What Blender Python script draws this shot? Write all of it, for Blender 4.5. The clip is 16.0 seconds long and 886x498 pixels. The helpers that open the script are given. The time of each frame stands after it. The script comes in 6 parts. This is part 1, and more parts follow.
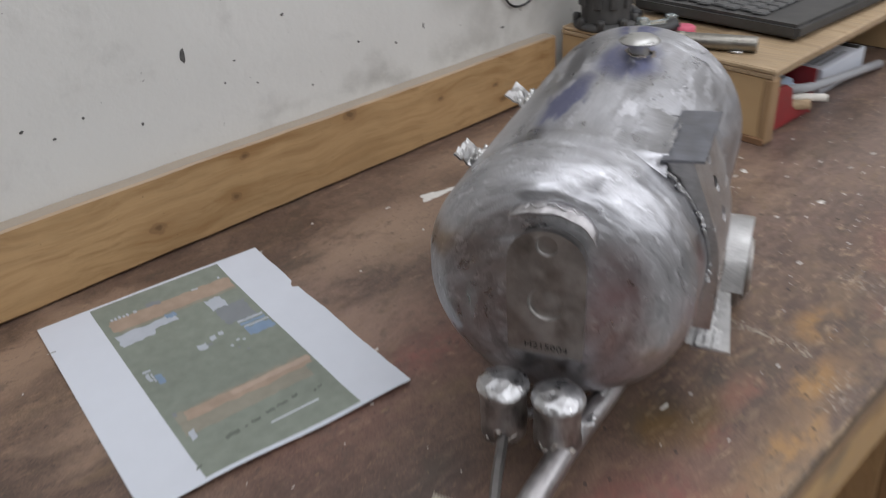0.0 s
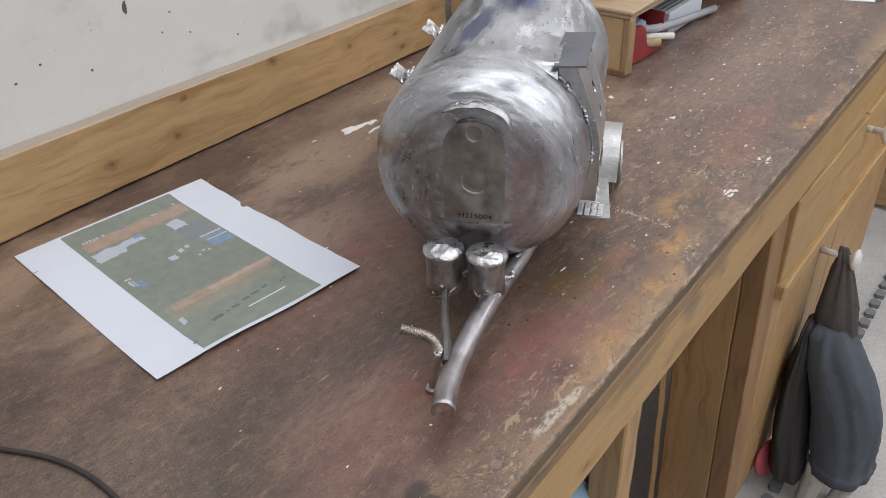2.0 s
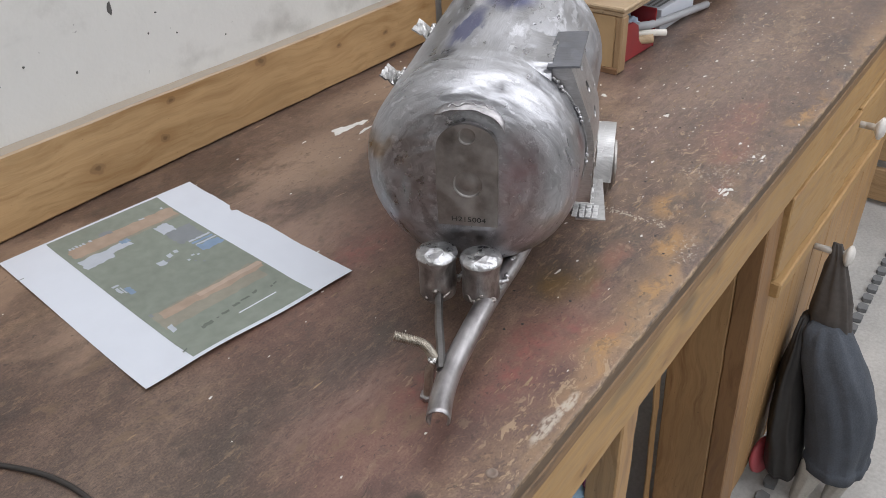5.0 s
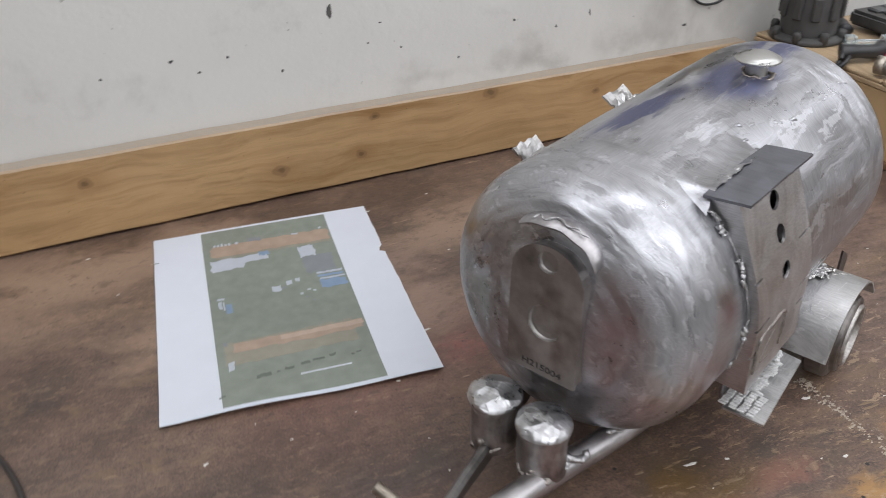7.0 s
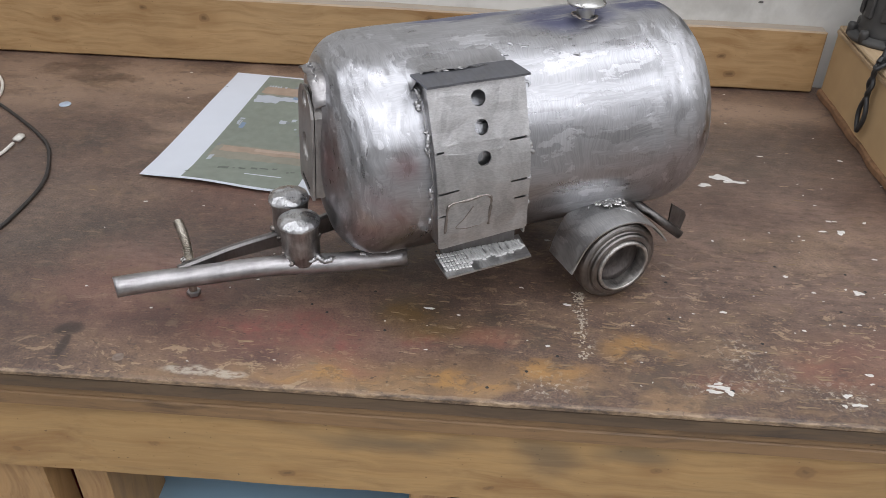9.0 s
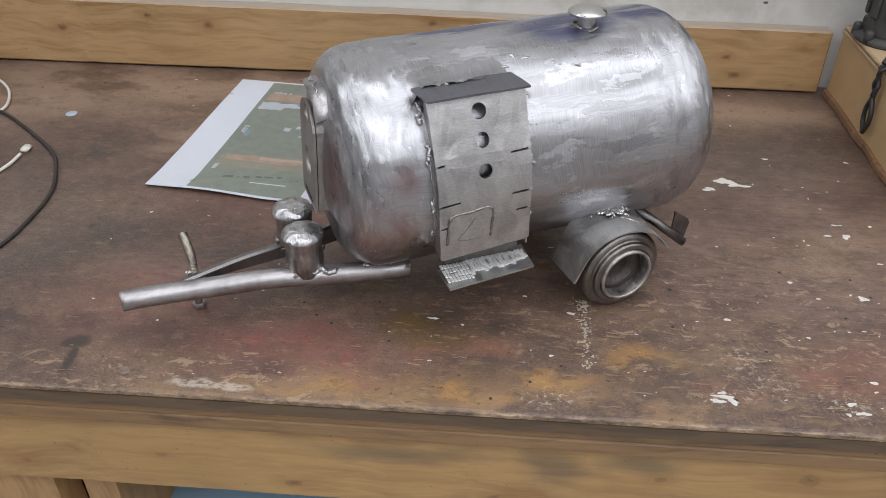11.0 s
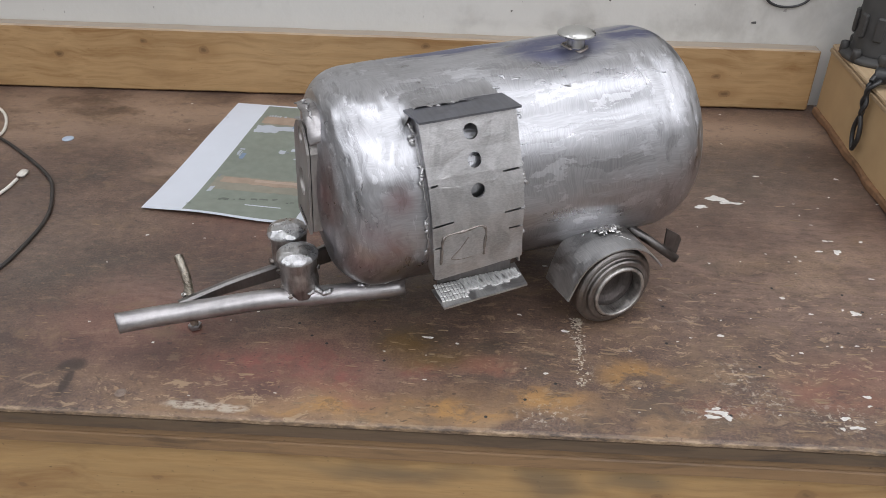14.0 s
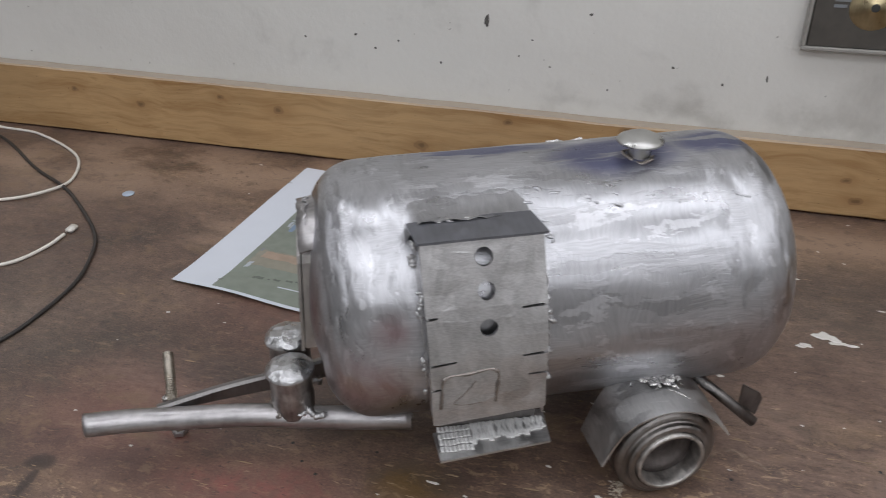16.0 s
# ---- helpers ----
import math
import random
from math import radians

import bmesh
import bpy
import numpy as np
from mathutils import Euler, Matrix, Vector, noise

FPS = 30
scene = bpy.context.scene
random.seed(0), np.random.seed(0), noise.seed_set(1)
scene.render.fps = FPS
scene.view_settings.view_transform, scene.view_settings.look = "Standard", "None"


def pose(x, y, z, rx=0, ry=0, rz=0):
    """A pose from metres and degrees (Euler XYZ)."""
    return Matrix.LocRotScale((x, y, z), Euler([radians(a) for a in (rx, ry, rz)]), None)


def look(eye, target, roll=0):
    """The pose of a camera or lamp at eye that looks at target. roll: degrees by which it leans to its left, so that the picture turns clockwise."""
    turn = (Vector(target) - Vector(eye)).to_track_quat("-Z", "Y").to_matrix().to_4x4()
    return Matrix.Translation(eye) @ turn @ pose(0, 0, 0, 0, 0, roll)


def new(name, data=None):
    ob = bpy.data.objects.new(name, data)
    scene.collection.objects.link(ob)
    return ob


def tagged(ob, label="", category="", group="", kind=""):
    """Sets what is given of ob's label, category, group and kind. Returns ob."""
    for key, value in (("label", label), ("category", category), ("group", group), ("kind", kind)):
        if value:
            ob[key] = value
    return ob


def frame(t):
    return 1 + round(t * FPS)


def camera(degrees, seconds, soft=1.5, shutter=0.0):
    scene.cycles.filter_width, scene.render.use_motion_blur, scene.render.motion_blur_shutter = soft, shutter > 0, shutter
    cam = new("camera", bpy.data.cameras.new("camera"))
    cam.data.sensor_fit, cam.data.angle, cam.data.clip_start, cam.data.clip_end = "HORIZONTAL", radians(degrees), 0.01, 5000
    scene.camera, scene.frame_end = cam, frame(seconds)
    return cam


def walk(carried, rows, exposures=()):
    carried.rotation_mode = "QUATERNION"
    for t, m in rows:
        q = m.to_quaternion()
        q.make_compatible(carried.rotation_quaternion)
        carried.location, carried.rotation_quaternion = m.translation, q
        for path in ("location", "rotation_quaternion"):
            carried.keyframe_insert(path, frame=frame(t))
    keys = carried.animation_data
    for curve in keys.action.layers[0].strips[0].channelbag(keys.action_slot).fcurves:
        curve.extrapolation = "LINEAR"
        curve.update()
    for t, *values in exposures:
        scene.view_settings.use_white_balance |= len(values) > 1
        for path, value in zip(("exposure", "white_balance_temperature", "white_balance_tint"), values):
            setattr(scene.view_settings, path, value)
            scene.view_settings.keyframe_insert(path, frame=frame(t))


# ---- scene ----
cam = camera(57.8, 16.0, 0.8, 0.4)
PATH = [
    (0, (0.061, 0.002, 1.322), (1.17, 1.305, 0.285), -4.1),
    (0.2, (0.004, -0.026, 1.331), (1.19, 1.19, 0.284), -3.3),
    (0.5, (-0.046, -0.048, 1.337), (1.205, 1.088, 0.267), -1.8),
    (1, (-0.081, -0.058, 1.336), (1.194, 1.032, 0.247), -1.7),
    (1.5, (-0.087, -0.067, 1.342), (1.192, 1.004, 0.239), -2.1),
    (2, (-0.086, -0.07, 1.345), (1.199, 0.99, 0.238), -2.4),
    (2.5, (-0.083, -0.069, 1.346), (1.203, 0.985, 0.234), -2.7),
    (3, (-0.081, -0.065, 1.344), (1.208, 0.983, 0.23), -2.6),
    (3.2, (-0.081, -0.063, 1.34), (1.206, 0.982, 0.222), -2.6),
    (5.3, (-0.074, -0.061, 1.345), (1.222, 0.977, 0.23), -2.5),
    (5.5, (-0.07, -0.063, 1.343), (1.232, 0.97, 0.232), -2.6),
    (6, (-0.051, -0.06, 1.342), (1.258, 0.977, 0.243), -2.8),
    (6.5, (0.045, -0.038, 1.322), (1.153, 1.224, 0.236), -2.1),
    (6.7, (0.122, -0.029, 1.316), (1.014, 1.382, 0.25), -2.4),
    (7, (0.179, -0.052, 1.317), (0.806, 1.522, 0.254), -2.1),
    (7.3, (0.225, -0.151, 1.319), (0.741, 1.463, 0.261), -2.1),
    (7.5, (0.236, -0.249, 1.321), (0.697, 1.379, 0.255), -0.9),
    (7.8, (0.273, -0.354, 1.331), (0.579, 1.268, 0.208), 0.6),
    (8, (0.321, -0.37, 1.336), (0.551, 1.25, 0.186), 1.5),
    (8.2, (0.385, -0.344, 1.335), (0.509, 1.285, 0.189), 2.6),
    (8.5, (0.478, -0.296, 1.333), (0.46, 1.346, 0.192), 4.2),
    (8.7, (0.511, -0.283, 1.333), (0.411, 1.353, 0.187), 3.3),
    (9, (0.519, -0.285, 1.335), (0.399, 1.344, 0.18), 1.3),
    (11.3, (0.524, -0.278, 1.348), (0.381, 1.34, 0.18), 0.2),
    (11.5, (0.524, -0.279, 1.347), (0.382, 1.349, 0.193), 0.1),
    (12, (0.528, -0.279, 1.348), (0.382, 1.358, 0.208), -0.0),
    (12.5, (0.527, -0.284, 1.348), (0.382, 1.354, 0.21), -0.1),
    (13, (0.528, -0.29, 1.348), (0.384, 1.353, 0.217), -0.2),
    (13.5, (0.525, -0.291, 1.35), (0.383, 1.355, 0.221), -0.2),
    (14, (0.527, -0.283, 1.349), (0.388, 1.366, 0.225), -0.2),
    (14.5, (0.509, -0.272, 1.347), (0.369, 1.381, 0.229), -0.3),
    (15, (0.489, -0.227, 1.345), (0.224, 1.425, 0.249), -1.2),
    (15.2, (0.503, -0.195, 1.347), (0.127, 1.452, 0.283), -1.2),
    (15.5, (0.535, -0.151, 1.34), (0.055, 1.487, 0.298), -1.2),
    (16, (0.592, -0.149, 1.342), (0.117, 1.497, 0.31), -0.7),
]
walk(cam, [(t, look(eye, target, roll)) for t, eye, target, roll in PATH], [(0, 0.07), (0.5, 0.4), (1.0, 0.39), (6.5, 0.38), (7.0, 0.35), (7.5, 0.13), (8.0, 0.37), (8.5, 0.38), (9.0, 0.28), (14.5, 0.28), (15.0, 0.17), (15.5, 0.05), (16.0, 0.0)])

# ---- world and lights ----
world = bpy.data.worlds.new("world")
scene.world = world
world.use_nodes = True
world.node_tree.nodes["Background"].inputs["Color"].default_value = (0.75, 0.82, 0.9, 1)
world.node_tree.nodes["Background"].inputs["Strength"].default_value = 0.05


# ---- material helpers ----
def material(name, base=(0.5, 0.5, 0.5), rough=0.5, metal=0.0):
    m = bpy.data.materials.new(name)
    m.use_nodes = True
    b = m.node_tree.nodes["Principled BSDF"]
    b.inputs["Base Color"].default_value = (*base, 1)
    b.inputs["Roughness"].default_value = rough
    b.inputs["Metallic"].default_value = metal
    return m, m.node_tree, b


def feed(nt, value, socket):
    if isinstance(value, bpy.types.NodeSocket):
        nt.links.new(value, socket)
    elif isinstance(value, tuple) and len(value) == 3 and socket.type == "RGBA":
        socket.default_value = (*value, 1)
    else:
        socket.default_value = value


def place(nt):
    return nt.nodes.new("ShaderNodeNewGeometry").outputs["Position"]


def own(nt):
    return nt.nodes.new("ShaderNodeTexCoord").outputs["Object"]


def stretch(nt, vec, scale=(1, 1, 1), loc=(0, 0, 0), rot=(0, 0, 0)):
    n = nt.nodes.new("ShaderNodeMapping")
    feed(nt, vec, n.inputs["Vector"])
    n.inputs["Scale"].default_value = scale
    n.inputs["Location"].default_value = loc
    n.inputs["Rotation"].default_value = rot
    return n.outputs["Vector"]


def grain(nt, vec, scale, detail=4.0, rough=0.55, distort=0.0):
    n = nt.nodes.new("ShaderNodeTexNoise")
    feed(nt, vec, n.inputs["Vector"])
    n.inputs["Scale"].default_value = scale
    n.inputs["Detail"].default_value = detail
    n.inputs["Roughness"].default_value = rough
    n.inputs["Distortion"].default_value = distort
    return n.outputs["Fac"]


def cells(nt, vec, scale, smooth=False):
    n = nt.nodes.new("ShaderNodeTexVoronoi")
    feed(nt, vec, n.inputs["Vector"])
    n.inputs["Scale"].default_value = scale
    if smooth:
        n.feature = "SMOOTH_F1"
        n.inputs["Smoothness"].default_value = 0.35
    return n.outputs["Distance"], n.outputs["Color"]


def ramp(nt, fac, stops):
    n = nt.nodes.new("ShaderNodeValToRGB")
    feed(nt, fac, n.inputs["Fac"])
    e = n.color_ramp.elements
    while len(e) < len(stops):
        e.new(0.5)
    for i, (at, c) in enumerate(stops):
        e[i].position = at
        e[i].color = (*c, 1) if isinstance(c, tuple) else (c, c, c, 1)
    return n.outputs["Color"]


def span(nt, fac, a, b, c=0.0, d=1.0):
    n = nt.nodes.new("ShaderNodeMapRange")
    n.interpolation_type = "SMOOTHSTEP"
    feed(nt, fac, n.inputs["Value"])
    n.inputs["From Min"].default_value = a
    n.inputs["From Max"].default_value = b
    n.inputs["To Min"].default_value = c
    n.inputs["To Max"].default_value = d
    return n.outputs["Result"]


def mix(nt, fac, a, b, blend="MIX"):
    n = nt.nodes.new("ShaderNodeMix")
    n.data_type = "RGBA"
    n.blend_type = blend
    feed(nt, fac, n.inputs[0])
    feed(nt, a, n.inputs[6])
    feed(nt, b, n.inputs[7])
    return n.outputs[2]


def calc(nt, op, a, b=0.0):
    n = nt.nodes.new("ShaderNodeMath")
    n.operation = op
    feed(nt, a, n.inputs[0])
    feed(nt, b, n.inputs[1])
    return n.outputs[0]


def axis(nt, vec, i):
    n = nt.nodes.new("ShaderNodeSeparateXYZ")
    feed(nt, vec, n.inputs[0])
    return n.outputs[i]


def vecmath(nt, op, a, b=(0, 0, 0)):
    n = nt.nodes.new("ShaderNodeVectorMath")
    n.operation = op
    feed(nt, a, n.inputs[0])
    feed(nt, b, n.inputs[1])
    return n.outputs["Value"] if op in ("LENGTH", "DISTANCE") else n.outputs["Vector"]


def wobble(nt, vec, scale, amount):
    n = nt.nodes.new("ShaderNodeTexNoise")
    feed(nt, vec, n.inputs["Vector"])
    n.inputs["Scale"].default_value = scale
    off = vecmath(nt, "SUBTRACT", n.outputs["Color"], (0.5, 0.5, 0.5))
    return vecmath(nt, "ADD", vec, vecmath(nt, "MULTIPLY", off, (amount, amount, amount)))


def blots(nt, vec, spots, hard=0.5):
    """A mask of soft blots: (centre, half sizes) each."""
    total = None
    for c, s in spots:
        d = vecmath(nt, "MULTIPLY", vecmath(nt, "SUBTRACT", vec, c), (1 / s[0], 1 / s[1], 1 / s[2]))
        m = span(nt, vecmath(nt, "LENGTH", d), hard, 1.0, 1.0, 0.0)
        total = m if total is None else calc(nt, "MAXIMUM", total, m)
    return total


def relief(nt, b, height, strength=0.3, dist=0.001):
    n = nt.nodes.new("ShaderNodeBump")
    feed(nt, height, n.inputs["Height"])
    n.inputs["Strength"].default_value = strength
    n.inputs["Distance"].default_value = dist
    nt.links.new(n.outputs["Normal"], b.inputs["Normal"])


def plain(name, base, rough=0.5, metal=0.0, amount=0.25, scale=60.0, bumpy=0.0005):
    """A surface with a little variation of its colour, gloss and height."""
    m, nt, b = material(name, base, rough, metal)
    p = own(nt)
    g = grain(nt, p, scale)
    g2 = grain(nt, p, scale * 0.12, 3)
    dark = tuple(c * (1 - amount) for c in base)
    light = tuple(min(1, c * (1 + amount)) for c in base)
    feed(nt, mix(nt, 0.5, ramp(nt, g, [(0.3, dark), (0.7, light)]), ramp(nt, g2, [(0.3, dark), (0.7, light)])), b.inputs["Base Color"])
    feed(nt, span(nt, g2, 0.3, 0.7, max(0.03, rough - 0.1), min(1, rough + 0.1)), b.inputs["Roughness"])
    if bumpy:
        relief(nt, b, g, 0.35, bumpy)
    return m


# ---- materials ----
def pine(name, along, light, dark, knots=(), dusty=False, grime=()):
    """Pine timber whose grain runs along an axis (0 x, 1 y, 2 z), with knots at given places."""
    m, nt, b = material(name, light, 0.55)
    p = place(nt)
    near = wobble(nt, p, 7.0, 0.05)
    k = [14.0, 14.0, 14.0]
    k[along] = 0.9
    ring = grain(nt, stretch(nt, near, tuple(k)), 5.0, 5, 0.6, 0.4)
    k2 = [260.0, 260.0, 260.0]
    k2[along] = 7.0
    fine = grain(nt, stretch(nt, p, tuple(k2)), 1.0, 3)
    broad = grain(nt, p, 4.0, 3)
    c = ramp(nt, ring, [(0.28, dark), (0.47, light), (0.56, tuple(v * 1.12 for v in light)), (0.72, tuple(0.6 * a + 0.4 * d for a, d in zip(light, dark)))])
    c = mix(nt, 0.12, c, ramp(nt, fine, [(0.3, dark), (0.7, light)]))
    c = mix(nt, span(nt, broad, 0.42, 0.7, 0.0, 0.35), c, tuple(v * 0.66 for v in light))
    k3 = [520.0, 520.0, 520.0]
    k3[along] = 11.0
    dash = grain(nt, stretch(nt, wobble(nt, p, 20.0, 0.004), tuple(k3)), 1.0, 4, 0.65)
    c = mix(nt, span(nt, dash, 0.58, 0.68, 0.0, 0.18), c, tuple(v * 0.6 for v in dark))
    c = mix(nt, span(nt, dash, 0.41, 0.34, 0.0, 0.20), c, tuple(min(1, v * 1.3) for v in light))
    k4 = [95.0, 95.0, 95.0]
    k4[along] = 2.6
    year = grain(nt, stretch(nt, near, tuple(k4)), 1.0, 3, 0.6)
    c = mix(nt, span(nt, year, 0.54, 0.62, 0.0, 0.24), c, dark)
    pit = span(nt, grain(nt, p, 240.0, 2), 0.72, 0.75)
    c = mix(nt, calc(nt, "MULTIPLY", pit, 0.6), c, (0.06, 0.04, 0.025))
    if knots:
        soft = wobble(nt, p, 75.0, 0.008)
        c = mix(nt, calc(nt, "MULTIPLY", blots(nt, soft, [(q, tuple(r * (5.5 if i == along else 2.6) for i in range(3))) for q, r in knots], 0.1), 0.5), c, dark)
        c = mix(nt, calc(nt, "MULTIPLY", blots(nt, soft, [(q, tuple(r * (1.35 if i == along else 0.95) for i in range(3))) for q, r in knots], 0.70), 0.42), c, (0.15, 0.08, 0.036))
        c = mix(nt, calc(nt, "MULTIPLY", blots(nt, soft, [(q, tuple(r * (0.75 if i == along else 0.5) for i in range(3))) for q, r in knots], 0.5), 0.45), c, (0.07, 0.04, 0.02))
    if grime:
        c = mix(nt, calc(nt, "MULTIPLY", blots(nt, wobble(nt, p, 14.0, 0.06), grime, 0.1), 0.55), c, (0.075, 0.07, 0.06))
    if dusty:
        up = axis(nt, nt.nodes.new("ShaderNodeNewGeometry").outputs["Normal"], 2)
        c = mix(nt, span(nt, up, 0.5, 0.9, 0.0, 0.75), c, (0.34, 0.315, 0.28))
    feed(nt, c, b.inputs["Base Color"])
    feed(nt, span(nt, ring, 0.3, 0.7, 0.45, 0.65), b.inputs["Roughness"])
    relief(nt, b, calc(nt, "ADD", fine, ring), 0.3, 0.0006)
    return m


def bench_top_material():
    m, nt, b = material("worn_bench_top", (0.1, 0.07, 0.05), 0.45)
    p = place(nt)
    near = wobble(nt, wobble(nt, p, 22.0, 0.03), 140.0, 0.006)
    streak = grain(nt, stretch(nt, near, (6.0, 17.0, 10.0)), 1.6, 9, 0.68)
    patch = grain(nt, stretch(nt, near, (1.0, 1.7, 1.0)), 6.5, 9, 0.68)
    c = ramp(nt, patch, [(0.30, (0.048, 0.038, 0.037)), (0.44, (0.088, 0.060, 0.053)), (0.56, (0.130, 0.090, 0.076)), (0.72, (0.185, 0.135, 0.110))])
    c = mix(nt, 0.16, c, ramp(nt, streak, [(0.32, (0.042, 0.032, 0.029)), (0.52, (0.11, 0.074, 0.057)), (0.70, (0.215, 0.155, 0.115))]))
    # pale worn bands along the back and the far end
    back = blots(nt, near, [((0.02, 0.66, 0.9), (0.30, 0.045, 0.1)), ((0.25, 0.60, 0.9), (0.25, 0.03, 0.1)), ((0.72, 0.63, 0.9), (0.22, 0.05, 0.1)), ((1.2, 0.27, 0.9), (0.33, 0.07, 0.1)), ((0.86, 0.36, 0.9), (0.2, 0.08, 0.1))], 0.0)
    c = mix(nt, calc(nt, "MULTIPLY", back, span(nt, streak, 0.40, 0.62, 0.05, 0.65)), c, (0.32, 0.235, 0.165))
    # grey, dusty zone behind the model
    c = mix(nt, calc(nt, "MULTIPLY", blots(nt, near, [((0.78, 0.56, 0.9), (0.25, 0.16, 0.1)), ((0.0, 0.33, 0.9), (0.25, 0.16, 0.1)), ((1.05, 0.33, 0.9), (0.3, 0.14, 0.1))], 0.0), 0.55), c, (0.125, 0.105, 0.095))
    # black stains, and dark patches right below the drawbar tip and the step
    dark = blots(nt, near, [((0.186, 0.162, 0.9), (0.009, 0.024, 0.1)), ((0.180, 0.174, 0.9), (0.016, 0.010, 0.1)), ((0.168, 0.216, 0.9), (0.022, 0.014, 0.1)), ((0.245, 0.20, 0.9), (0.06, 0.02, 0.1)), ((0.345, 0.165, 0.9), (0.022, 0.02, 0.1)), ((0.02, 0.25, 0.9), (0.13, 0.05, 0.1)), ((0.10, 0.205, 0.9), (0.10, 0.03, 0.1)), ((-0.10, 0.38, 0.9), (0.14, 0.06, 0.1)), ((0.53, 0.235, 0.9), (0.03, 0.02, 0.1)), ((0.40, 0.178, 0.9), (0.025, 0.02, 0.1)), ((0.117, 0.347, 0.9), (0.012, 0.009, 0.1)), ((0.179, 0.203, 0.9), (0.03, 0.012, 0.1)), ((0.239, 0.205, 0.9), (0.035, 0.02, 0.1)), ((0.869, 0.698, 0.9), (0.05, 0.02, 0.1))], 0.0)
    c = mix(nt, calc(nt, "MULTIPLY", dark, 0.72), c, (0.034, 0.027, 0.027))
    line = grain(nt, stretch(nt, wobble(nt, p, 18.0, 0.012), (9.0, 330.0, 120.0)), 1.0, 5, 0.7)
    c = mix(nt, 0.10, c, ramp(nt, line, [(0.30, 0.32), (0.5, 0.52), (0.70, 0.80)]), "OVERLAY")
    rough_spots = grain(nt, p, 75.0, 8, 0.75)
    c = mix(nt, 0.75, c, ramp(nt, rough_spots, [(0.30, 0.30), (0.5, 0.5), (0.72, 0.78)]), "OVERLAY")
    # torn fibres along the grain, pale and dark
    fibre = grain(nt, stretch(nt, wobble(nt, p, 45.0, 0.006), (48.0, 170.0, 120.0)), 1.0, 7, 0.74)
    c = mix(nt, span(nt, fibre, 0.575, 0.62, 0.0, 0.34), c, (0.27, 0.19, 0.135))
    c = mix(nt, span(nt, fibre, 0.425, 0.38, 0.0, 0.30), c, (0.042, 0.031, 0.028))
    grit = grain(nt, p, 520.0, 3, 0.7)
    c = mix(nt, 0.55, c, ramp(nt, grit, [(0.34, 0.22), (0.5, 0.5), (0.66, 0.80)]), "OVERLAY")
    # pale bare wood along the back; nearer the model, glare put into the colour
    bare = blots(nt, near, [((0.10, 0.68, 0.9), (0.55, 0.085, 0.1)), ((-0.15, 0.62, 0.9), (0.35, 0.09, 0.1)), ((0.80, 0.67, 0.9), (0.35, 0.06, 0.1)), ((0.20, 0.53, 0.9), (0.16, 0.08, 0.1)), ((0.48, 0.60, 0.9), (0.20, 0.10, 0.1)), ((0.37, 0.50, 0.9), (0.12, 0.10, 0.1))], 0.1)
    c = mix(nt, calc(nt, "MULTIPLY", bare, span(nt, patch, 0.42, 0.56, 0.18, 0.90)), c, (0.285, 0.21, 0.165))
    # red overspray
    red = blots(nt, near, [((0.33, 0.206, 0.9), (0.075, 0.013, 0.1)), ((0.355, 0.200, 0.9), (0.10, 0.035, 0.1)), ((0.395, 0.185, 0.9), (0.045, 0.035, 0.1)), ((0.47, 0.20, 0.9), (0.03, 0.02, 0.1)), ((0.263, 0.245, 0.9), (0.03, 0.02, 0.1)), ((0.39, 0.42, 0.9), (0.06, 0.03, 0.1))], 0.0)
    c = mix(nt, calc(nt, "MULTIPLY", red, span(nt, grain(nt, p, 60.0, 6, 0.7), 0.40, 0.60, 0.06, 0.62)), c, (0.25, 0.068, 0.068))
    # faint broad overspray, and glare between paper and model put into the colour
    spray_and_glare = blots(nt, near, [((0.36, 0.19, 0.9), (0.17, 0.07, 0.1)), ((0.22, 0.24, 0.9), (0.15, 0.10, 0.1)), ((0.42, 0.42, 0.9), (0.14, 0.10, 0.1)), ((0.30, 0.44, 0.9), (0.16, 0.14, 0.1)), ((0.85, 0.22, 0.9), (0.12, 0.05, 0.1))], 0.0)
    c = mix(nt, calc(nt, "MULTIPLY", spray_and_glare, 0.42), c, (0.225, 0.105, 0.092))
    # yellow-green stain
    olive = blots(nt, near, [((0.475, 0.215, 0.9), (0.05, 0.028, 0.1)), ((0.455, 0.235, 0.9), (0.04, 0.03, 0.1))], 0.0)
    c = mix(nt, calc(nt, "MULTIPLY", olive, 0.6), c, (0.135, 0.085, 0.018))
    # bare ochre wood along the worn front edge
    edge = span(nt, axis(nt, near, 1), 0.135, 0.195, 1.0, 0.0)
    worn = calc(nt, "MULTIPLY", edge, span(nt, grain(nt, stretch(nt, near, (6.0, 14.0, 6.0)), 1.6, 5), 0.42, 0.60))
    worn = calc(nt, "MULTIPLY", worn, span(nt, axis(nt, p, 0), 0.05, 0.45, 0.25, 1.0))
    c = mix(nt, calc(nt, "MULTIPLY", worn, 0.75), c, (0.33, 0.22, 0.125))
    more = calc(nt, "MULTIPLY", blots(nt, near, [((0.68, 0.22, 0.9), (0.24, 0.07, 0.1)), ((0.5, 0.15, 0.9), (0.2, 0.02, 0.1))], 0.0), span(nt, streak, 0.46, 0.62))
    c = mix(nt, calc(nt, "MULTIPLY", more, 0.45), c, (0.27, 0.19, 0.12))
    # ochre and brick-red remains of paint near the front edge
    hazed = grain(nt, stretch(nt, near, (17.0, 30.0, 17.0), (9.0, 4.0, 0.0)), 1.0, 5, 0.7)
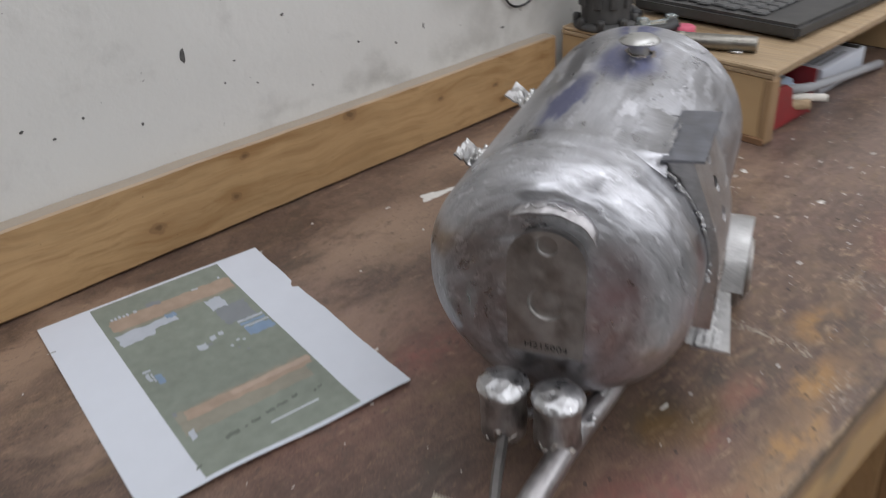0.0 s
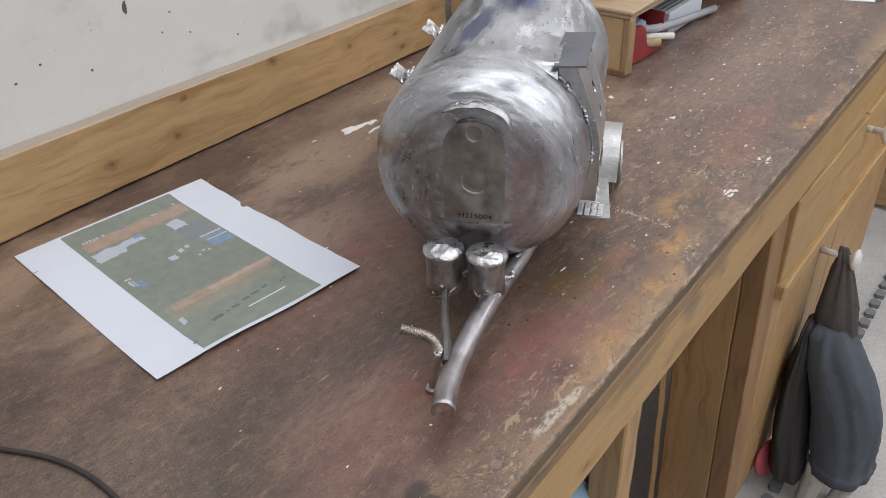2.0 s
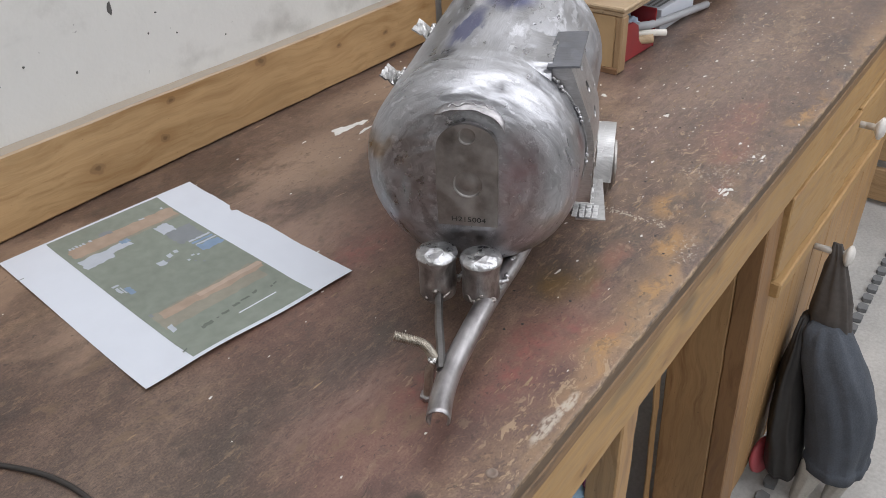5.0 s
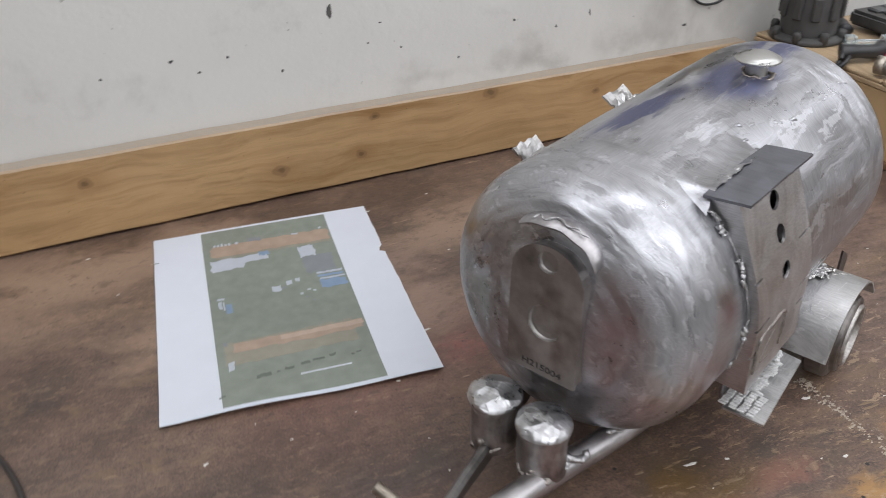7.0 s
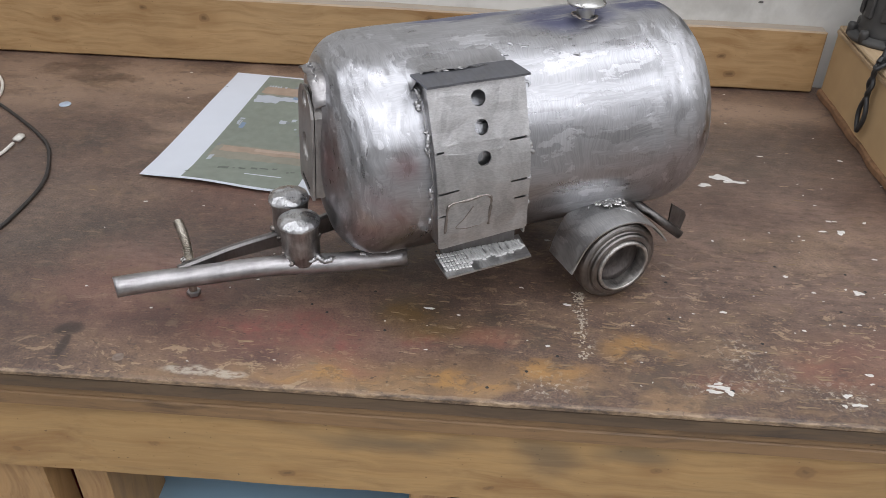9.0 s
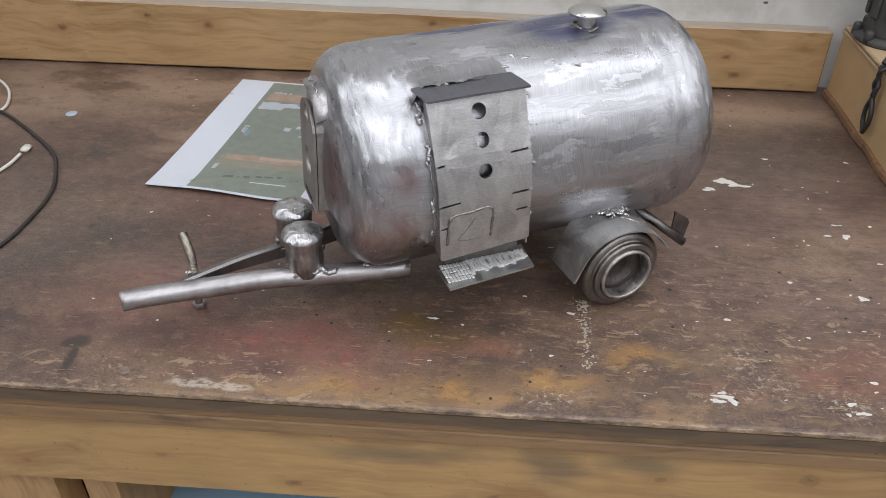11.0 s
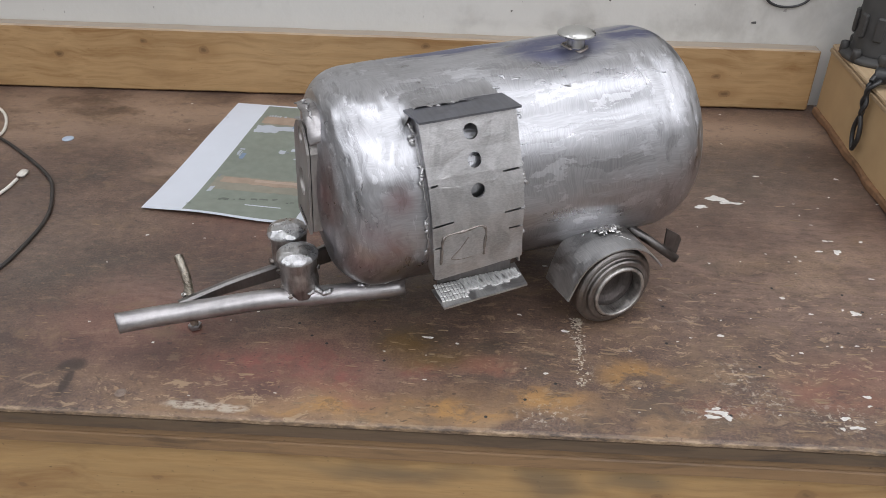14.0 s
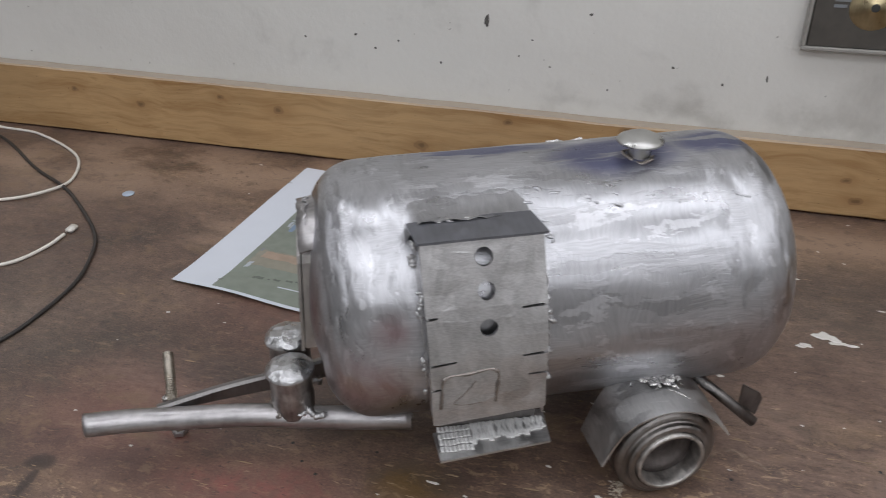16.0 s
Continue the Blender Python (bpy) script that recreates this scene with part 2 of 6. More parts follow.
    flaky = span(nt, grain(nt, stretch(nt, near, (20.0, 38.0, 20.0), (2.0, 7.0, 0.0)), 1.0, 6, 0.7), 0.44, 0.56)
    ochre = blots(nt, near, [((0.40, 0.150, 0.9), (0.06, 0.012, 0.1)), ((0.50, 0.156, 0.9), (0.07, 0.016, 0.1)), ((0.64, 0.205, 0.9), (0.05, 0.03, 0.1)), ((0.57, 0.175, 0.9), (0.05, 0.02, 0.1)), ((0.95, 0.16, 0.9), (0.10, 0.02, 0.1))], 0.1)
    c = mix(nt, calc(nt, "MULTIPLY", calc(nt, "MULTIPLY", ochre, flaky), 0.75), c, (0.40, 0.235, 0.085))
    brick = blots(nt, near, [((0.80, 0.20, 0.9), (0.07, 0.035, 0.1)), ((0.70, 0.175, 0.9), (0.05, 0.02, 0.1)), ((0.52, 0.205, 0.9), (0.045, 0.02, 0.1)), ((0.92, 0.22, 0.9), (0.08, 0.03, 0.1)), ((0.42, 0.165, 0.9), (0.03, 0.02, 0.1))], 0.1)
    c = mix(nt, calc(nt, "MULTIPLY", calc(nt, "MULTIPLY", brick, span(nt, hazed, 0.42, 0.60, 0.15, 0.8)), 0.7), c, (0.265, 0.118, 0.088))
    # scratches through the varnish
    scratch = span(nt, grain(nt, stretch(nt, wobble(nt, p, 30.0, 0.01), (16.0, 95.0, 50.0)), 1.0, 4, 0.7), 0.655, 0.70)
    busy = span(nt, axis(nt, p, 0), 0.1, 0.7, 0.35, 1.0)
    c = mix(nt, calc(nt, "MULTIPLY", calc(nt, "MULTIPLY", scratch, busy), 0.7), c, (0.50, 0.39, 0.28))
    scuff = span(nt, grain(nt, stretch(nt, near, (22.0, 60.0, 40.0)), 1.4, 6, 0.72), 0.60, 0.68)
    c = mix(nt, calc(nt, "MULTIPLY", scuff, 0.35), c, (0.27, 0.205, 0.155))
    grey = span(nt, grain(nt, stretch(nt, p, (30.0, 42.0, 30.0)), 1.3, 6, 0.7), 0.58, 0.66)
    c = mix(nt, calc(nt, "MULTIPLY", grey, 0.4), c, (0.045, 0.038, 0.036))
    flake = span(nt, grain(nt, stretch(nt, near, (45.0, 110.0, 60.0)), 1.0, 6, 0.72), 0.585, 0.605)
    where = calc(nt, "MAXIMUM", blots(nt, near, [((0.75, 0.26, 0.9), (0.45, 0.16, 0.1)), ((0.3, 0.15, 0.9), (0.3, 0.05, 0.1)), ((1.2, 0.3, 0.9), (0.4, 0.2, 0.1))], 0.2), 0.12)
    c = mix(nt, calc(nt, "MULTIPLY", calc(nt, "MULTIPLY", flake, where), 0.75), c, (0.37, 0.285, 0.20))
    # varnish chipped off in small flakes, pale and dark
    small = grain(nt, stretch(nt, near, (120.0, 330.0, 150.0), (3.0, 1.0, 0.0)), 1.0, 5, 0.7)
    c = mix(nt, calc(nt, "MULTIPLY", span(nt, small, 0.60, 0.625), calc(nt, "ADD", calc(nt, "MULTIPLY", where, 0.55), 0.12)), c, (0.36, 0.26, 0.175))
    c = mix(nt, calc(nt, "MULTIPLY", span(nt, small, 0.385, 0.355), 0.6), c, (0.035, 0.028, 0.026))
    hazy = grain(nt, stretch(nt, near, (14.0, 22.0, 14.0), (5.0, 2.0, 0.0)), 1.0, 6, 0.7)
    c = mix(nt, span(nt, hazy, 0.56, 0.66, 0.0, 0.45), c, (0.19, 0.135, 0.09))
    c = mix(nt, span(nt, hazy, 0.44, 0.34, 0.0, 0.45), c, (0.068, 0.058, 0.05))
    speck = span(nt, grain(nt, p, 170.0, 2), 0.70, 0.74)
    c = mix(nt, calc(nt, "MULTIPLY", speck, 0.5), c, (0.025, 0.02, 0.018))
    spill = blots(nt, wobble(nt, p, 70.0, 0.008), [((0.185, 0.163, 0.9), (0.006, 0.022, 0.1)), ((0.181, 0.183, 0.9), (0.016, 0.010, 0.1))], 0.45)
    c = mix(nt, calc(nt, "MULTIPLY", spill, 0.75), c, (0.028, 0.021, 0.021))
    # white paint dust
    dust = calc(nt, "MULTIPLY", blots(nt, near, [((0.575, 0.16, 0.9), (0.035, 0.02, 0.1)), ((0.598, 0.235, 0.9), (0.008, 0.06, 0.1)), ((0.597, 0.266, 0.9), (0.009, 0.018, 0.1)), ((0.559, 0.152, 0.9), (0.022, 0.016, 0.1)), ((0.74, 0.185, 0.9), (0.04, 0.03, 0.1)), ((0.70, 0.17, 0.9), (0.04, 0.02, 0.1)), ((0.79, 0.17, 0.9), (0.04, 0.03, 0.1)), ((0.72, 0.21, 0.9), (0.03, 0.025, 0.1))], 0.0), span(nt, grain(nt, p, 210.0, 5, 0.75), 0.545, 0.585))
    smear = blots(nt, wobble(nt, p, 90.0, 0.008), [((0.292, 0.1465, 0.9), (0.026, 0.0062, 0.1)), ((0.322, 0.1455, 0.9), (0.022, 0.0055, 0.1))], 0.5)
    dust = calc(nt, "MAXIMUM", dust, calc(nt, "MULTIPLY", smear, span(nt, grain(nt, stretch(nt, p, (110.0, 330.0, 100.0)), 1.0, 6, 0.74), 0.40, 0.53, 0.05, 0.95)))
    c = mix(nt, calc(nt, "MULTIPLY", dust, 0.75), c, (0.50, 0.475, 0.43))
    c = mix(nt, 1.0, c, (1.02, 0.945, 0.85), "MULTIPLY")
    # lens glare round the paper put into the colour; far end paler too
    paled_zone = blots(nt, near, [((0.95, 0.36, 0.9), (0.55, 0.20, 0.1)), ((0.33, 0.52, 0.9), (0.17, 0.15, 0.1)), ((0.24, 0.30, 0.9), (0.12, 0.05, 0.1))], 0.2)
    paled = calc(nt, "MULTIPLY", paled_zone, calc(nt, "MULTIPLY", span(nt, fibre, 0.40, 0.56, 0.08, 0.48), span(nt, patch, 0.38, 0.56, 0.35, 1.0)))
    c = mix(nt, paled, c, (0.265, 0.178, 0.148))
    # torn layers on the front face
    square = calc(nt, "SUBTRACT", axis(nt, p, 1), calc(nt, "MULTIPLY", calc(nt, "SUBTRACT", axis(nt, p, 0), 0.45), 0.012))
    face = span(nt, square, 0.1372, 0.1390, 1.0, 0.0)
    c = mix(nt, calc(nt, "MULTIPLY", face, 0.8), c, ramp(nt, fibre, [(0.40, (0.05, 0.035, 0.025)), (0.52, (0.22, 0.15, 0.09)), (0.62, (0.40, 0.29, 0.18))]))
    # ring left by a pot
    ring = calc(nt, "ABSOLUTE", calc(nt, "SUBTRACT", vecmath(nt, "DISTANCE", near, (0.682, 0.300, 0.9)), 0.029))
    c = mix(nt, calc(nt, "MULTIPLY", span(nt, ring, 0.0, 0.0022, 0.4, 0.0), span(nt, rough_spots, 0.42, 0.55)), c, (0.36, 0.29, 0.22))
    feed(nt, c, b.inputs["Base Color"])
    feed(nt, span(nt, patch, 0.3, 0.7, 0.34, 0.56), b.inputs["Roughness"])
    b.inputs["Coat Weight"].default_value = 0.12
    b.inputs["Coat Roughness"].default_value = 0.35
    relief(nt, b, calc(nt, "ADD", calc(nt, "MULTIPLY", line, 0.6), calc(nt, "ADD", streak, rough_spots)), 0.5, 0.0009)
    return m


def wall_material():
    m, nt, b = material("painted_wall", (0.62, 0.62, 0.6), 0.75)
    p = place(nt)
    big = grain(nt, p, 3.0, 4)
    mid = grain(nt, wobble(nt, p, 6.0, 0.1), 14.0, 5, 0.65)
    fine = grain(nt, p, 180.0, 4)
    c = ramp(nt, big, [(0.3, (0.60, 0.59, 0.56)), (0.7, (0.69, 0.68, 0.65))])
    c = mix(nt, span(nt, mid, 0.55, 0.8, 0.0, 0.35), c, (0.38, 0.365, 0.345))
    dirt = blots(nt, wobble(nt, p, 16.0, 0.06), [((0.86, 0.76, 1.03), (0.16, 0.2, 0.07)), ((0.80, 0.76, 1.00), (0.2, 0.2, 0.03)), ((0.63, 0.76, 1.0), (0.22, 0.2, 0.02))], 0.0)
    c = mix(nt, calc(nt, "MULTIPLY", dirt, span(nt, mid, 0.38, 0.62, 0.05, 0.45)), c, (0.27, 0.255, 0.23))
    chip = span(nt, grain(nt, wobble(nt, p, 40.0, 0.01), 95.0, 2), 0.735, 0.76)
    c = mix(nt, calc(nt, "MULTIPLY", chip, 0.7), c, (0.30, 0.29, 0.27))
    feed(nt, c, b.inputs["Base Color"])
    lump = grain(nt, p, 70.0, 3)
    relief(nt, b, calc(nt, "ADD", calc(nt, "ADD", calc(nt, "MULTIPLY", fine, 0.35), calc(nt, "MULTIPLY", lump, 0.7)), mid), 0.35, 0.0018)
    return m


def brushed_steel(name, base, rough, scale=1.0, wavy=1.0):
    """Steel ground with a flap disc: sharp, overlapping patches of different gloss over fine scratches."""
    m, nt, b = material(name, base, 0.35, 1.0)
    p = own(nt)
    near = wobble(nt, wobble(nt, p, 16.0 * scale, 0.05 / scale), 70.0 * scale, 0.012 / scale)
    cloud = grain(nt, stretch(nt, near, (0.5, 1.5, 1.5)), 15.0 * scale, 6, 0.62)
    smear = grain(nt, stretch(nt, near, (0.8, 2.6, 2.6), (3.1, 0.7, 1.9)), 16.0 * scale, 5, 0.6, 0.6)
    streaky = wobble(nt, near, 260.0 * scale, 0.005 / scale)
    ground = span(nt, grain(nt, stretch(nt, streaky, (0.5, 2.2, 2.2), (1.7, 5.1, 0.4)), 22.0 * scale, 4, 0.55), 0.535, 0.55)
    worn = span(nt, grain(nt, stretch(nt, streaky, (0.6, 1.9, 1.9), (4.7, 2.1, 3.4)), 26.0 * scale, 4, 0.55), 0.56, 0.575)
    flash = span(nt, grain(nt, stretch(nt, streaky, (0.8, 2.4, 2.4), (9.7, 1.1, 6.4)), 42.0 * scale, 4, 0.6), 0.63, 0.65)
    scr_a = grain(nt, stretch(nt, wobble(nt, p, 40.0, 0.006), (1300.0, 90.0, 90.0)), 1.0, 2)
    scr_b = grain(nt, stretch(nt, wobble(nt, p, 40.0, 0.006), (100.0, 1100.0, 1100.0), rot=(0.4, 0.3, 0.5)), 1.0, 2)
    scr = mix(nt, worn, scr_a, scr_b)
    dark = tuple(v * 0.55 for v in base)
    light = tuple(min(0.92, v * 1.30) for v in base)
    c = ramp(nt, cloud, [(0.28, dark), (0.48, base), (0.72, light)])
    c = mix(nt, 0.35, c, ramp(nt, smear, [(0.36, dark), (0.5, base), (0.62, light)]))
    c = mix(nt, calc(nt, "MULTIPLY", ground, 0.5), c, light)
    c = mix(nt, calc(nt, "MULTIPLY", worn, 0.40), c, tuple(v * 0.64 for v in base))
    c = mix(nt, calc(nt, "MULTIPLY", flash, 0.55), c, tuple(min(0.95, v * 1.6) for v in base))
    c = mix(nt, 0.22, c, ramp(nt, scr, [(0.38, dark), (0.62, light)]))
    feed(nt, c, b.inputs["Base Color"])
    r = calc(nt, "ADD", span(nt, smear, 0.32, 0.68, rough[0], rough[1]), calc(nt, "SUBTRACT", calc(nt, "MULTIPLY", ground, 0.14), calc(nt, "MULTIPLY", worn, 0.08)))
    feed(nt, r, b.inputs["Roughness"])
    wave = grain(nt, stretch(nt, near, (1.0, 1.4, 1.4)), 30.0 * scale, 3)
    h = calc(nt, "ADD", calc(nt, "MULTIPLY", wave, 2.4 * wavy), calc(nt, "MULTIPLY", scr, 0.20))
    h = calc(nt, "ADD", h, calc(nt, "MULTIPLY", smear, 1.2 * wavy))
    h = calc(nt, "ADD", h, calc(nt, "MULTIPLY", calc(nt, "SUBTRACT", ground, worn), 0.14))
    relief(nt, b, h, 0.62, 0.0006)
    return m


def tank_steel():
    """Steel tank gone over with a flap disc: long overlapping patches, fine arcs of scratches, wavy shoulders."""
    base = (0.51, 0.51, 0.525)
    m, nt, b = material("brushed_tank_steel", base, 0.3, 1.0)
    p = own(nt)
    near = wobble(nt, p, 13.0, 0.022)
    edge = wobble(nt, near, 90.0, 0.007)
    rag = wobble(nt, edge, 420.0, 0.0022)
    along = axis(nt, p, 0)
    ends = span(nt, calc(nt, "ABSOLUTE", along), 0.080, 0.115)
    pa = span(nt, grain(nt, stretch(nt, rag, (8.0, 62.0, 62.0)), 1.0, 4, 0.55), 0.51, 0.528)
    pb = span(nt, grain(nt, stretch(nt, rag, (10.0, 95.0, 95.0), (3.1, 1.7, 5.3)), 1.0, 4, 0.55), 0.555, 0.575)
    pc = span(nt, grain(nt, stretch(nt, rag, (20.0, 60.0, 60.0), (8.1, 4.7, 0.3)), 1.0, 4, 0.6), 0.60, 0.625)
    # on the ends the disc went round the axis
    def swirl(vec):
        radial = vecmath(nt, "MULTIPLY", vec, (0.0, 1.0, 1.0))
        reach = vecmath(nt, "LENGTH", radial)
        onward = calc(nt, "SUBTRACT", calc(nt, "ABSOLUTE", axis(nt, vec, 0)), reach)
        around = vecmath(nt, "DIVIDE", radial, calc(nt, "MAXIMUM", reach, 0.012))
        turn = nt.nodes.new("ShaderNodeCombineXYZ")
        nt.links.new(onward, turn.inputs[0])
        nt.links.new(axis(nt, around, 1), turn.inputs[1])
        nt.links.new(axis(nt, around, 2), turn.inputs[2])
        return turn.outputs[0]

    turned = swirl(wobble(nt, wobble(nt, near, 60.0, 0.006), 300.0, 0.0010))
    folded = swirl(wobble(nt, p, 20.0, 0.010))
    pa = mix(nt, ends, pa, span(nt, grain(nt, stretch(nt, turned, (75.0, 2.6, 2.6)), 1.0, 4, 0.55), 0.51, 0.53))
    pb = mix(nt, ends, pb, span(nt, grain(nt, stretch(nt, turned, (95.0, 3.4, 3.4), (4.1, 1.3, 2.2)), 1.0, 4, 0.55), 0.555, 0.585))
    pc = mix(nt, ends, pc, span(nt, grain(nt, stretch(nt, turned, (120.0, 5.0, 5.0), (7.7, 2.3, 6.2)), 1.0, 4, 0.6), 0.61, 0.63))
    cloud = grain(nt, stretch(nt, near, (14.0, 24.0, 24.0)), 1.0, 5, 0.6)
    arcs = grain(nt, stretch(nt, wobble(nt, p, 30.0, 0.02), (1000.0, 70.0, 70.0)), 1.0, 2)
    lines = grain(nt, stretch(nt, wobble(nt, p, 25.0, 0.01), (45.0, 900.0, 900.0)), 1.0, 2)
    scr = mix(nt, pa, arcs, lines)
    c = ramp(nt, cloud, [(0.30, (0.40, 0.40, 0.41)), (0.50, base), (0.70, (0.61, 0.61, 0.625))])
    c = mix(nt, calc(nt, "MULTIPLY", pa, 0.42), c, (0.67, 0.67, 0.685))
    c = mix(nt, calc(nt, "MULTIPLY", pb, 0.42), c, (0.30, 0.295, 0.30))
    c = mix(nt, calc(nt, "MULTIPLY", pc, 0.66), c, (0.82, 0.82, 0.835))
    c = mix(nt, 0.20, c, ramp(nt, scr, [(0.36, 0.34), (0.64, 0.78)]))
    # reddish reflection painted onto the drawbar end of the tank
    pink_reflection = blots(nt, edge, [((-0.160, -0.043, 0.010), (0.028, 0.032, 0.055)), ((-0.13, -0.085, -0.01), (0.03, 0.02, 0.04)), ((-0.118, -0.088, 0.018), (0.02, 0.02, 0.02))], 0.0)
    c = mix(nt, calc(nt, "MULTIPLY", pink_reflection, span(nt, cloud, 0.36, 0.58, 0.40, 0.85)), c, (0.42, 0.27, 0.27))
    # violet temper colour along the top
    blue = blots(nt, wobble(nt, near, 60.0, 0.006), [((0.046, -0.004, 0.090), (0.060, 0.032, 0.035)), ((0.118, 0.004, 0.090), (0.04, 0.024, 0.03)), ((-0.045, 0.020, 0.086), (0.08, 0.018, 0.03))], 0.45)
    strokes = grain(nt, stretch(nt, wobble(nt, p, 40.0, 0.008), (9.0, 75.0, 75.0), (2.2, 0.4, 6.1)), 1.0, 3)
    c = mix(nt, calc(nt, "MULTIPLY", blue, span(nt, strokes, 0.40, 0.48, 0.15, 0.88)), c, (0.16, 0.17, 0.30))
    c = mix(nt, 1.0, c, (0.845, 0.848, 0.872), "MULTIPLY")
    feed(nt, c, b.inputs["Base Color"])
    r = span(nt, cloud, 0.32, 0.68, 0.29, 0.39)
    r = calc(nt, "ADD", r, calc(nt, "MULTIPLY", pa, 0.11))
    r = calc(nt, "SUBTRACT", r, calc(nt, "MULTIPLY", pb, 0.05))
    r = calc(nt, "ADD", r, calc(nt, "MULTIPLY", pc, 0.08))
    feed(nt, r, b.inputs["Roughness"])
    t = nt.nodes.new("ShaderNodeTangent")
    t.direction_type, t.axis = "RADIAL", "X"
    nt.links.new(t.outputs["Tangent"], b.inputs["Tangent"])
    b.inputs["Anisotropic"].default_value = 0.45
    b.inputs["Anisotropic Rotation"].default_value = 0.25
    # folds round the shoulders, long shallow waves along the barrel
    dents = grain(nt, stretch(nt, folded, (52.0, 1.5, 1.5), (1.1, 5.3, 0.2)), 1.0, 1.3)
    ripple = grain(nt, stretch(nt, near, (11.0, 55.0, 55.0)), 1.0, 1)
    h = calc(nt, "ADD", calc(nt, "MULTIPLY", ripple, 0.55), calc(nt, "MULTIPLY", calc(nt, "MULTIPLY", dents, ends), 2.8))
    h = calc(nt, "ADD", h, calc(nt, "MULTIPLY", scr, 0.08))
    h = calc(nt, "ADD", h, calc(nt, "MULTIPLY", calc(nt, "SUBTRACT", pa, pb), 0.035))
    relief(nt, b, h, 0.9, 0.0013)
    return m


def sheet_steel():
    """Flat sheet brushed by hand in broad crossing strokes."""
    m, nt, b = material("brushed_panel_steel", (0.465, 0.455, 0.458), 0.36, 1.0)
    p = own(nt)
    bent = wobble(nt, p, 22.0, 0.03)
    sweep = grain(nt, stretch(nt, bent, (95.0, 40.0, 18.0)), 1.0, 3, 0.5)
    soft = grain(nt, p, 38.0, 4)
    scr = grain(nt, stretch(nt, wobble(nt, p, 16.0, 0.03), (420.0, 120.0, 1100.0)), 1.0, 2)
    c = ramp(nt, soft, [(0.3, (0.37, 0.36, 0.36)), (0.5, (0.465, 0.455, 0.458)), (0.7, (0.56, 0.55, 0.555))])
    c = mix(nt, span(nt, sweep, 0.48, 0.60, 0.0, 0.40), c, (0.66, 0.65, 0.655))
    c = mix(nt, 0.18, c, ramp(nt, scr, [(0.36, 0.22), (0.64, 0.70)]))
    feed(nt, c, b.inputs["Base Color"])
    feed(nt, calc(nt, "ADD", span(nt, soft, 0.3, 0.7, 0.30, 0.40), calc(nt, "MULTIPLY", sweep, 0.08)), b.inputs["Roughness"])
    relief(nt, b, calc(nt, "ADD", calc(nt, "MULTIPLY", soft, 1.0), calc(nt, "ADD", calc(nt, "MULTIPLY", sweep, 0.25), calc(nt, "MULTIPLY", scr, 0.12))), 0.6, 0.0008)
    return m


def mottled_metal(name, base, rough, amount=0.35, scale=120.0, bumpy=0.0006, drawn=False, facet=0.0):
    m, nt, b = material(name, base, rough, 1.0)
    p = own(nt)
    g = grain(nt, p, scale, 5, 0.65)
    s = grain(nt, stretch(nt, p, (scale * 0.3, scale * 5, scale * 5) if drawn else (scale * 6, scale, scale)), 1.0, 2)
    dark = tuple(v * (1 - amount) for v in base)
    light = tuple(min(0.95, v * (1 + amount)) for v in base)
    feed(nt, mix(nt, 0.3, ramp(nt, g, [(0.3, dark), (0.7, light)]), ramp(nt, s, [(0.3, dark), (0.7, light)])), b.inputs["Base Color"])
    feed(nt, span(nt, g, 0.3, 0.7, rough - 0.1, rough + 0.14), b.inputs["Roughness"])
    h = calc(nt, "ADD", g, calc(nt, "MULTIPLY", s, 0.3))
    if facet:
        h = calc(nt, "ADD", h, calc(nt, "MULTIPLY", cells(nt, wobble(nt, p, 120.0, 0.004), facet)[0], 2.2))
    relief(nt, b, h, 0.5, bumpy)
    return m


def concrete(name, base):
    m, nt, b = material(name, base, 0.8)
    p = place(nt)
    g1, g2 = grain(nt, p, 5.0, 5), grain(nt, p, 120.0, 4)
    c = ramp(nt, g1, [(0.3, tuple(v * 0.75 for v in base)), (0.7, tuple(min(0.9, v * 1.15) for v in base))])
    feed(nt, mix(nt, 0.25, c, ramp(nt, g2, [(0.3, 0.1), (0.7, 0.5)])), b.inputs["Base Color"])
    relief(nt, b, g2, 0.3, 0.001)
    return m


BOARD_KNOTS = [((0.419, 0.737, 0.975), 0.0055), ((0.31, 0.737, 0.933), 0.008), ((0.117, 0.737, 0.962), 0.007), ((0.036, 0.737, 0.974), 0.0045), ((-0.09, 0.737, 0.952), 0.006), ((-0.19, 0.737, 0.965), 0.005), ((0.56, 0.737, 0.978), 0.009), ((0.40, 0.737, 0.935), 0.006), ((0.80, 0.737, 0.945), 0.005), ((0.815, 0.737, 0.922), 0.006), ((0.70, 0.737, 0.955), 0.005), ((-0.36, 0.737, 0.94), 0.007)]
APRON_KNOTS = [((0.105, 0.146, 0.835), 0.005), ((0.068, 0.146, 0.812), 0.005), ((0.128, 0.146, 0.795), 0.006), ((0.02, 0.146, 0.80), 0.008), ((0.36, 0.146, 0.855), 0.006), ((0.36, 0.146, 0.79), 0.006), ((0.25, 0.146, 0.815), 0.005), ((0.775, 0.146, 0.835), 0.009), ((0.75, 0.146, 0.80), 0.004), ((0.66, 0.146, 0.825), 0.005), ((0.53, 0.146, 0.79), 0.004), ((1.1, 0.146, 0.82), 0.008), ((-0.2, 0.146, 0.82), 0.007)]
PINE_L, PINE_D = (0.435, 0.28, 0.135), (0.29, 0.158, 0.062)
M_BOARD = pine("backboard_pine", 0, PINE_L, PINE_D, BOARD_KNOTS, dusty=True)
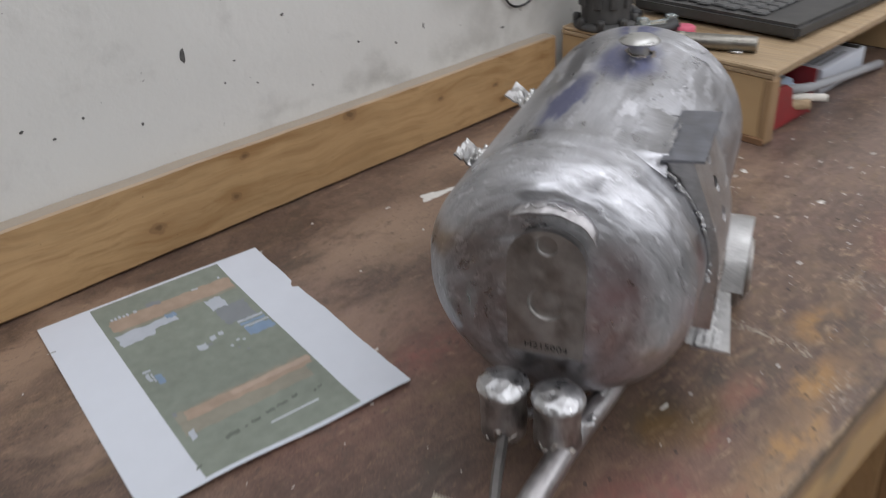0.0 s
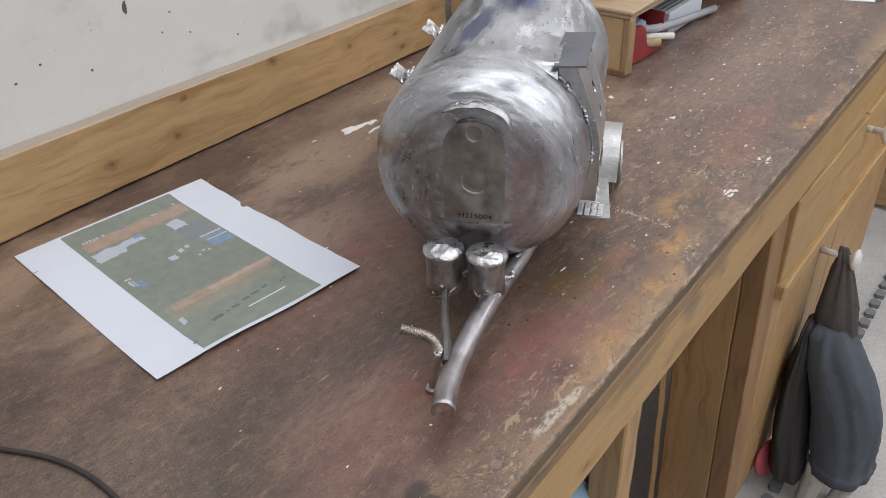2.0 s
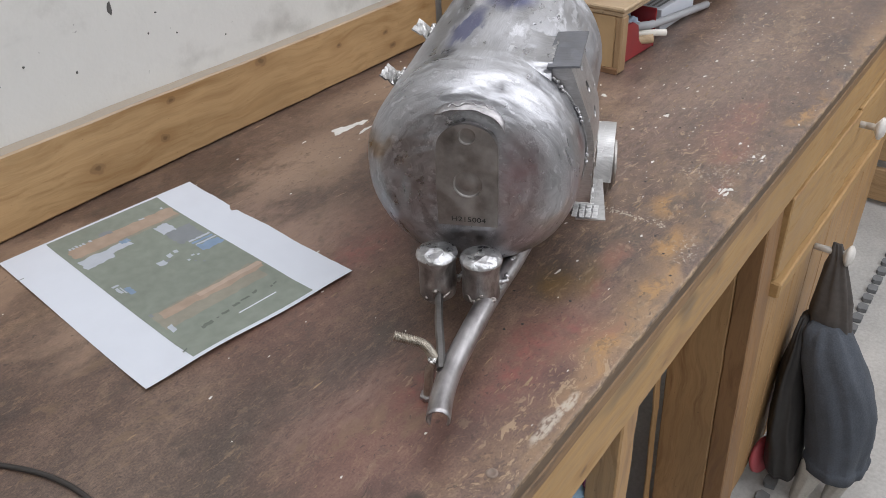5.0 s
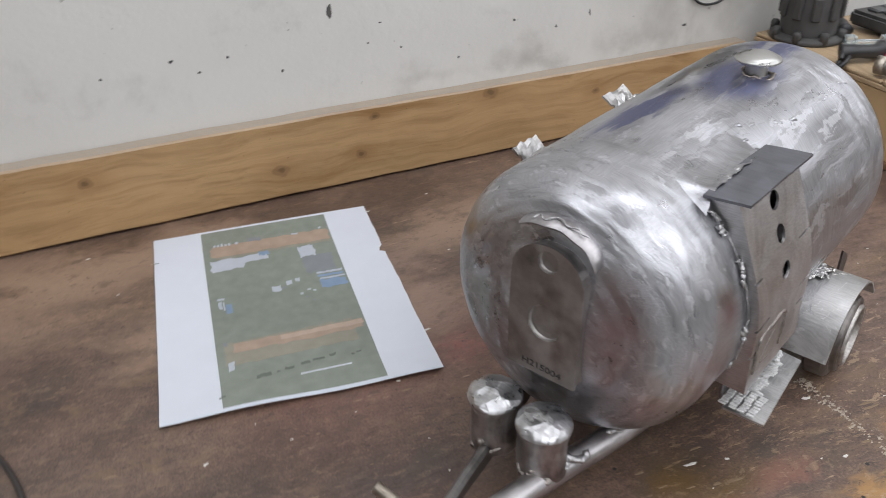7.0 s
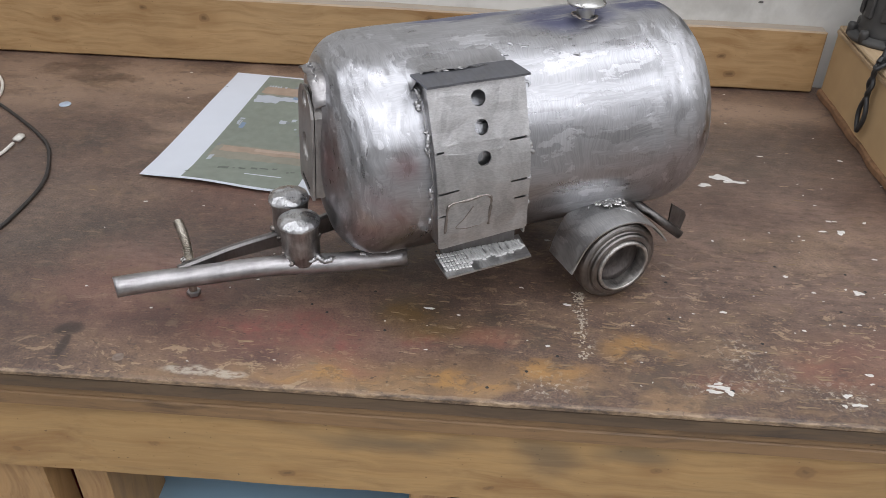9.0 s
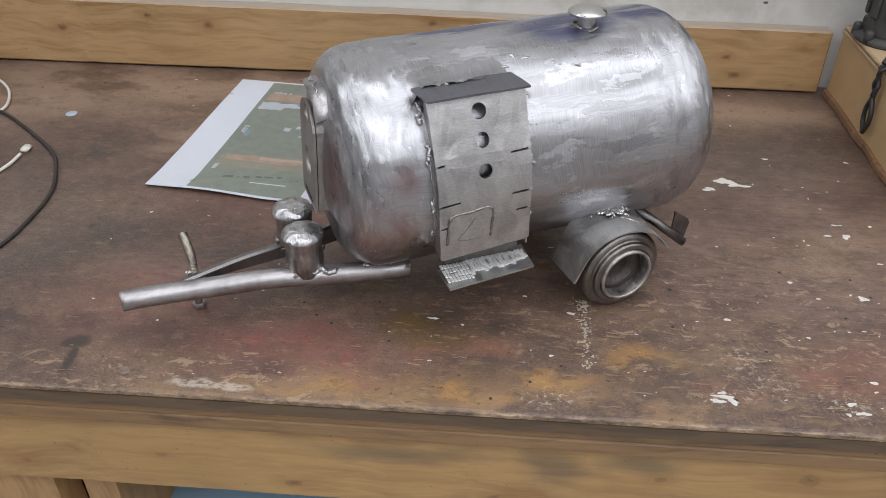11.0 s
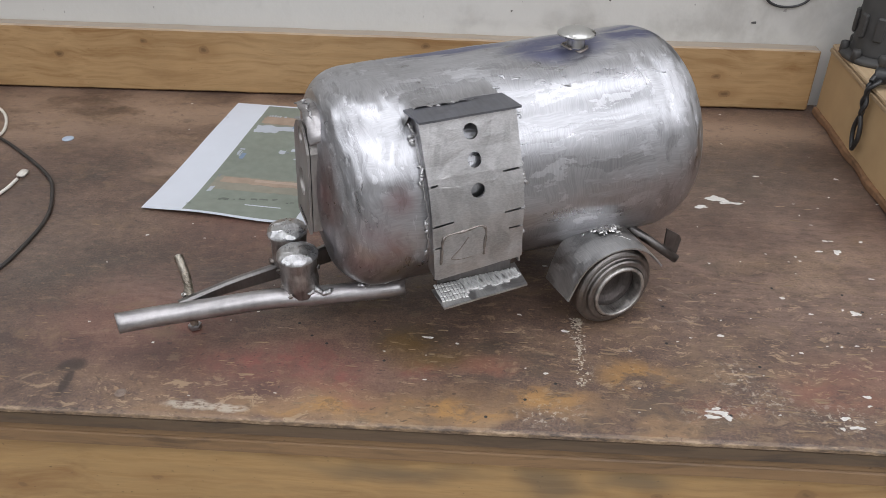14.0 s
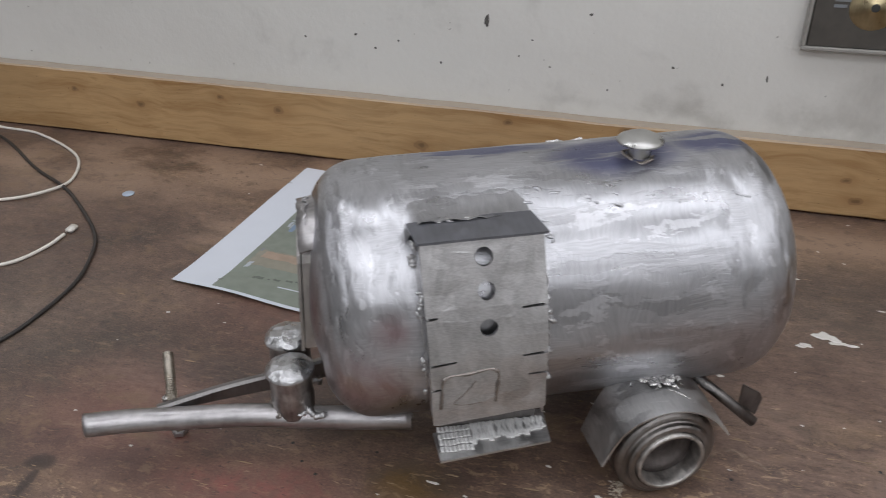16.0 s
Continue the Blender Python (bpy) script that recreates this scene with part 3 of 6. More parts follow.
M_APRON = pine("apron_pine", 0, (0.435, 0.272, 0.115), (0.31, 0.165, 0.062), APRON_KNOTS, grime=[((0.575, 0.146, 0.835), (0.045, 0.2, 0.035)), ((0.64, 0.146, 0.845), (0.05, 0.2, 0.02)), ((0.45, 0.146, 0.84), (0.12, 0.2, 0.02))])
M_POST = pine("post_pine", 2, (0.42, 0.255, 0.115), (0.24, 0.12, 0.045))
M_POST_DARK = pine("aged_post_pine", 2, (0.30, 0.165, 0.07), (0.16, 0.075, 0.03))
M_PLY_EDGE = pine("plywood_edge", 0, (0.26, 0.155, 0.075), (0.09, 0.055, 0.032))
M_PLY_DARK = pine("grimy_plywood_edge", 0, (0.13, 0.085, 0.05), (0.045, 0.032, 0.025))
M_CRATE = pine("crate_boards", 1, (0.40, 0.25, 0.125), (0.22, 0.12, 0.05))
M_TOP = bench_top_material()
M_WALL = wall_material()
# walls and ceiling out of view, kept pale to bounce fill light
M_ROOM = concrete("unseen_room_walls", (0.67, 0.66, 0.64))
M_CEIL = concrete("ceiling_paint", (0.74, 0.73, 0.70))
M_FLOOR = concrete("concrete_floor", (0.50, 0.485, 0.46))
M_MAT = plain("grey_foam", (0.17, 0.175, 0.18), 0.85, 0, 0.15, 200.0)
M_TANK = tank_steel()
M_PANEL = sheet_steel()
M_FENDER = brushed_steel("fender_steel", (0.46, 0.455, 0.45), (0.36, 0.46), 0.8, 0.2)
M_AWN = mottled_metal("dull_grey_sheet", (0.21, 0.215, 0.24), 0.42, 0.2, 60.0)
M_PLATE = mottled_metal("worn_front_plate", (0.355, 0.338, 0.325), 0.43, 0.42, 46.0, 0.0005)
M_TUBE = mottled_metal("drawn_tube_steel", (0.42, 0.405, 0.41), 0.39, 0.36, 60.0, 0.0008, True)
M_WELD_GREY = mottled_metal("ground_weld_metal", (0.50, 0.495, 0.50), 0.42, 0.35, 200.0, 0.001)
M_WELD = mottled_metal("weld_metal", (0.62, 0.61, 0.60), 0.26, 0.45, 300.0, 0.0015)
M_WELD_DARK = mottled_metal("dark_weld_metal", (0.30, 0.27, 0.25), 0.38, 0.45, 300.0, 0.0015)
M_BRIGHT = mottled_metal("bright_hammered_steel", (0.52, 0.52, 0.53), 0.34, 0.35, 110.0, 0.0018, False, 115.0)
M_DARKSTEEL = mottled_metal("dark_oiled_steel", (0.17, 0.16, 0.155), 0.38, 0.35, 90.0)
M_TREAD = plain("filed_weld_ribs", (0.70, 0.695, 0.69), 0.48, 0.35, 0.25, 200.0, 0.0008)
M_STRUT = mottled_metal("grey_strut_steel", (0.22, 0.21, 0.205), 0.40, 0.3, 70.0)
M_TYRE = mottled_metal("worn_bearing_steel", (0.23, 0.215, 0.205), 0.36, 0.4, 60.0)
M_RACE = mottled_metal("scuffed_bearing_race", (0.46, 0.44, 0.42), 0.46, 0.55, 130.0, 0.002)
# hub mottled dark brown, shade of the deep hole put into the colour
M_HUB = mottled_metal("dark_mottled_hub", (0.12, 0.105, 0.10), 0.55, 0.5, 150.0, 0.002)
M_BOTTLE = mottled_metal("beaten_bottle_steel", (0.38, 0.365, 0.355), 0.40, 0.5, 75.0, 0.0022)
M_CAP = mottled_metal("polished_cap", (0.48, 0.475, 0.46), 0.31, 0.15, 60.0, 0.0001)
M_BRASS = mottled_metal("yellow_zinc_thread", (0.44, 0.40, 0.345), 0.38, 0.35, 200.0)
M_RUST = plain("rusty_screw", (0.20, 0.15, 0.12), 0.6, 0.0, 0.3, 300.0)
# near-black, in place of the shade inside holes; stamped letters use it too
M_HOLE = plain("painted_recess_dark", (0.03, 0.03, 0.03), 0.7, 0, 0.2, 80.0)
M_BLACK = plain("black_plastic", (0.026, 0.026, 0.027), 0.42, 0, 0.35, 90.0)
M_DUSTBLACK = plain("dusty_black_plastic", (0.06, 0.058, 0.056), 0.6, 0, 0.4, 40.0)
M_CABLE_B = plain("black_rubber", (0.03, 0.026, 0.024), 0.5, 0, 0.3, 60.0)
M_CABLE_W = plain("white_rubber", (0.66, 0.63, 0.57), 0.5, 0, 0.12, 60.0)
# white paper tinted blue, a bluish veil of glare put into it
M_PAPER = plain("white_paper", (0.60, 0.63, 0.69), 0.75, 0, 0.03, 40.0, 0.0002)
M_WHITE = plain("white_paint", (0.64, 0.62, 0.585), 0.6, 0, 0.1, 300.0)
M_MDF = plain("mdf_board", (0.48, 0.33, 0.175), 0.7, 0, 0.1, 30.0)
M_PLYTOP = pine("riser_plywood", 1, (0.43, 0.315, 0.195), (0.29, 0.19, 0.105))
M_AGED = pine("aged_edge_wood", 2, (0.38, 0.25, 0.135), (0.20, 0.11, 0.055))
M_CORK = plain("dark_board_edge", (0.21, 0.115, 0.06), 0.85, 0, 0.45, 120.0, 0.002)
M_RED = plain("red_plastic", (0.27, 0.022, 0.026), 0.4, 0, 0.2, 40.0)
M_BLUE = plain("pale_blue_plastic", (0.34, 0.52, 0.68), 0.4, 0, 0.05, 8.0)
M_DISH = plain("red_dish_plastic", (0.42, 0.075, 0.09), 0.45, 0, 0.15, 40.0)
M_MAGENTA = plain("magenta_card", (0.20, 0.036, 0.095), 0.55, 0, 0.12, 25.0)
M_PINK = plain("pink_foam", (0.62, 0.12, 0.19), 0.6, 0, 0.1, 90.0)
M_CLOTH = plain("dark_grey_fleece", (0.068, 0.077, 0.093), 0.95, 0, 0.3, 350.0, 0.002)
M_APRONCLOTH = plain("black_oiled_cloth", (0.020, 0.018, 0.017), 0.6, 0, 0.4, 60.0, 0.002)
M_GLOVE = plain("beige_cloth", (0.42, 0.40, 0.36), 0.9, 0, 0.2, 200.0, 0.002)
M_BIN = plain("dark_grey_plastic", (0.035, 0.034, 0.033), 0.5, 0, 0.3, 20.0)
M_PIPE = plain("grey_pvc", (0.34, 0.35, 0.37), 0.4, 0, 0.12, 40.0)
M_DIAL = mottled_metal("brass_dial", (0.50, 0.42, 0.26), 0.35, 0.2, 90.0)


# ---- building helpers ----
def link(name, bm, mat, parent=None, smooth=False):
    bmesh.ops.recalc_face_normals(bm, faces=bm.faces)
    me = bpy.data.meshes.new(name)
    bm.to_mesh(me)
    bm.free()
    me.materials.append(mat)
    if smooth:
        me.shade_smooth()
    ob = new(name, me)
    if parent is not None:
        ob.parent = parent
    return ob


def part(name, bm, mat, parent, label="", smooth=False):
    return tagged(link(name, bm, mat, parent, smooth), label)


def thing(name, at, label, category, group="", kind=""):
    """An empty at the base of a thing, to hold its parts."""
    e = new(name)
    e.empty_display_size = 0.02
    e.matrix_basis = at if isinstance(at, Matrix) else Matrix.Translation(at)
    return tagged(e, label, category, group, kind)


def box(lo, hi, bevel=0.002, bm=None, seg=1):
    bm = bm or bmesh.new()
    made = bmesh.ops.create_cube(bm, size=1.0)["verts"]
    for v in made:
        v.co = Vector([lo[i] + (v.co[i] + 0.5) * (hi[i] - lo[i]) for i in range(3)])
    if bevel:
        edges = {e for v in made for e in v.link_edges}
        bmesh.ops.bevel(bm, geom=list(edges), offset=bevel, segments=seg, affect="EDGES")
    return bm


def timber(lo, hi, along=0, cuts=40, wear=0.0012, bevel=0.0025, seed=0):
    """A sawn board: bevelled, and with slightly uneven edges."""
    bm = box(lo, hi, bevel)
    n = [1, 1, 1]
    n[along] = cuts
    long_edges = [e for e in bm.edges if abs((e.verts[0].co - e.verts[1].co)[along]) > 0.7 * (hi[along] - lo[along])]
    bmesh.ops.subdivide_edges(bm, edges=long_edges, cuts=cuts, use_grid_fill=True)
    for v in bm.verts:
        q = Vector(v.co) * 25 + Vector((seed * 7.1, 0, 0))
        w = noise.noise_vector(q) * wear + noise.noise_vector(q * 0.12) * wear
        w[along] = 0
        v.co += w
    return bm


def lathe(profile, n=48, bm=None, m=Matrix(), closed=False):
    """Turn (radius, height) pairs round z."""
    bm = bm or bmesh.new()
    rings = []
    for r, z in profile:
        if r < 1e-6:
            rings.append([bm.verts.new(m @ Vector((0, 0, z)))])
        else:
            rings.append([bm.verts.new(m @ Vector((r * math.cos(2 * math.pi * i / n), r * math.sin(2 * math.pi * i / n), z))) for i in range(n)])
    pairs = list(zip(rings, rings[1:])) + ([(rings[-1], rings[0])] if closed else [])
    for a, b in pairs:
        for i in range(n):
            j = (i + 1) % n
            if len(a) == 1 and len(b) == 1:
                continue
            if len(a) == 1:
                bm.faces.new((a[0], b[i], b[j]))
            elif len(b) == 1:
                bm.faces.new((a[i], a[j], b[0]))
            else:
                bm.faces.new((a[i], a[j], b[j], b[i]))
    return bm


def smooth_line(pts, steps=8):
    """A Catmull-Rom line through points."""
    p = [Vector(q) for q in pts]
    p = [2 * p[0] - p[1]] + p + [2 * p[-1] - p[-2]]
    out = []
    for a, b, c, d in zip(p, p[1:], p[2:], p[3:]):
        for i in range(steps):
            t = i / steps
            out.append(0.5 * (2 * b + (c - a) * t + (2 * a - 5 * b + 4 * c - d) * t * t + (3 * b - a - 3 * c + d) * t ** 3))
    return out + [p[-2]]


def tube(pts, radius, n=10, bm=None, flat=1.0):
    """A tube along points; radius is a number or a function of the way 0..1."""
    bm = bm or bmesh.new()
    rings = []
    side = None
    for i, p in enumerate(pts):
        d = (pts[min(i + 1, len(pts) - 1)] - pts[max(i - 1, 0)]).normalized()
        if side is None:
            side = d.orthogonal().normalized() if abs(d.z) > 0.9 else d.cross(Vector((0, 0, 1))).normalized()
        side = (side - d * side.dot(d)).normalized()
        up = side.cross(d)
        r = radius(i / (len(pts) - 1)) if callable(radius) else radius
        rings.append([bm.verts.new(p + side * r * math.cos(2 * math.pi * k / n) + up * r * flat * math.sin(2 * math.pi * k / n)) for k in range(n)])
    for a, b in zip(rings, rings[1:]):
        for k in range(n):
            bm.faces.new((a[k], a[(k + 1) % n], b[(k + 1) % n], b[k]))
    bm.faces.new(rings[0])
    bm.faces.new(rings[-1])
    return bm


def slab(outline, z0, z1, bm=None, holes=()):
    """A flat plate with a free outline in x and y, with holes."""
    bm = bm or bmesh.new()
    edges = []
    for loop in (outline, *holes):
        vs = [bm.verts.new((x, y, z0)) for x, y in loop]
        edges += [bm.edges.new((a, b)) for a, b in zip(vs, vs[1:] + vs[:1])]
    faces = [f for f in bmesh.ops.triangle_fill(bm, use_beauty=True, use_dissolve=False, edges=edges)["geom"] if isinstance(f, bmesh.types.BMFace)]
    up = bmesh.ops.extrude_face_region(bm, geom=faces)["geom"]
    for v in up:
        if isinstance(v, bmesh.types.BMVert):
            v.co.z = z1
    return bm


def blob(seed, radius, thick=0.0012, n=14, rough=0.45, at=(0, 0, 0), bm=None, sx=1.0, sy=1.0):
    """A thin uneven splash."""
    bm = bm or bmesh.new()
    rnd = random.Random(seed)
    ph = [rnd.uniform(0, 6.28) for _ in range(4)]
    ring, top = [], []
    for i in range(n):
        a = 2 * math.pi * i / n
        r = radius * (1 + rough * (0.5 * math.sin(2 * a + ph[0]) + 0.4 * math.sin(3 * a + ph[1]) + 0.35 * math.sin(5 * a + ph[2])))
        x, y = sx * r * math.cos(a), sy * r * math.sin(a)
        ring.append(bm.verts.new((at[0] + x, at[1] + y, at[2])))
        top.append(bm.verts.new((at[0] + x * 0.8, at[1] + y * 0.8, at[2] + thick)))
    for i in range(n):
        bm.faces.new((ring[i], ring[(i + 1) % n], top[(i + 1) % n], top[i]))
    bm.faces.new(top)
    return bm


def bead(pts, r, seed=0, bm=None):
    """A lumpy weld bead along points."""
    rnd = random.Random(seed)
    way = [Vector(p) + Vector([rnd.gauss(0, r * 0.35) for _ in range(3)]) for p in pts]
    line = smooth_line(way, 5)
    bm = tube(line, lambda t: r * (0.15 + 0.85 * min(1, 8 * t, 8 * (1 - t))) * (0.75 + 0.45 * noise.noise(Vector((t * len(pts) * 1.7, seed, 0)))), 9, bm, 0.8)
    for v in bm.verts:
        v.co += noise.noise_vector(v.co * 420 + Vector((seed, 0, 0))) * r * 0.4
    return bm


def between(a, b, n):
    a, b = Vector(a), Vector(b)
    return [a.lerp(b, i / (n - 1)) for i in range(n)]


# ---- the room ----
WALL_Y, TOP_Z, EDGE_Y, BOARD_Y = 0.76, 0.90, 0.136, 0.737


def setting(name, lo, hi, mat, label, category):
    return tagged(link(name, box(lo, hi, 0), mat), label, category, kind="structure")


setting("floor", (-2.6, -3.3, -0.1), (3.3, 0.9, 0.0), M_FLOOR, "bare pale concrete floor of the workshop", "floor")
wall_north = setting("wall_north", (-2.6, WALL_Y, 0.0), (3.3, 0.9, 2.6), M_WALL, "off-white painted wall, chipped and stained above the bench", "wall")
setting("wall_south", (-2.6, -3.4, 0.0), (3.3, -3.3, 2.6), M_ROOM, "unseen pale wall across the workshop, added to bounce light", "wall")
setting("wall_west", (-2.7, -3.3, 0.0), (-2.6, 0.9, 2.6), M_ROOM, "unseen pale end wall of the workshop, added to bounce light", "wall")
setting("wall_east", (3.3, -3.3, 0.0), (3.4, 0.9, 2.6), M_ROOM, "unseen pale far end wall of the workshop, added to bounce light", "wall")
setting("ceiling", (-2.6, -3.3, 2.5), (3.3, 0.76, 2.6), M_CEIL, "unseen pale workshop ceiling, added to bounce light", "ceiling")
bm = timber((-1.2, BOARD_Y, 0.9015), (0.925, WALL_Y - 0.001, 0.990), 0, 90, 0.0008, 0.002, 3)
for v in bm.verts:
    if v.co.z > 0.95:
        v.co.z += 0.0025 - 0.008 * (v.co.x + 0.3)
backboard = tagged(link("trim", bm, M_BOARD), "knotty pine backboard with a dusty top along the wall", "backboard", kind="structure")

# chips and dark marks on the wall
M_CHIP = plain("dark_chip", (0.10, 0.095, 0.09), 0.8, 0, 0.3, 200.0)
for i, (x, z, w, h) in enumerate([(0.386, 1.089, 0.0032, 0.0065), (0.505, 1.103, 0.002, 0.0018), (0.222, 1.062, 0.0022, 0.0014), (0.247, 1.047, 0.0016, 0.0014), (0.277, 1.058, 0.0012, 0.0016), (0.155, 1.055, 0.0016, 0.0012), (0.425, 1.05, 0.0012, 0.0012), (0.44, 1.07, 0.0014, 0.001), (0.33, 1.035, 0.0012, 0.002), (0.462, 1.04, 0.0012, 0.0012), (0.60, 1.05, 0.0018, 0.0014), (0.655, 1.035, 0.0014, 0.0018), (0.70, 1.045, 0.001, 0.004), (0.84, 1.01, 0.003, 0.0018), (0.06, 1.108, 0.003, 0.0014), (0.53, 1.018, 0.0012, 0.0012)]):
    bm = blob(i, 1.0, 0.0004, 12, 0.3)
    for v in bm.verts:
        v.co = Vector((x + v.co.x * w, WALL_Y - 0.0002 - v.co.z, z + v.co.y * h))
    part("paint_chip", bm, M_CHIP, wall_north)

# unseen ceiling lamps: two rows from reflections, fill row added at y -2.3
M_HOUSING = plain("white_enamel", (0.75, 0.75, 0.73), 0.4, 0, 0.05, 30.0)
for x, y, deep, watts in ((-0.65, 0.30, 0.45, 5.8), (0.95, 0.30, 0.45, 5.8), (2.55, 0.30, 0.45, 5.8), (-0.65, -0.75, 0.80, 7.8), (0.95, -0.75, 0.80, 10.0), (2.50, -0.75, 0.80, 10.0), (-0.65, -2.30, 1.20, 11.0), (0.95, -2.30, 1.20, 11.0), (2.50, -2.30, 1.20, 11.0)):
    lamp = thing("ceiling_light", (x, y, 2.5), "unseen white ceiling strip light, placed for reflections and fill", "ceiling light", "ceiling lights")
    part("housing", box((-0.72, -deep / 2 - 0.03, -0.05), (0.72, deep / 2 + 0.03, 0.0), 0.006), M_HOUSING, lamp)
    data = bpy.data.lights.new("tube_light", "AREA")
    data.shape, data.size, data.size_y, data.energy, data.color = "RECTANGLE", 1.36, deep, watts, (0.967, 0.985, 1.045)
    glow = new("tube_light", data)
    glow.matrix_basis = Matrix.Translation((x, y, 2.445))

# ---- the workbench ----
BX0, BX1 = -1.25, 1.78


def skewed(bm):
    """The bench front recedes slightly towards its far end."""
    for v in bm.verts:
        v.co.y += 0.012 * (v.co.x - 0.45) * max(0.0, min(1.0, (0.45 - v.co.y) / 0.2))
    return bm


bench = thing("workbench", (0, 0, 0), "long wooden workbench with a stained, scarred plywood top", "workbench")


def worn_board(z0, z1, y0, y1, chips, seed):
    """A sheet of plywood whose front edge is chipped."""
    bm = bmesh.new()
    n = 620
    rows = []
    for i in range(n + 1):
        x = BX0 + (BX1 - BX0) * i / n
        e = chips * (noise.noise(Vector((x * 9, seed, 0))) + 0.7 * noise.noise(Vector((x * 55, seed, 3))) + 0.5 * max(0, noise.noise(Vector((x * 160, seed, 9)))))
        dip = abs(e) * 0.6
        rows.append([bm.verts.new(v) for v in ((x, y1, z1), (x, y0 + 0.012, z1), (x, y0 + 0.0035 + e, z1 - 0.0004 - dip * 0.3), (x, y0 + 0.0008 + e, z1 - 0.002 - dip), (x, y0 + e * 0.5, z0 + 0.001), (x, y0 + 0.001, z0), (x, y1, z0))])
    for a, b in zip(rows, rows[1:]):
        for k in range(6):
            bm.faces.new((a[k], b[k], b[k + 1], a[k + 1]))
        bm.faces.new((a[6], b[6], b[0], a[0]))
    bm.faces.new(rows[0])
    bm.faces.new(list(reversed(rows[-1])))
    return bm


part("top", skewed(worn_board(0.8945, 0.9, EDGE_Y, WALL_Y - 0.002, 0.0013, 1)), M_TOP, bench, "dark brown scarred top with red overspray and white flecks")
part("plywood_layer", skewed(worn_board(0.881, 0.8944, EDGE_Y + 0.001, WALL_Y - 0.002, 0.0006, 2)), M_PLY_DARK, bench, "grimy dark plywood edge")
part("plywood_layer", skewed(worn_board(0.872, 0.8809, EDGE_Y + 0.0045, WALL_Y - 0.002, 0.0006, 5)), M_PLY_EDGE, bench)
part("plywood_layer", skewed(worn_board(0.8580, 0.8719, EDGE_Y + 0.0035, WALL_Y - 0.002, 0.0006, 7)), M_PLY_EDGE, bench)
part("apron", skewed(timber((BX0, 0.146, 0.771), (BX1, 0.184, 0.8575), 0, 120, 0.0007, 0.003, 1)), M_APRON, bench, "pine front rail with dark knots and grime")
def leaning(bm, slope):
    """An upright knocked a little out of plumb."""
    for v in bm.verts:
        v.co.y += slope * (v.co.z - 0.45)
    return bm


for lo, hi, mat, slope in [((0.040, 0.152, 0.0), (0.134, 0.188, 0.770), M_POST, 0.0), ((0.160, 0.156, 0.0), (0.190, 0.245, 0.770), M_POST, 0.0), ((0.462, 0.154, 0.0), (0.497, 0.19, 0.770), M_POST, 0.0), ((0.900, 0.183, 0.0), (0.938, 0.270, 0.770), M_POST, 0.035), ((0.900, 0.150, 0.0), (0.965, 0.1825, 0.770), M_POST_DARK, 0.035), ((1.70, 0.162, 0.0), (1.76, 0.200, 0.770), M_POST, 0.0), ((-0.75, 0.15, 0.0), (-0.66, 0.188, 0.770), M_POST, 0.0)]:
    part("post", leaning(timber(lo, hi, 2, 24, 0.0012, 0.002, lo[0] * 10), slope), mat, bench)
part("batten", leaning(timber((0.868, 0.2705, 0.0), (0.888, 0.2745, 0.765), 2, 24, 0.002, 0.001, 7), 0.035), M_POST, bench, "splintered thin batten beside the post")
part("rail", timber((0.966, 0.1415, 0.594), (1.70, 0.163, 0.622), 0, 40, 0.001, 0.003, 4), M_APRON, bench)
part("drawer_front", timber((0.966, 0.1505, 0.626), (1.318, 0.167, 0.7655), 0, 30, 0.0012, 0.002, 14), M_APRON, bench, "plain pine drawer front with a white knob")
part("drawer_front", timber((1.322, 0.1525, 0.626), (1.698, 0.169, 0.7655), 0, 30, 0.0012, 0.002, 15), M_APRON, bench)
for i, (x0, x1) in enumerate(((0.967, 1.02), (1.023, 1.13), (1.133, 1.235), (1.238, 1.34), (1.343, 1.45), (1.453, 1.57), (1.573, 1.698))):
    part("plank", timber((x0, 0.158, 0.05), (x1, 0.174, 0.593), 2, 16, 0.001, 0.002, 20 + i), M_POST, bench)
knob_prof = [(0, 0), (0.006, 0), (0.006, 0.014), (0.013, 0.018), (0.019, 0.022), (0.019, 0.026), (0.012, 0.031), (0, 0.033)]
for x, z, l in ((1.24, 0.535, 0.05), (1.33, 0.735, 0.03)):
    bm = tube([Vector((x, 0.157, z)), Vector((x, 0.157 - l, z))], 0.006, 12)
    lathe(knob_prof, 24, bm, Matrix.Translation((x, 0.157 - l + 0.016, z)) @ Euler((math.pi / 2, 0, 0)).to_matrix().to_4x4())
    part("knob", bm, M_WHITE, bench, "round white painted knob", True)

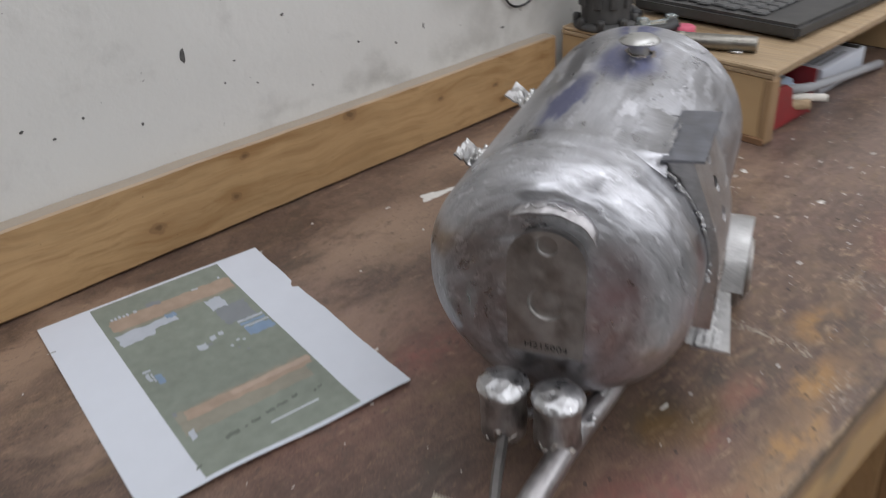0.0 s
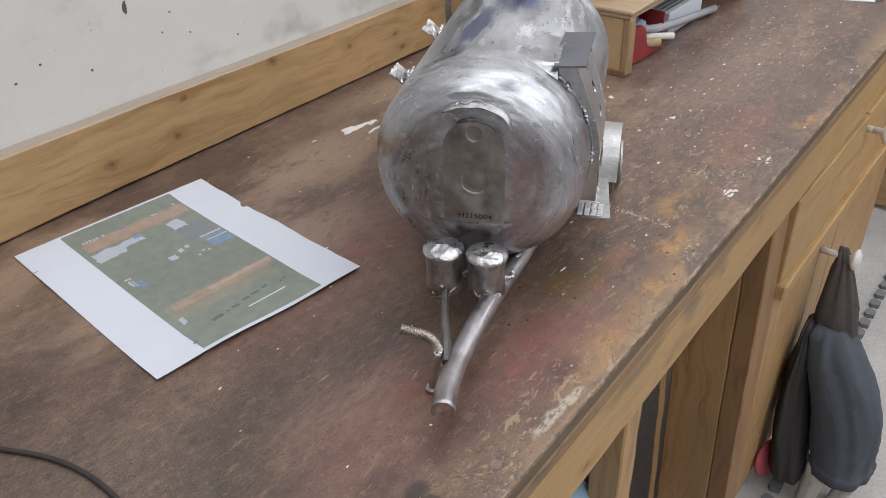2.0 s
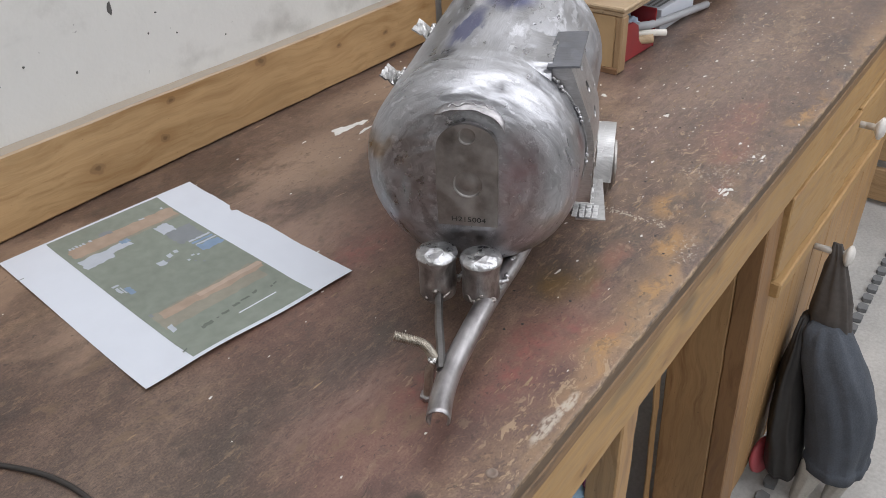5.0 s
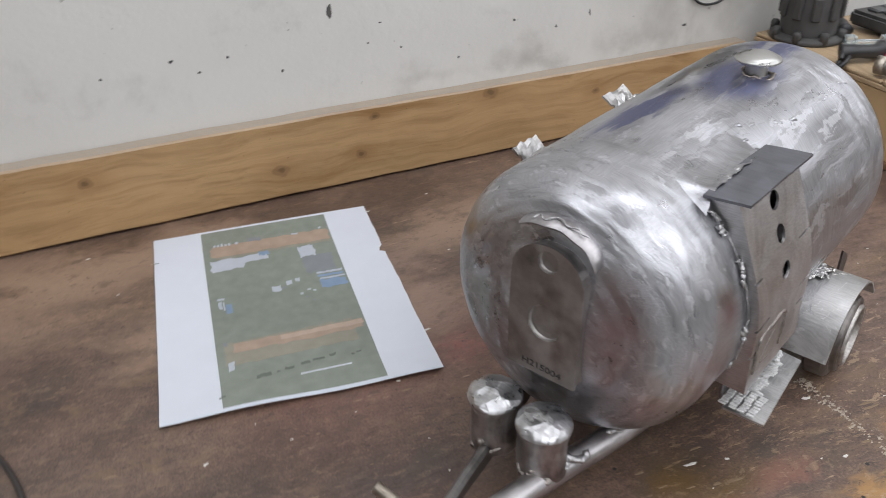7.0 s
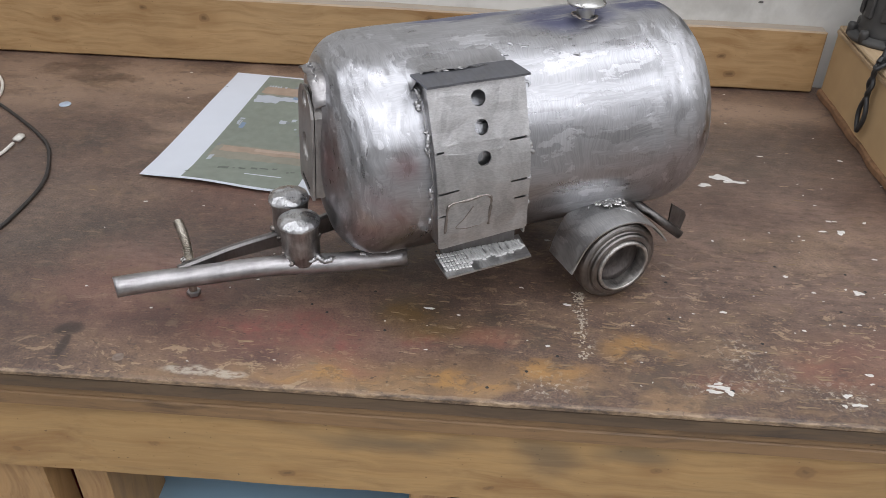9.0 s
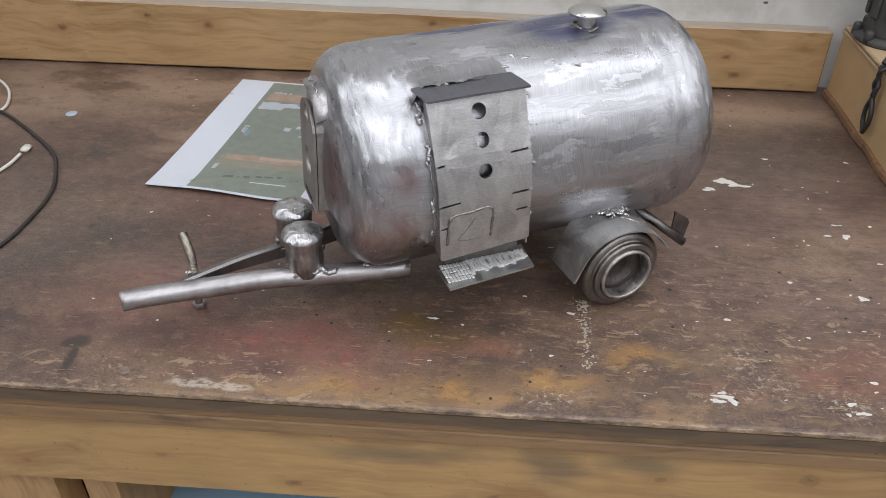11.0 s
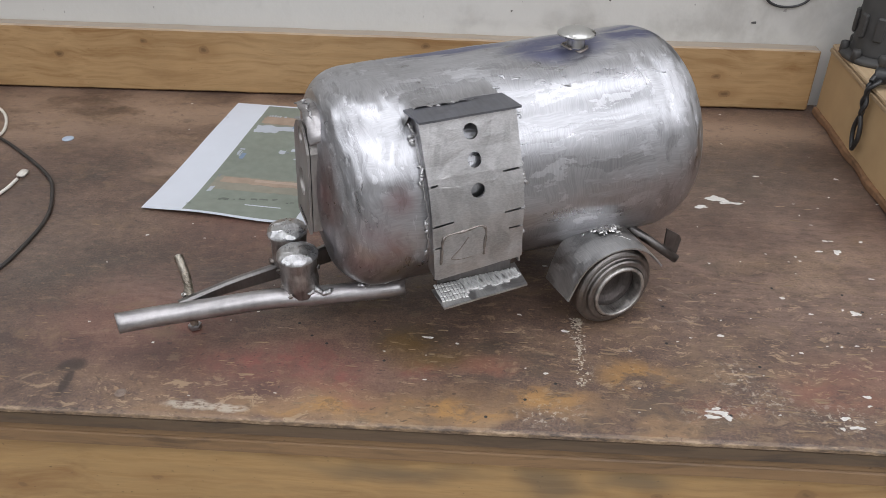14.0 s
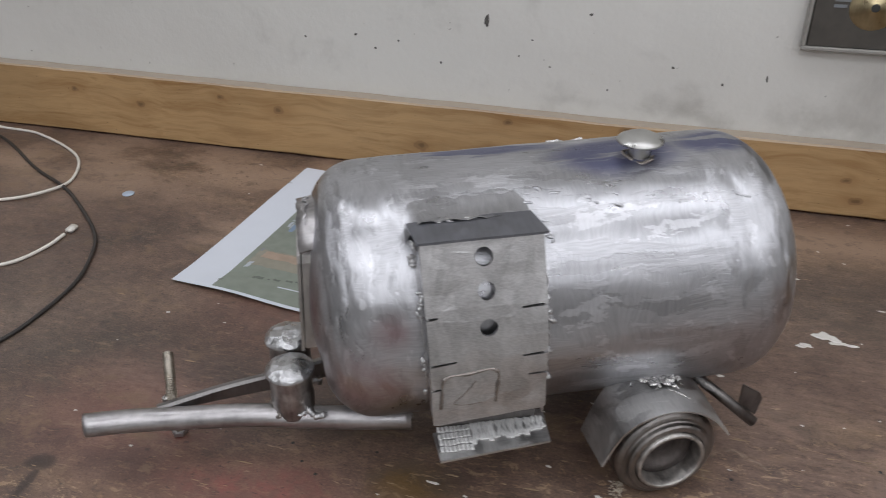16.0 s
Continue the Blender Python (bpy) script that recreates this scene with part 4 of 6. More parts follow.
# white paint on the bench top
for i, (x, y, r, sx, sy) in enumerate([(0.700, 0.170, 0.0040, 2.2, 0.6), (0.694, 0.165, 0.0036, 1.6, 0.7), (0.706, 0.165, 0.0034, 1.3, 0.8), (0.699, 0.174, 0.0028, 1.4, 0.6), (0.762, 0.496, 0.010, 1.2, 0.8), (0.775, 0.488, 0.006, 2.0, 0.5), (0.742, 0.478, 0.006, 1.4, 0.6), (0.584, 0.628, 0.013, 1.3, 0.9), (0.612, 0.622, 0.009, 1.6, 0.6), (0.60, 0.603, 0.008, 1.7, 0.4), (0.845, 0.302, 0.004, 1.2, 0.8), (0.80, 0.162, 0.0035, 1.6, 0.6), (0.794, 0.171, 0.003, 1.4, 0.7), (0.789, 0.160, 0.002, 1.2, 0.8), (0.86, 0.40, 0.005, 1.0, 0.8)]):
    part("paint_splash", blob(40 + i, r * 0.85, 0.0008, 18, 0.55, (x, y, 0.8999), None, sx, sy), M_WHITE, bench)
rnd = random.Random(4)
bm = bmesh.new()
for _ in range(300):
    x = rnd.uniform(0.0, 1.65) if rnd.random() < 0.3 else rnd.gauss(0.95, 0.25)
    y = rnd.uniform(0.15, 0.72) if rnd.random() < 0.4 else rnd.gauss(0.30, 0.10)
    if not 0.15 < y < 0.72 or not -0.2 < x < 1.7:
        continue
    blob(rnd.random(), rnd.choice((0.0005, 0.0006, 0.0008, 0.001, 0.0013, 0.0019)), 0.0004, 7, 0.5, (x, y, 0.9), bm, rnd.uniform(1, 2.2), rnd.uniform(0.5, 1))
tagged(link("paint_flecks", bm, M_WHITE), "scattered white paint flecks on the bench", "flecks", kind="stuff")
bm = bmesh.new()
for _ in range(130):
    t = rnd.random() ** 1.5
    blob(rnd.random(), rnd.choice((0.0004, 0.0006, 0.0009)), 0.0004, 7, 0.5, (0.598 + rnd.gauss(0, 0.0026), 0.276 - 0.085 * t, 0.9), bm, rnd.uniform(1, 1.8), rnd.uniform(0.7, 1.2))
tagged(link("paint_drip", bm, plain("dull_paint", (0.44, 0.385, 0.31), 0.7, 0, 0.25, 400.0)), "dull pale paint drip speckled across the bench top", "paint drip", kind="stuff")
M_CHIPWOOD = plain("torn_bare_wood", (0.25, 0.18, 0.115), 0.8, 0, 0.4, 60.0)
bm = bmesh.new()
for _ in range(520):
    x, y = rnd.uniform(0.05, 1.5) if rnd.random() < 0.5 else rnd.gauss(0.72, 0.16), 0.15 + abs(rnd.gauss(0, 0.11))
    if y > 0.70:
        continue
    blob(rnd.random(), rnd.choice((0.0005, 0.0005, 0.0007, 0.0009, 0.0013, 0.002)), 0.0003, 7, 0.5, (x, y, 0.9), bm, rnd.uniform(1.5, 4.0), rnd.uniform(0.3, 0.7))
tagged(link("bare_wood_nicks", bm, M_CHIPWOOD), "small nicks of bare pale wood across the top", "nicks", kind="stuff")
for x, y in ((0.2345, 0.1545), (0.09, 0.19)):
    screw = thing("screw", (x, y, 0.9), "countersunk rusty screw head in the bench top", "screw", "screws in the bench")
    part("head", lathe([(0, 0.0002), (0.0022, 0.0003), (0.0026, 0.0009), (0.0040, 0.0010), (0.0046, 0.0002)], 24), M_RUST, screw, "", True)
# nail holes as flat discs, their inner shade put into the colour
rnd = random.Random(9)
bm = bmesh.new()
for _ in range(26):
    x, y = rnd.uniform(0.35, 1.2), rnd.uniform(0.15, 0.35)
    lathe([(0, 0.0003), (0.0009, 0.0003), (0.0014, 0.0001)], 8, bm, Matrix.Translation((x, y, 0.9)))
tagged(link("nail_holes", bm, M_HOLE), "small flat dark discs in place of nail holes in the top", "holes", kind="stuff")

# ---- the model trailer ----
trailer = thing("model_trailer", pose(0.523, 0.345, 0.9, 0, 0, 24.5), "handmade miniature steel trailer welded from a brushed gas tank", "model trailer")
TR, TH, TC, TZ = 0.0908, 0.161, 0.036, 0.127


def tank_profile():
    pts = []
    flat = TR - TC
    for i in range(13):
        r = flat * i / 12
        pts.append((r, TH + 0.009 * (1 - (r / flat) ** 2) * 0.9))
    for i in range(1, 15):
        a = math.pi / 2 * i / 14
        pts.append((flat + TC * math.sin(a), TH - TC + TC * math.cos(a)))
    back = [(r, -z) for r, z in reversed(pts)]
    mid = [(TR, (TH - TC) * (1 - 2 * i / 40)) for i in range(1, 40)]
    return pts + mid + back


bm = lathe(tank_profile(), 128)
for v in bm.verts:
    d = Vector((v.co.x, v.co.y, v.co.z * 1.0))
    k = 0.0005 * noise.noise(d * 26) + 0.0003 * noise.noise(d * 60)
    if v.co.z > 0.10:
        k += 0.0008 * noise.noise(d * 34 + Vector((3, 1, 7)))
    v.co += v.co.normalized() * k
bmesh.ops.transform(bm, matrix=Euler((0, -math.pi / 2, 0)).to_matrix().to_4x4(), verts=bm.verts)
tank = part("tank", bm, M_TANK, trailer, "ground and brushed steel tank body", True)
tank.matrix_basis = pose(0, 0, TZ, 0, -0.7, 0)


def on_tank(x, ang, lift=0.0):
    """A place on the barrel: ang in degrees from the top, to the wall side."""
    a = radians(ang)
    return Vector((x, (TR + lift) * math.sin(a), TZ + x * 0.0122 + (TR + lift) * math.cos(a)))


# filler cap
m = Matrix.Translation((0.0605, -0.010, 0.214))
bm = lathe([(0, 0), (0.0085, 0.0), (0.0078, 0.003), (0.0072, 0.010), (0.0080, 0.0115), (0.0150, 0.0128), (0.0158, 0.0138), (0.0152, 0.0148), (0.011, 0.0172), (0.006, 0.0186), (0, 0.019)], 48, None, m)
part("filler_cap", bm, M_CAP, trailer, "polished mushroom-shaped cap on a short stem", True)
bm = bead([on_tank(0.0605 + 0.0095 * math.cos(a), math.degrees(0.0095 * math.sin(a) / TR) - 6.3, 0.0002) for a in [i * 0.45 for i in range(14)]], 0.0022, 3)
part("weld_bead", bm, M_WELD_DARK, trailer, "", True)
# long ridges of ground weld on the barrel
for seed, pts, r in [(5, [on_tank(x, -31 - 2 * math.sin(x * 60), -0.0013) for x in [-0.098 + 0.0032 * i for i in range(27)]], 0.0017), (6, [on_tank(-0.03 + 0.0045 * i, -22 - 0.22 * i * i * 0.3 + 2 * math.sin(i), -0.0019) for i in range(17)], 0.0022), (7, [on_tank(0.045 + 0.005 * i, -33 + 2.2 * math.sin(i * 0.7), -0.0013) for i in range(18)], 0.0016), (8, [on_tank(-0.015 + 0.003 * math.sin(i * 2), -30 - 2.3 * i, -0.0018) for i in range(9)], 0.0022)]:
    part("weld_bead", bead(pts, r, seed), M_TANK, trailer, "", True)


# ---- side box with three round holes ----
def side_y(v):
    """How far out the sheet stands at the height v."""
    bend = max(0.0, v - 0.125)
    return -0.0958 + (bend * bend / 0.08 * 0.385 if bend < 0.04 else (bend - 0.02) * 0.385) - 0.0005


def edge_l(v):
    return -0.0972 + (0.203 - v) * 0.03


def edge_r(v):
    return -0.0212 + (0.203 - v) * 0.008


def door_outline():
    h = 0.125
    pts = [(edge_l(0.203), 0.203)]
    for f, w in ((0.36, 0.007), (0.61, 0.017), (0.77, 0.007)):
        v = 0.203 - h * f
        pts += [(edge_l(v), v + 0.0009), (edge_l(v) + w, v + 0.0008 + w * 0.08), (edge_l(v) + w, v - 0.0005 + w * 0.08), (edge_l(v), v - 0.0009)]
    pts += [(edge_l(0.078), 0.0785), (edge_l(0.078) + 0.003, 0.0778), (edge_r(0.084) - 0.003, 0.0842), (edge_r(0.084), 0.0855)]
    for f, w in ((0.75, 0.012), (0.62, 0.016), (0.35, 0.016)):
        v = 0.203 - (h - 0.006) * f
        pts += [(edge_r(v), v - 0.0009), (edge_r(v) - w, v - 0.0008 - w * 0.04), (edge_r(v) - w, v + 0.0005 - w * 0.04), (edge_r(v), v + 0.0009)]
    return pts + [(edge_r(0.203), 0.2035)]


def ring_of(cx, cy, r, n=28):
    return [(cx + r * math.cos(2 * math.pi * i / n), cy + r * math.sin(2 * math.pi * i / n)) for i in range(n)]


holes = [ring_of(-0.0588, 0.1918, 0.0056), ring_of(-0.0582, 0.1722, 0.0054), ring_of(-0.0578, 0.1500, 0.0056)]
bm = slab(door_outline(), 0, 0.0016, None, holes)
for z in (0.195, 0.187, 0.18, 0.172, 0.163, 0.156, 0.150, 0.143, 0.13, 0.12, 0.11, 0.10, 0.09):
    bmesh.ops.bisect_plane(bm, geom=bm.verts[:] + bm.edges[:] + bm.faces[:], plane_co=(0, z, 0), plane_no=(0, 1, 0))
for x in (-0.09, -0.078, -0.066, -0.05, -0.038, -0.028):
    bmesh.ops.bisect_plane(bm, geom=bm.verts[:] + bm.edges[:] + bm.faces[:], plane_co=(x, 0, 0), plane_no=(1, 0, 0))
for v in bm.verts:
    x, h, t = v.co
    v.co = Vector((x, side_y(h) - t + 0.0006 * noise.noise(Vector((x * 60, h * 60, 2))), h))
panel = part("side_panel", bm, M_PANEL, trailer, "bent brushed sheet with three round holes and saw cuts")
# the lower door drawn in weld
arch = [(-0.0885, 0.092), (-0.0875, 0.105), (-0.0868, 0.1135), (-0.083, 0.1175), (-0.070, 0.1185), (-0.058, 0.1205), (-0.0525, 0.1185), (-0.0515, 0.113), (-0.0525, 0.104), (-0.053, 0.094)]
line = smooth_line([(x, side_y(h) - 0.0016, h) for x, h in arch], 5)
part("door_outline", tube(line, lambda t: 0.0011 + 0.0003 * math.sin(t * 31) + 0.0002 * math.sin(t * 77), 7), M_WELD_DARK, panel, "raised door outline", True)
line = smooth_line([(x, side_y(h) - 0.0016, h) for x, h in ((-0.066, 0.1125), (-0.073, 0.103), (-0.080, 0.0955), (-0.071, 0.0935), (-0.062, 0.0945))], 5)
part("scored_line", tube(line, 0.0005, 5), M_WELD_DARK, panel)
# side walls of the box
for name, ex in (("box_side", edge_l), ("box_side", edge_r)):
    bm = bmesh.new()
    rows = []
    for i in range(15):
        v = 0.0785 + (0.2025 - 0.0785) * i / 14
        inner = -math.sqrt(max(1e-5, TR ** 2 - (v - TZ) ** 2)) + 0.006
        rows.append([bm.verts.new((ex(v) + (0.0005 if ex is edge_l else -0.0005) + dx, y, v)) for dx in (0.0, 0.0014 if ex is edge_l else -0.0014) for y in (side_y(v) - 0.0002, inner)])
    for a, b in zip(rows, rows[1:]):
        for p, q in ((0, 1), (1, 3), (3, 2), (2, 0)):
            bm.faces.new((a[p], a[q], b[q], b[p]))
    part(name, bm, M_PANEL, trailer)
def beside(ex, off, v, lift=0.003):
    return (ex(v) + off, -math.sqrt(max(1e-5, TR ** 2 - (v - TZ) ** 2)) - lift, v)


for ex, off, seed, lumps in ((edge_l, -0.0018, 11, (0.193, 0.186, 0.168, 0.163, 0.158, 0.128, 0.124, 0.097)), (edge_r, 0.0018, 12, (0.160, 0.152, 0.148, 0.127, 0.104))):
    rnd = random.Random(seed)
    pts = [beside(ex, off + rnd.uniform(-0.0006, 0.0006), 0.086 + 0.0030 * i, 0.0016) for i in range(37)]
    part("weld_bead", bead(pts, 0.0007, seed), M_WELD_GREY, trailer, "", True)
    for v in lumps:
        drop = [beside(ex, off * 1.5 + rnd.uniform(-0.0015, 0.0015), v + dv, 0.001) for dv in (-0.003, -0.001, 0.001, 0.003)]
        part("weld_bead", bead(drop, rnd.uniform(0.0018, 0.0030), seed + int(v * 1000)), M_WELD_GREY, trailer, "", True)

# flat awning over the box
bm = slab([(-0.0985, -0.0822), (-0.1025, -0.0565), (-0.06, -0.0555), (-0.0250, -0.0570), (-0.0205, -0.0836), (-0.06, -0.0826)], 0.2050, 0.2067)
bmesh.ops.subdivide_edges(bm, edges=bm.edges, cuts=2, use_grid_fill=True)
for v in bm.verts:
    v.co.z += 0.0007 * noise.noise(v.co * 50) + 0.0012 * (v.co.x + 0.06) / 0.04
part("awning", bm, M_AWN, trailer, "dull dark sheet awning")
# weld ground down between awning and tank
bm = bmesh.new()
grid = []
for i in range(41):
    x = -0.1035 + 0.0800 * i / 40
    row = []
    for k in range(9):
        f = k / 8
        y = -0.0300 - 0.0300 * f + 0.0016 * noise.noise(Vector((x * 160, f * 4, 1)))
        on = TZ + x * 0.0122 + math.sqrt(TR ** 2 - y ** 2) - 0.0008
        end = min(1.0, (i + 0.5) / 5, (40.5 - i) / 5)
        z = on + (max(on, 0.2074) - on) * f * end + 0.0016 * end * math.sin(math.pi * f) + 0.0009 * end * noise.noise(Vector((x * 140, f * 5, 7)))
        row.append(bm.verts.new((x, y, z)))
    grid.append(row)
for a, b in zip(grid, grid[1:]):
    for k in range(8):
        bm.faces.new((a[k], b[k], b[k + 1], a[k + 1]))
part("ground_weld", bm, M_TANK, trailer, "", True)
rnd = random.Random(15)
pts = [(-0.0985 + 0.0046 * i + rnd.uniform(-0.001, 0.001), -0.0585 + rnd.uniform(-0.0012, 0.0012), 0.2054 + 0.0010 * (0.0046 * i - 0.04) / 0.04) for i in range(16)]
part("weld_bead", bead(pts, 0.0021, 14), M_WELD_GREY, trailer, "", True)

# step
bm = slab([(-0.0925, -0.0862), (-0.0910, -0.1125), (-0.017, -0.1055), (-0.0145, -0.074)], 0.0592, 0.0608)
part("step", bm, M_FENDER, trailer, "small ribbed step plate")
bm = bmesh.new()
rnd = random.Random(2)
for i in range(26):
    x = -0.0885 + 0.0028 * i
    if i < 8:
        for j in range(4):
            y = -0.0845 - 0.0060 * j + rnd.uniform(-0.0005, 0.0005)
            box((x - 0.0011, y - 0.0025, 0.0605), (x + 0.0011, y + 0.0021, 0.0614 + rnd.uniform(0, 0.0005)), 0.0003, bm)
    else:
        top, low = -0.0800 + rnd.uniform(-0.0025, 0.001), -0.1000 + 0.0008 * (i - 8) * 0.3 + rnd.uniform(-0.0015, 0.0035)
        bend = rnd.uniform(-0.001, 0.001)
        tube(smooth_line([(x, top, 0.0607), (x + bend, (top + low) / 2, 0.0609), (x - bend, low, 0.0607)], 3), lambda t: 0.0015 + 0.0003 * math.sin(t * 9), 6, bm)
tagged(part("step_tread", bm, M_TREAD, trailer, "rows of bright weld ribs"), kind="stuff")
part("bracket", box((-0.086, -0.082, 0.0600), (-0.022, -0.0805, 0.0900), 0.0003), M_DARKSTEEL, trailer)

# ---- wheels and mudguards ----
WX, WY, WR = 0.0652, -0.1050, 0.0366
tyre_prof = [(0.0244, 0.004), (0.0246, 0.0074), (0.0253, 0.0084), (0.0283, 0.0079), (0.0295, 0.0068), (0.0299, 0.0044), (0.0308, 0.0036), (0.0327, 0.0036), (0.0342, 0.0029), (0.0357, 0.0016), (WR, -0.0004), (WR, -0.0115), (0.0354, -0.0135), (0.0244, -0.0135)]
rim_prof = [(0.0213, 0.0030), (0.0214, 0.0098), (0.0219, 0.0107), (0.0236, 0.0106), (0.0243, 0.0092), (0.0242, -0.0110), (0.0213, -0.0110)]


def wheel(sign):
    turn = Matrix.Translation((WX, WY * sign, WR + 0.0003)) @ Euler((math.pi / 2 * sign, 0, radians(4 * sign))).to_matrix().to_4x4()
    tyre = part("wheel", lathe(tyre_prof, 96, None, turn, True), M_TYRE, trailer, "stepped dark steel bearing ring used as a wheel")
    part("rim", lathe(rim_prof, 64, None, turn, True), M_RACE, tyre, "bright inner bearing race", True)
    part("hub", lathe([(0, -0.0075), (0.006, -0.0072), (0.0085, -0.0086), (0.0150, -0.0092), (0.0185, -0.0062), (0.0212, -0.0020), (0.0212, -0.0125), (0, -0.0125)], 48, None, turn), M_HUB, tyre, "", True)


wheel(1)
wheel(-1)
part("axle", tube([Vector((WX, -0.09, WR)), Vector((WX, 0.09, WR))], 0.005, 14), M_DARKSTEEL, trailer)


def mudguard():
    """A sheet bent over the wheel, straight at its front end."""
    bm = bmesh.new()
    rows = []
    line = smooth_line([(0.0175, 0, 0.0385), (0.0230, 0, 0.0520), (0.0300, 0, 0.0648), (0.0395, 0, 0.0735), (0.0510, 0, 0.0785), (0.0620, 0, 0.0802), (0.0725, 0, 0.0795), (0.0830, 0, 0.0757), (0.0930, 0, 0.0690), (0.1005, 0, 0.0608), (0.1055, 0, 0.0540)], 4)
    for i, q in enumerate(line):
        t = i / (len(line) - 1)
        d = (line[min(i + 1, len(line) - 1)] - line[max(i - 1, 0)]).normalized()
        nx, nz = -d.z, d.x
        lean = max(0.0, 1 - t * 2.5)
        inner = -0.0800 + 0.014 * min(1.0, t * 3.0)
        row = []
        for k in range(7):
            f = k / 6
            y = inner + (-0.1130 - inner) * f
            j = 0.0004 * noise.noise(Vector((q.x * 40, y * 40, q.z * 40)))
            row.append((Vector((q.x + nx * j - 0.0045 * lean * (1 - f), y, q.z + nz * j + 0.0030 * lean * (1 - f))), Vector((nx, 0, nz))))
        rows.append(row)
    outer = [[bm.verts.new(p) for p, n in r] for r in rows]
    inner = [[bm.verts.new(p - n * 0.0013) for p, n in r] for r in rows]
    for layer in (outer, inner):
        for a, b in zip(layer, layer[1:]):
            for k in range(6):
                bm.faces.new((a[k], a[k + 1], b[k + 1], b[k]))
    n = len(rows) - 1
    for i in range(n):
        for k in (0, 6):
            bm.faces.new((outer[i][k], outer[i + 1][k], inner[i + 1][k], inner[i][k]))
    for i in (0, n):
        for k in range(6):
            bm.faces.new((outer[i][k], outer[i][k + 1], inner[i][k + 1], inner[i][k]))
    return bm


part("mudguard", mudguard(), M_FENDER, trailer, "curved sheet mudguard over the wheel")


def weld_crust():
    """A ragged, hammered crust of weld over the crown of the mudguard, thin at its rim."""
    bm = bmesh.new()
    nx, ny = 46, 30
    grid = {}
    for i in range(nx):
        for j in range(ny):
            x, y = 0.0435 + 0.0415 * i / (nx - 1), -0.0655 - 0.0265 * j / (ny - 1)
            q = Vector((x, y, 0))
            reach = math.hypot((x - 0.0620 - 0.25 * (-0.0655 - y)) / 0.0185, (y + 0.0655) / 0.0260)
            rim = 1.0 - reach + 0.45 * noise.noise(q * 230) + 0.18 * noise.noise(q * 600)
            if rim < 0:
                continue
            crown = 0.0813 - 0.0036 * ((x - 0.064) / 0.018) ** 2
            lump = 0.0011 + 0.0013 * abs(noise.noise(q * 330)) + 0.0009 * noise.noise(Vector((x * 520, y * 260, 3.0)))
            grid[i, j] = bm.verts.new((x, y, crown - 0.0004 + min(1.0, rim * 6) * max(0.0003, lump)))
    for i, j in list(grid):
        ring = [grid.get(k) for k in ((i, j), (i + 1, j), (i + 1, j + 1), (i, j + 1))]
        if all(ring):
            bm.faces.new(ring)
    for v in [v for v in bm.verts if not v.link_faces]:
        bm.verts.remove(v)
    return bm


part("weld_crust", weld_crust(), M_WELD, trailer, "rough bright crust of weld")
pts = [(0.066 + 0.003 * i, -0.0890 - 0.0022 * i, 0.0800 - 0.0006 * i) for i in range(6)]
part("weld_bead", bead(pts, 0.0012, 29), M_WELD, trailer, "", True)

# tail bracket
bm = tube([Vector((0.098, -0.058, 0.066)), Vector((0.120, -0.072, 0.050)), Vector((0.1405, -0.0856, 0.0345))], 0.0040, 12)
arm = part("tail_bracket", bm, M_DARKSTEEL, trailer, "dark angled tail bracket", True)
bm = slab([(0.1306, 0.0650), (0.1305, 0.0454), (0.1450, 0.0350), (0.1477, 0.0498), (0.1450, 0.0550)], -0.0008, 0.0008)
for v in bm.verts:
    x, h, t = v.co
    v.co = Vector((x, -0.0780 + t, h))
part("tail_plate", bm, M_DARKSTEEL, arm, "small dark kite-shaped plate")

# ---- front plate with visor ----
PX = -0.1745


def plate_x(h):
    return PX + 0.0015 + (h - 0.096) * 0.055


def plate_outline():
    pts = [(-0.0290, 0.0965), (0.0195, 0.0955), (0.0207, 0.13), (0.0205, 0.160)]
    for i in range(1, 14):
        a = math.pi * i / 14
        pts.append((-0.0044 + 0.0248 * math.cos(a), 0.162 + 0.0215 * math.sin(a)))
    return pts + [(-0.0293, 0.160), (-0.0296, 0.13)]


bm = slab(plate_outline(), 0.0, 0.0022, None, [ring_of(-0.0047, 0.1330, 0.0118), ring_of(-0.0044, 0.1735, 0.0070)])
for v in bm.verts:
    y, h, t = v.co
    v.co = Vector((plate_x(h) - t, y, h))
plate = part("front_plate", bm, M_PLATE, trailer, "arched steel door plate with two round dimples")
for cy, cz, r in ((-0.0047, 0.1330, 0.0118), (-0.0044, 0.1735, 0.0070)):
    m = Matrix.Translation((plate_x(cz) - 0.0004, cy, cz)) @ Euler((0, -math.pi / 2, 0)).to_matrix().to_4x4()
    prof = [(0, 0.0004 if r > 0.01 else -0.0012), (r * 0.5, 0.0 if r > 0.01 else -0.0012), (r * 0.84, -0.0012), (r * 0.95, -0.0010), (r * 1.0, 0.0012)]
    part("round_disc", lathe(prof, 40, None, m), M_PLATE, plate, "", True)
part("plate_backing", slab([(y * 0.97, z) for y, z in plate_outline()], 0, 0.001), M_PLATE, plate)
back = bpy.data.objects["plate_backing"]
for v in back.data.vertices:
    y, h, t = v.co
    v.co = Vector((plate_x(h) + 0.0008 + t * 8.0, y, 0.141 + (h - 0.141) * 0.97))


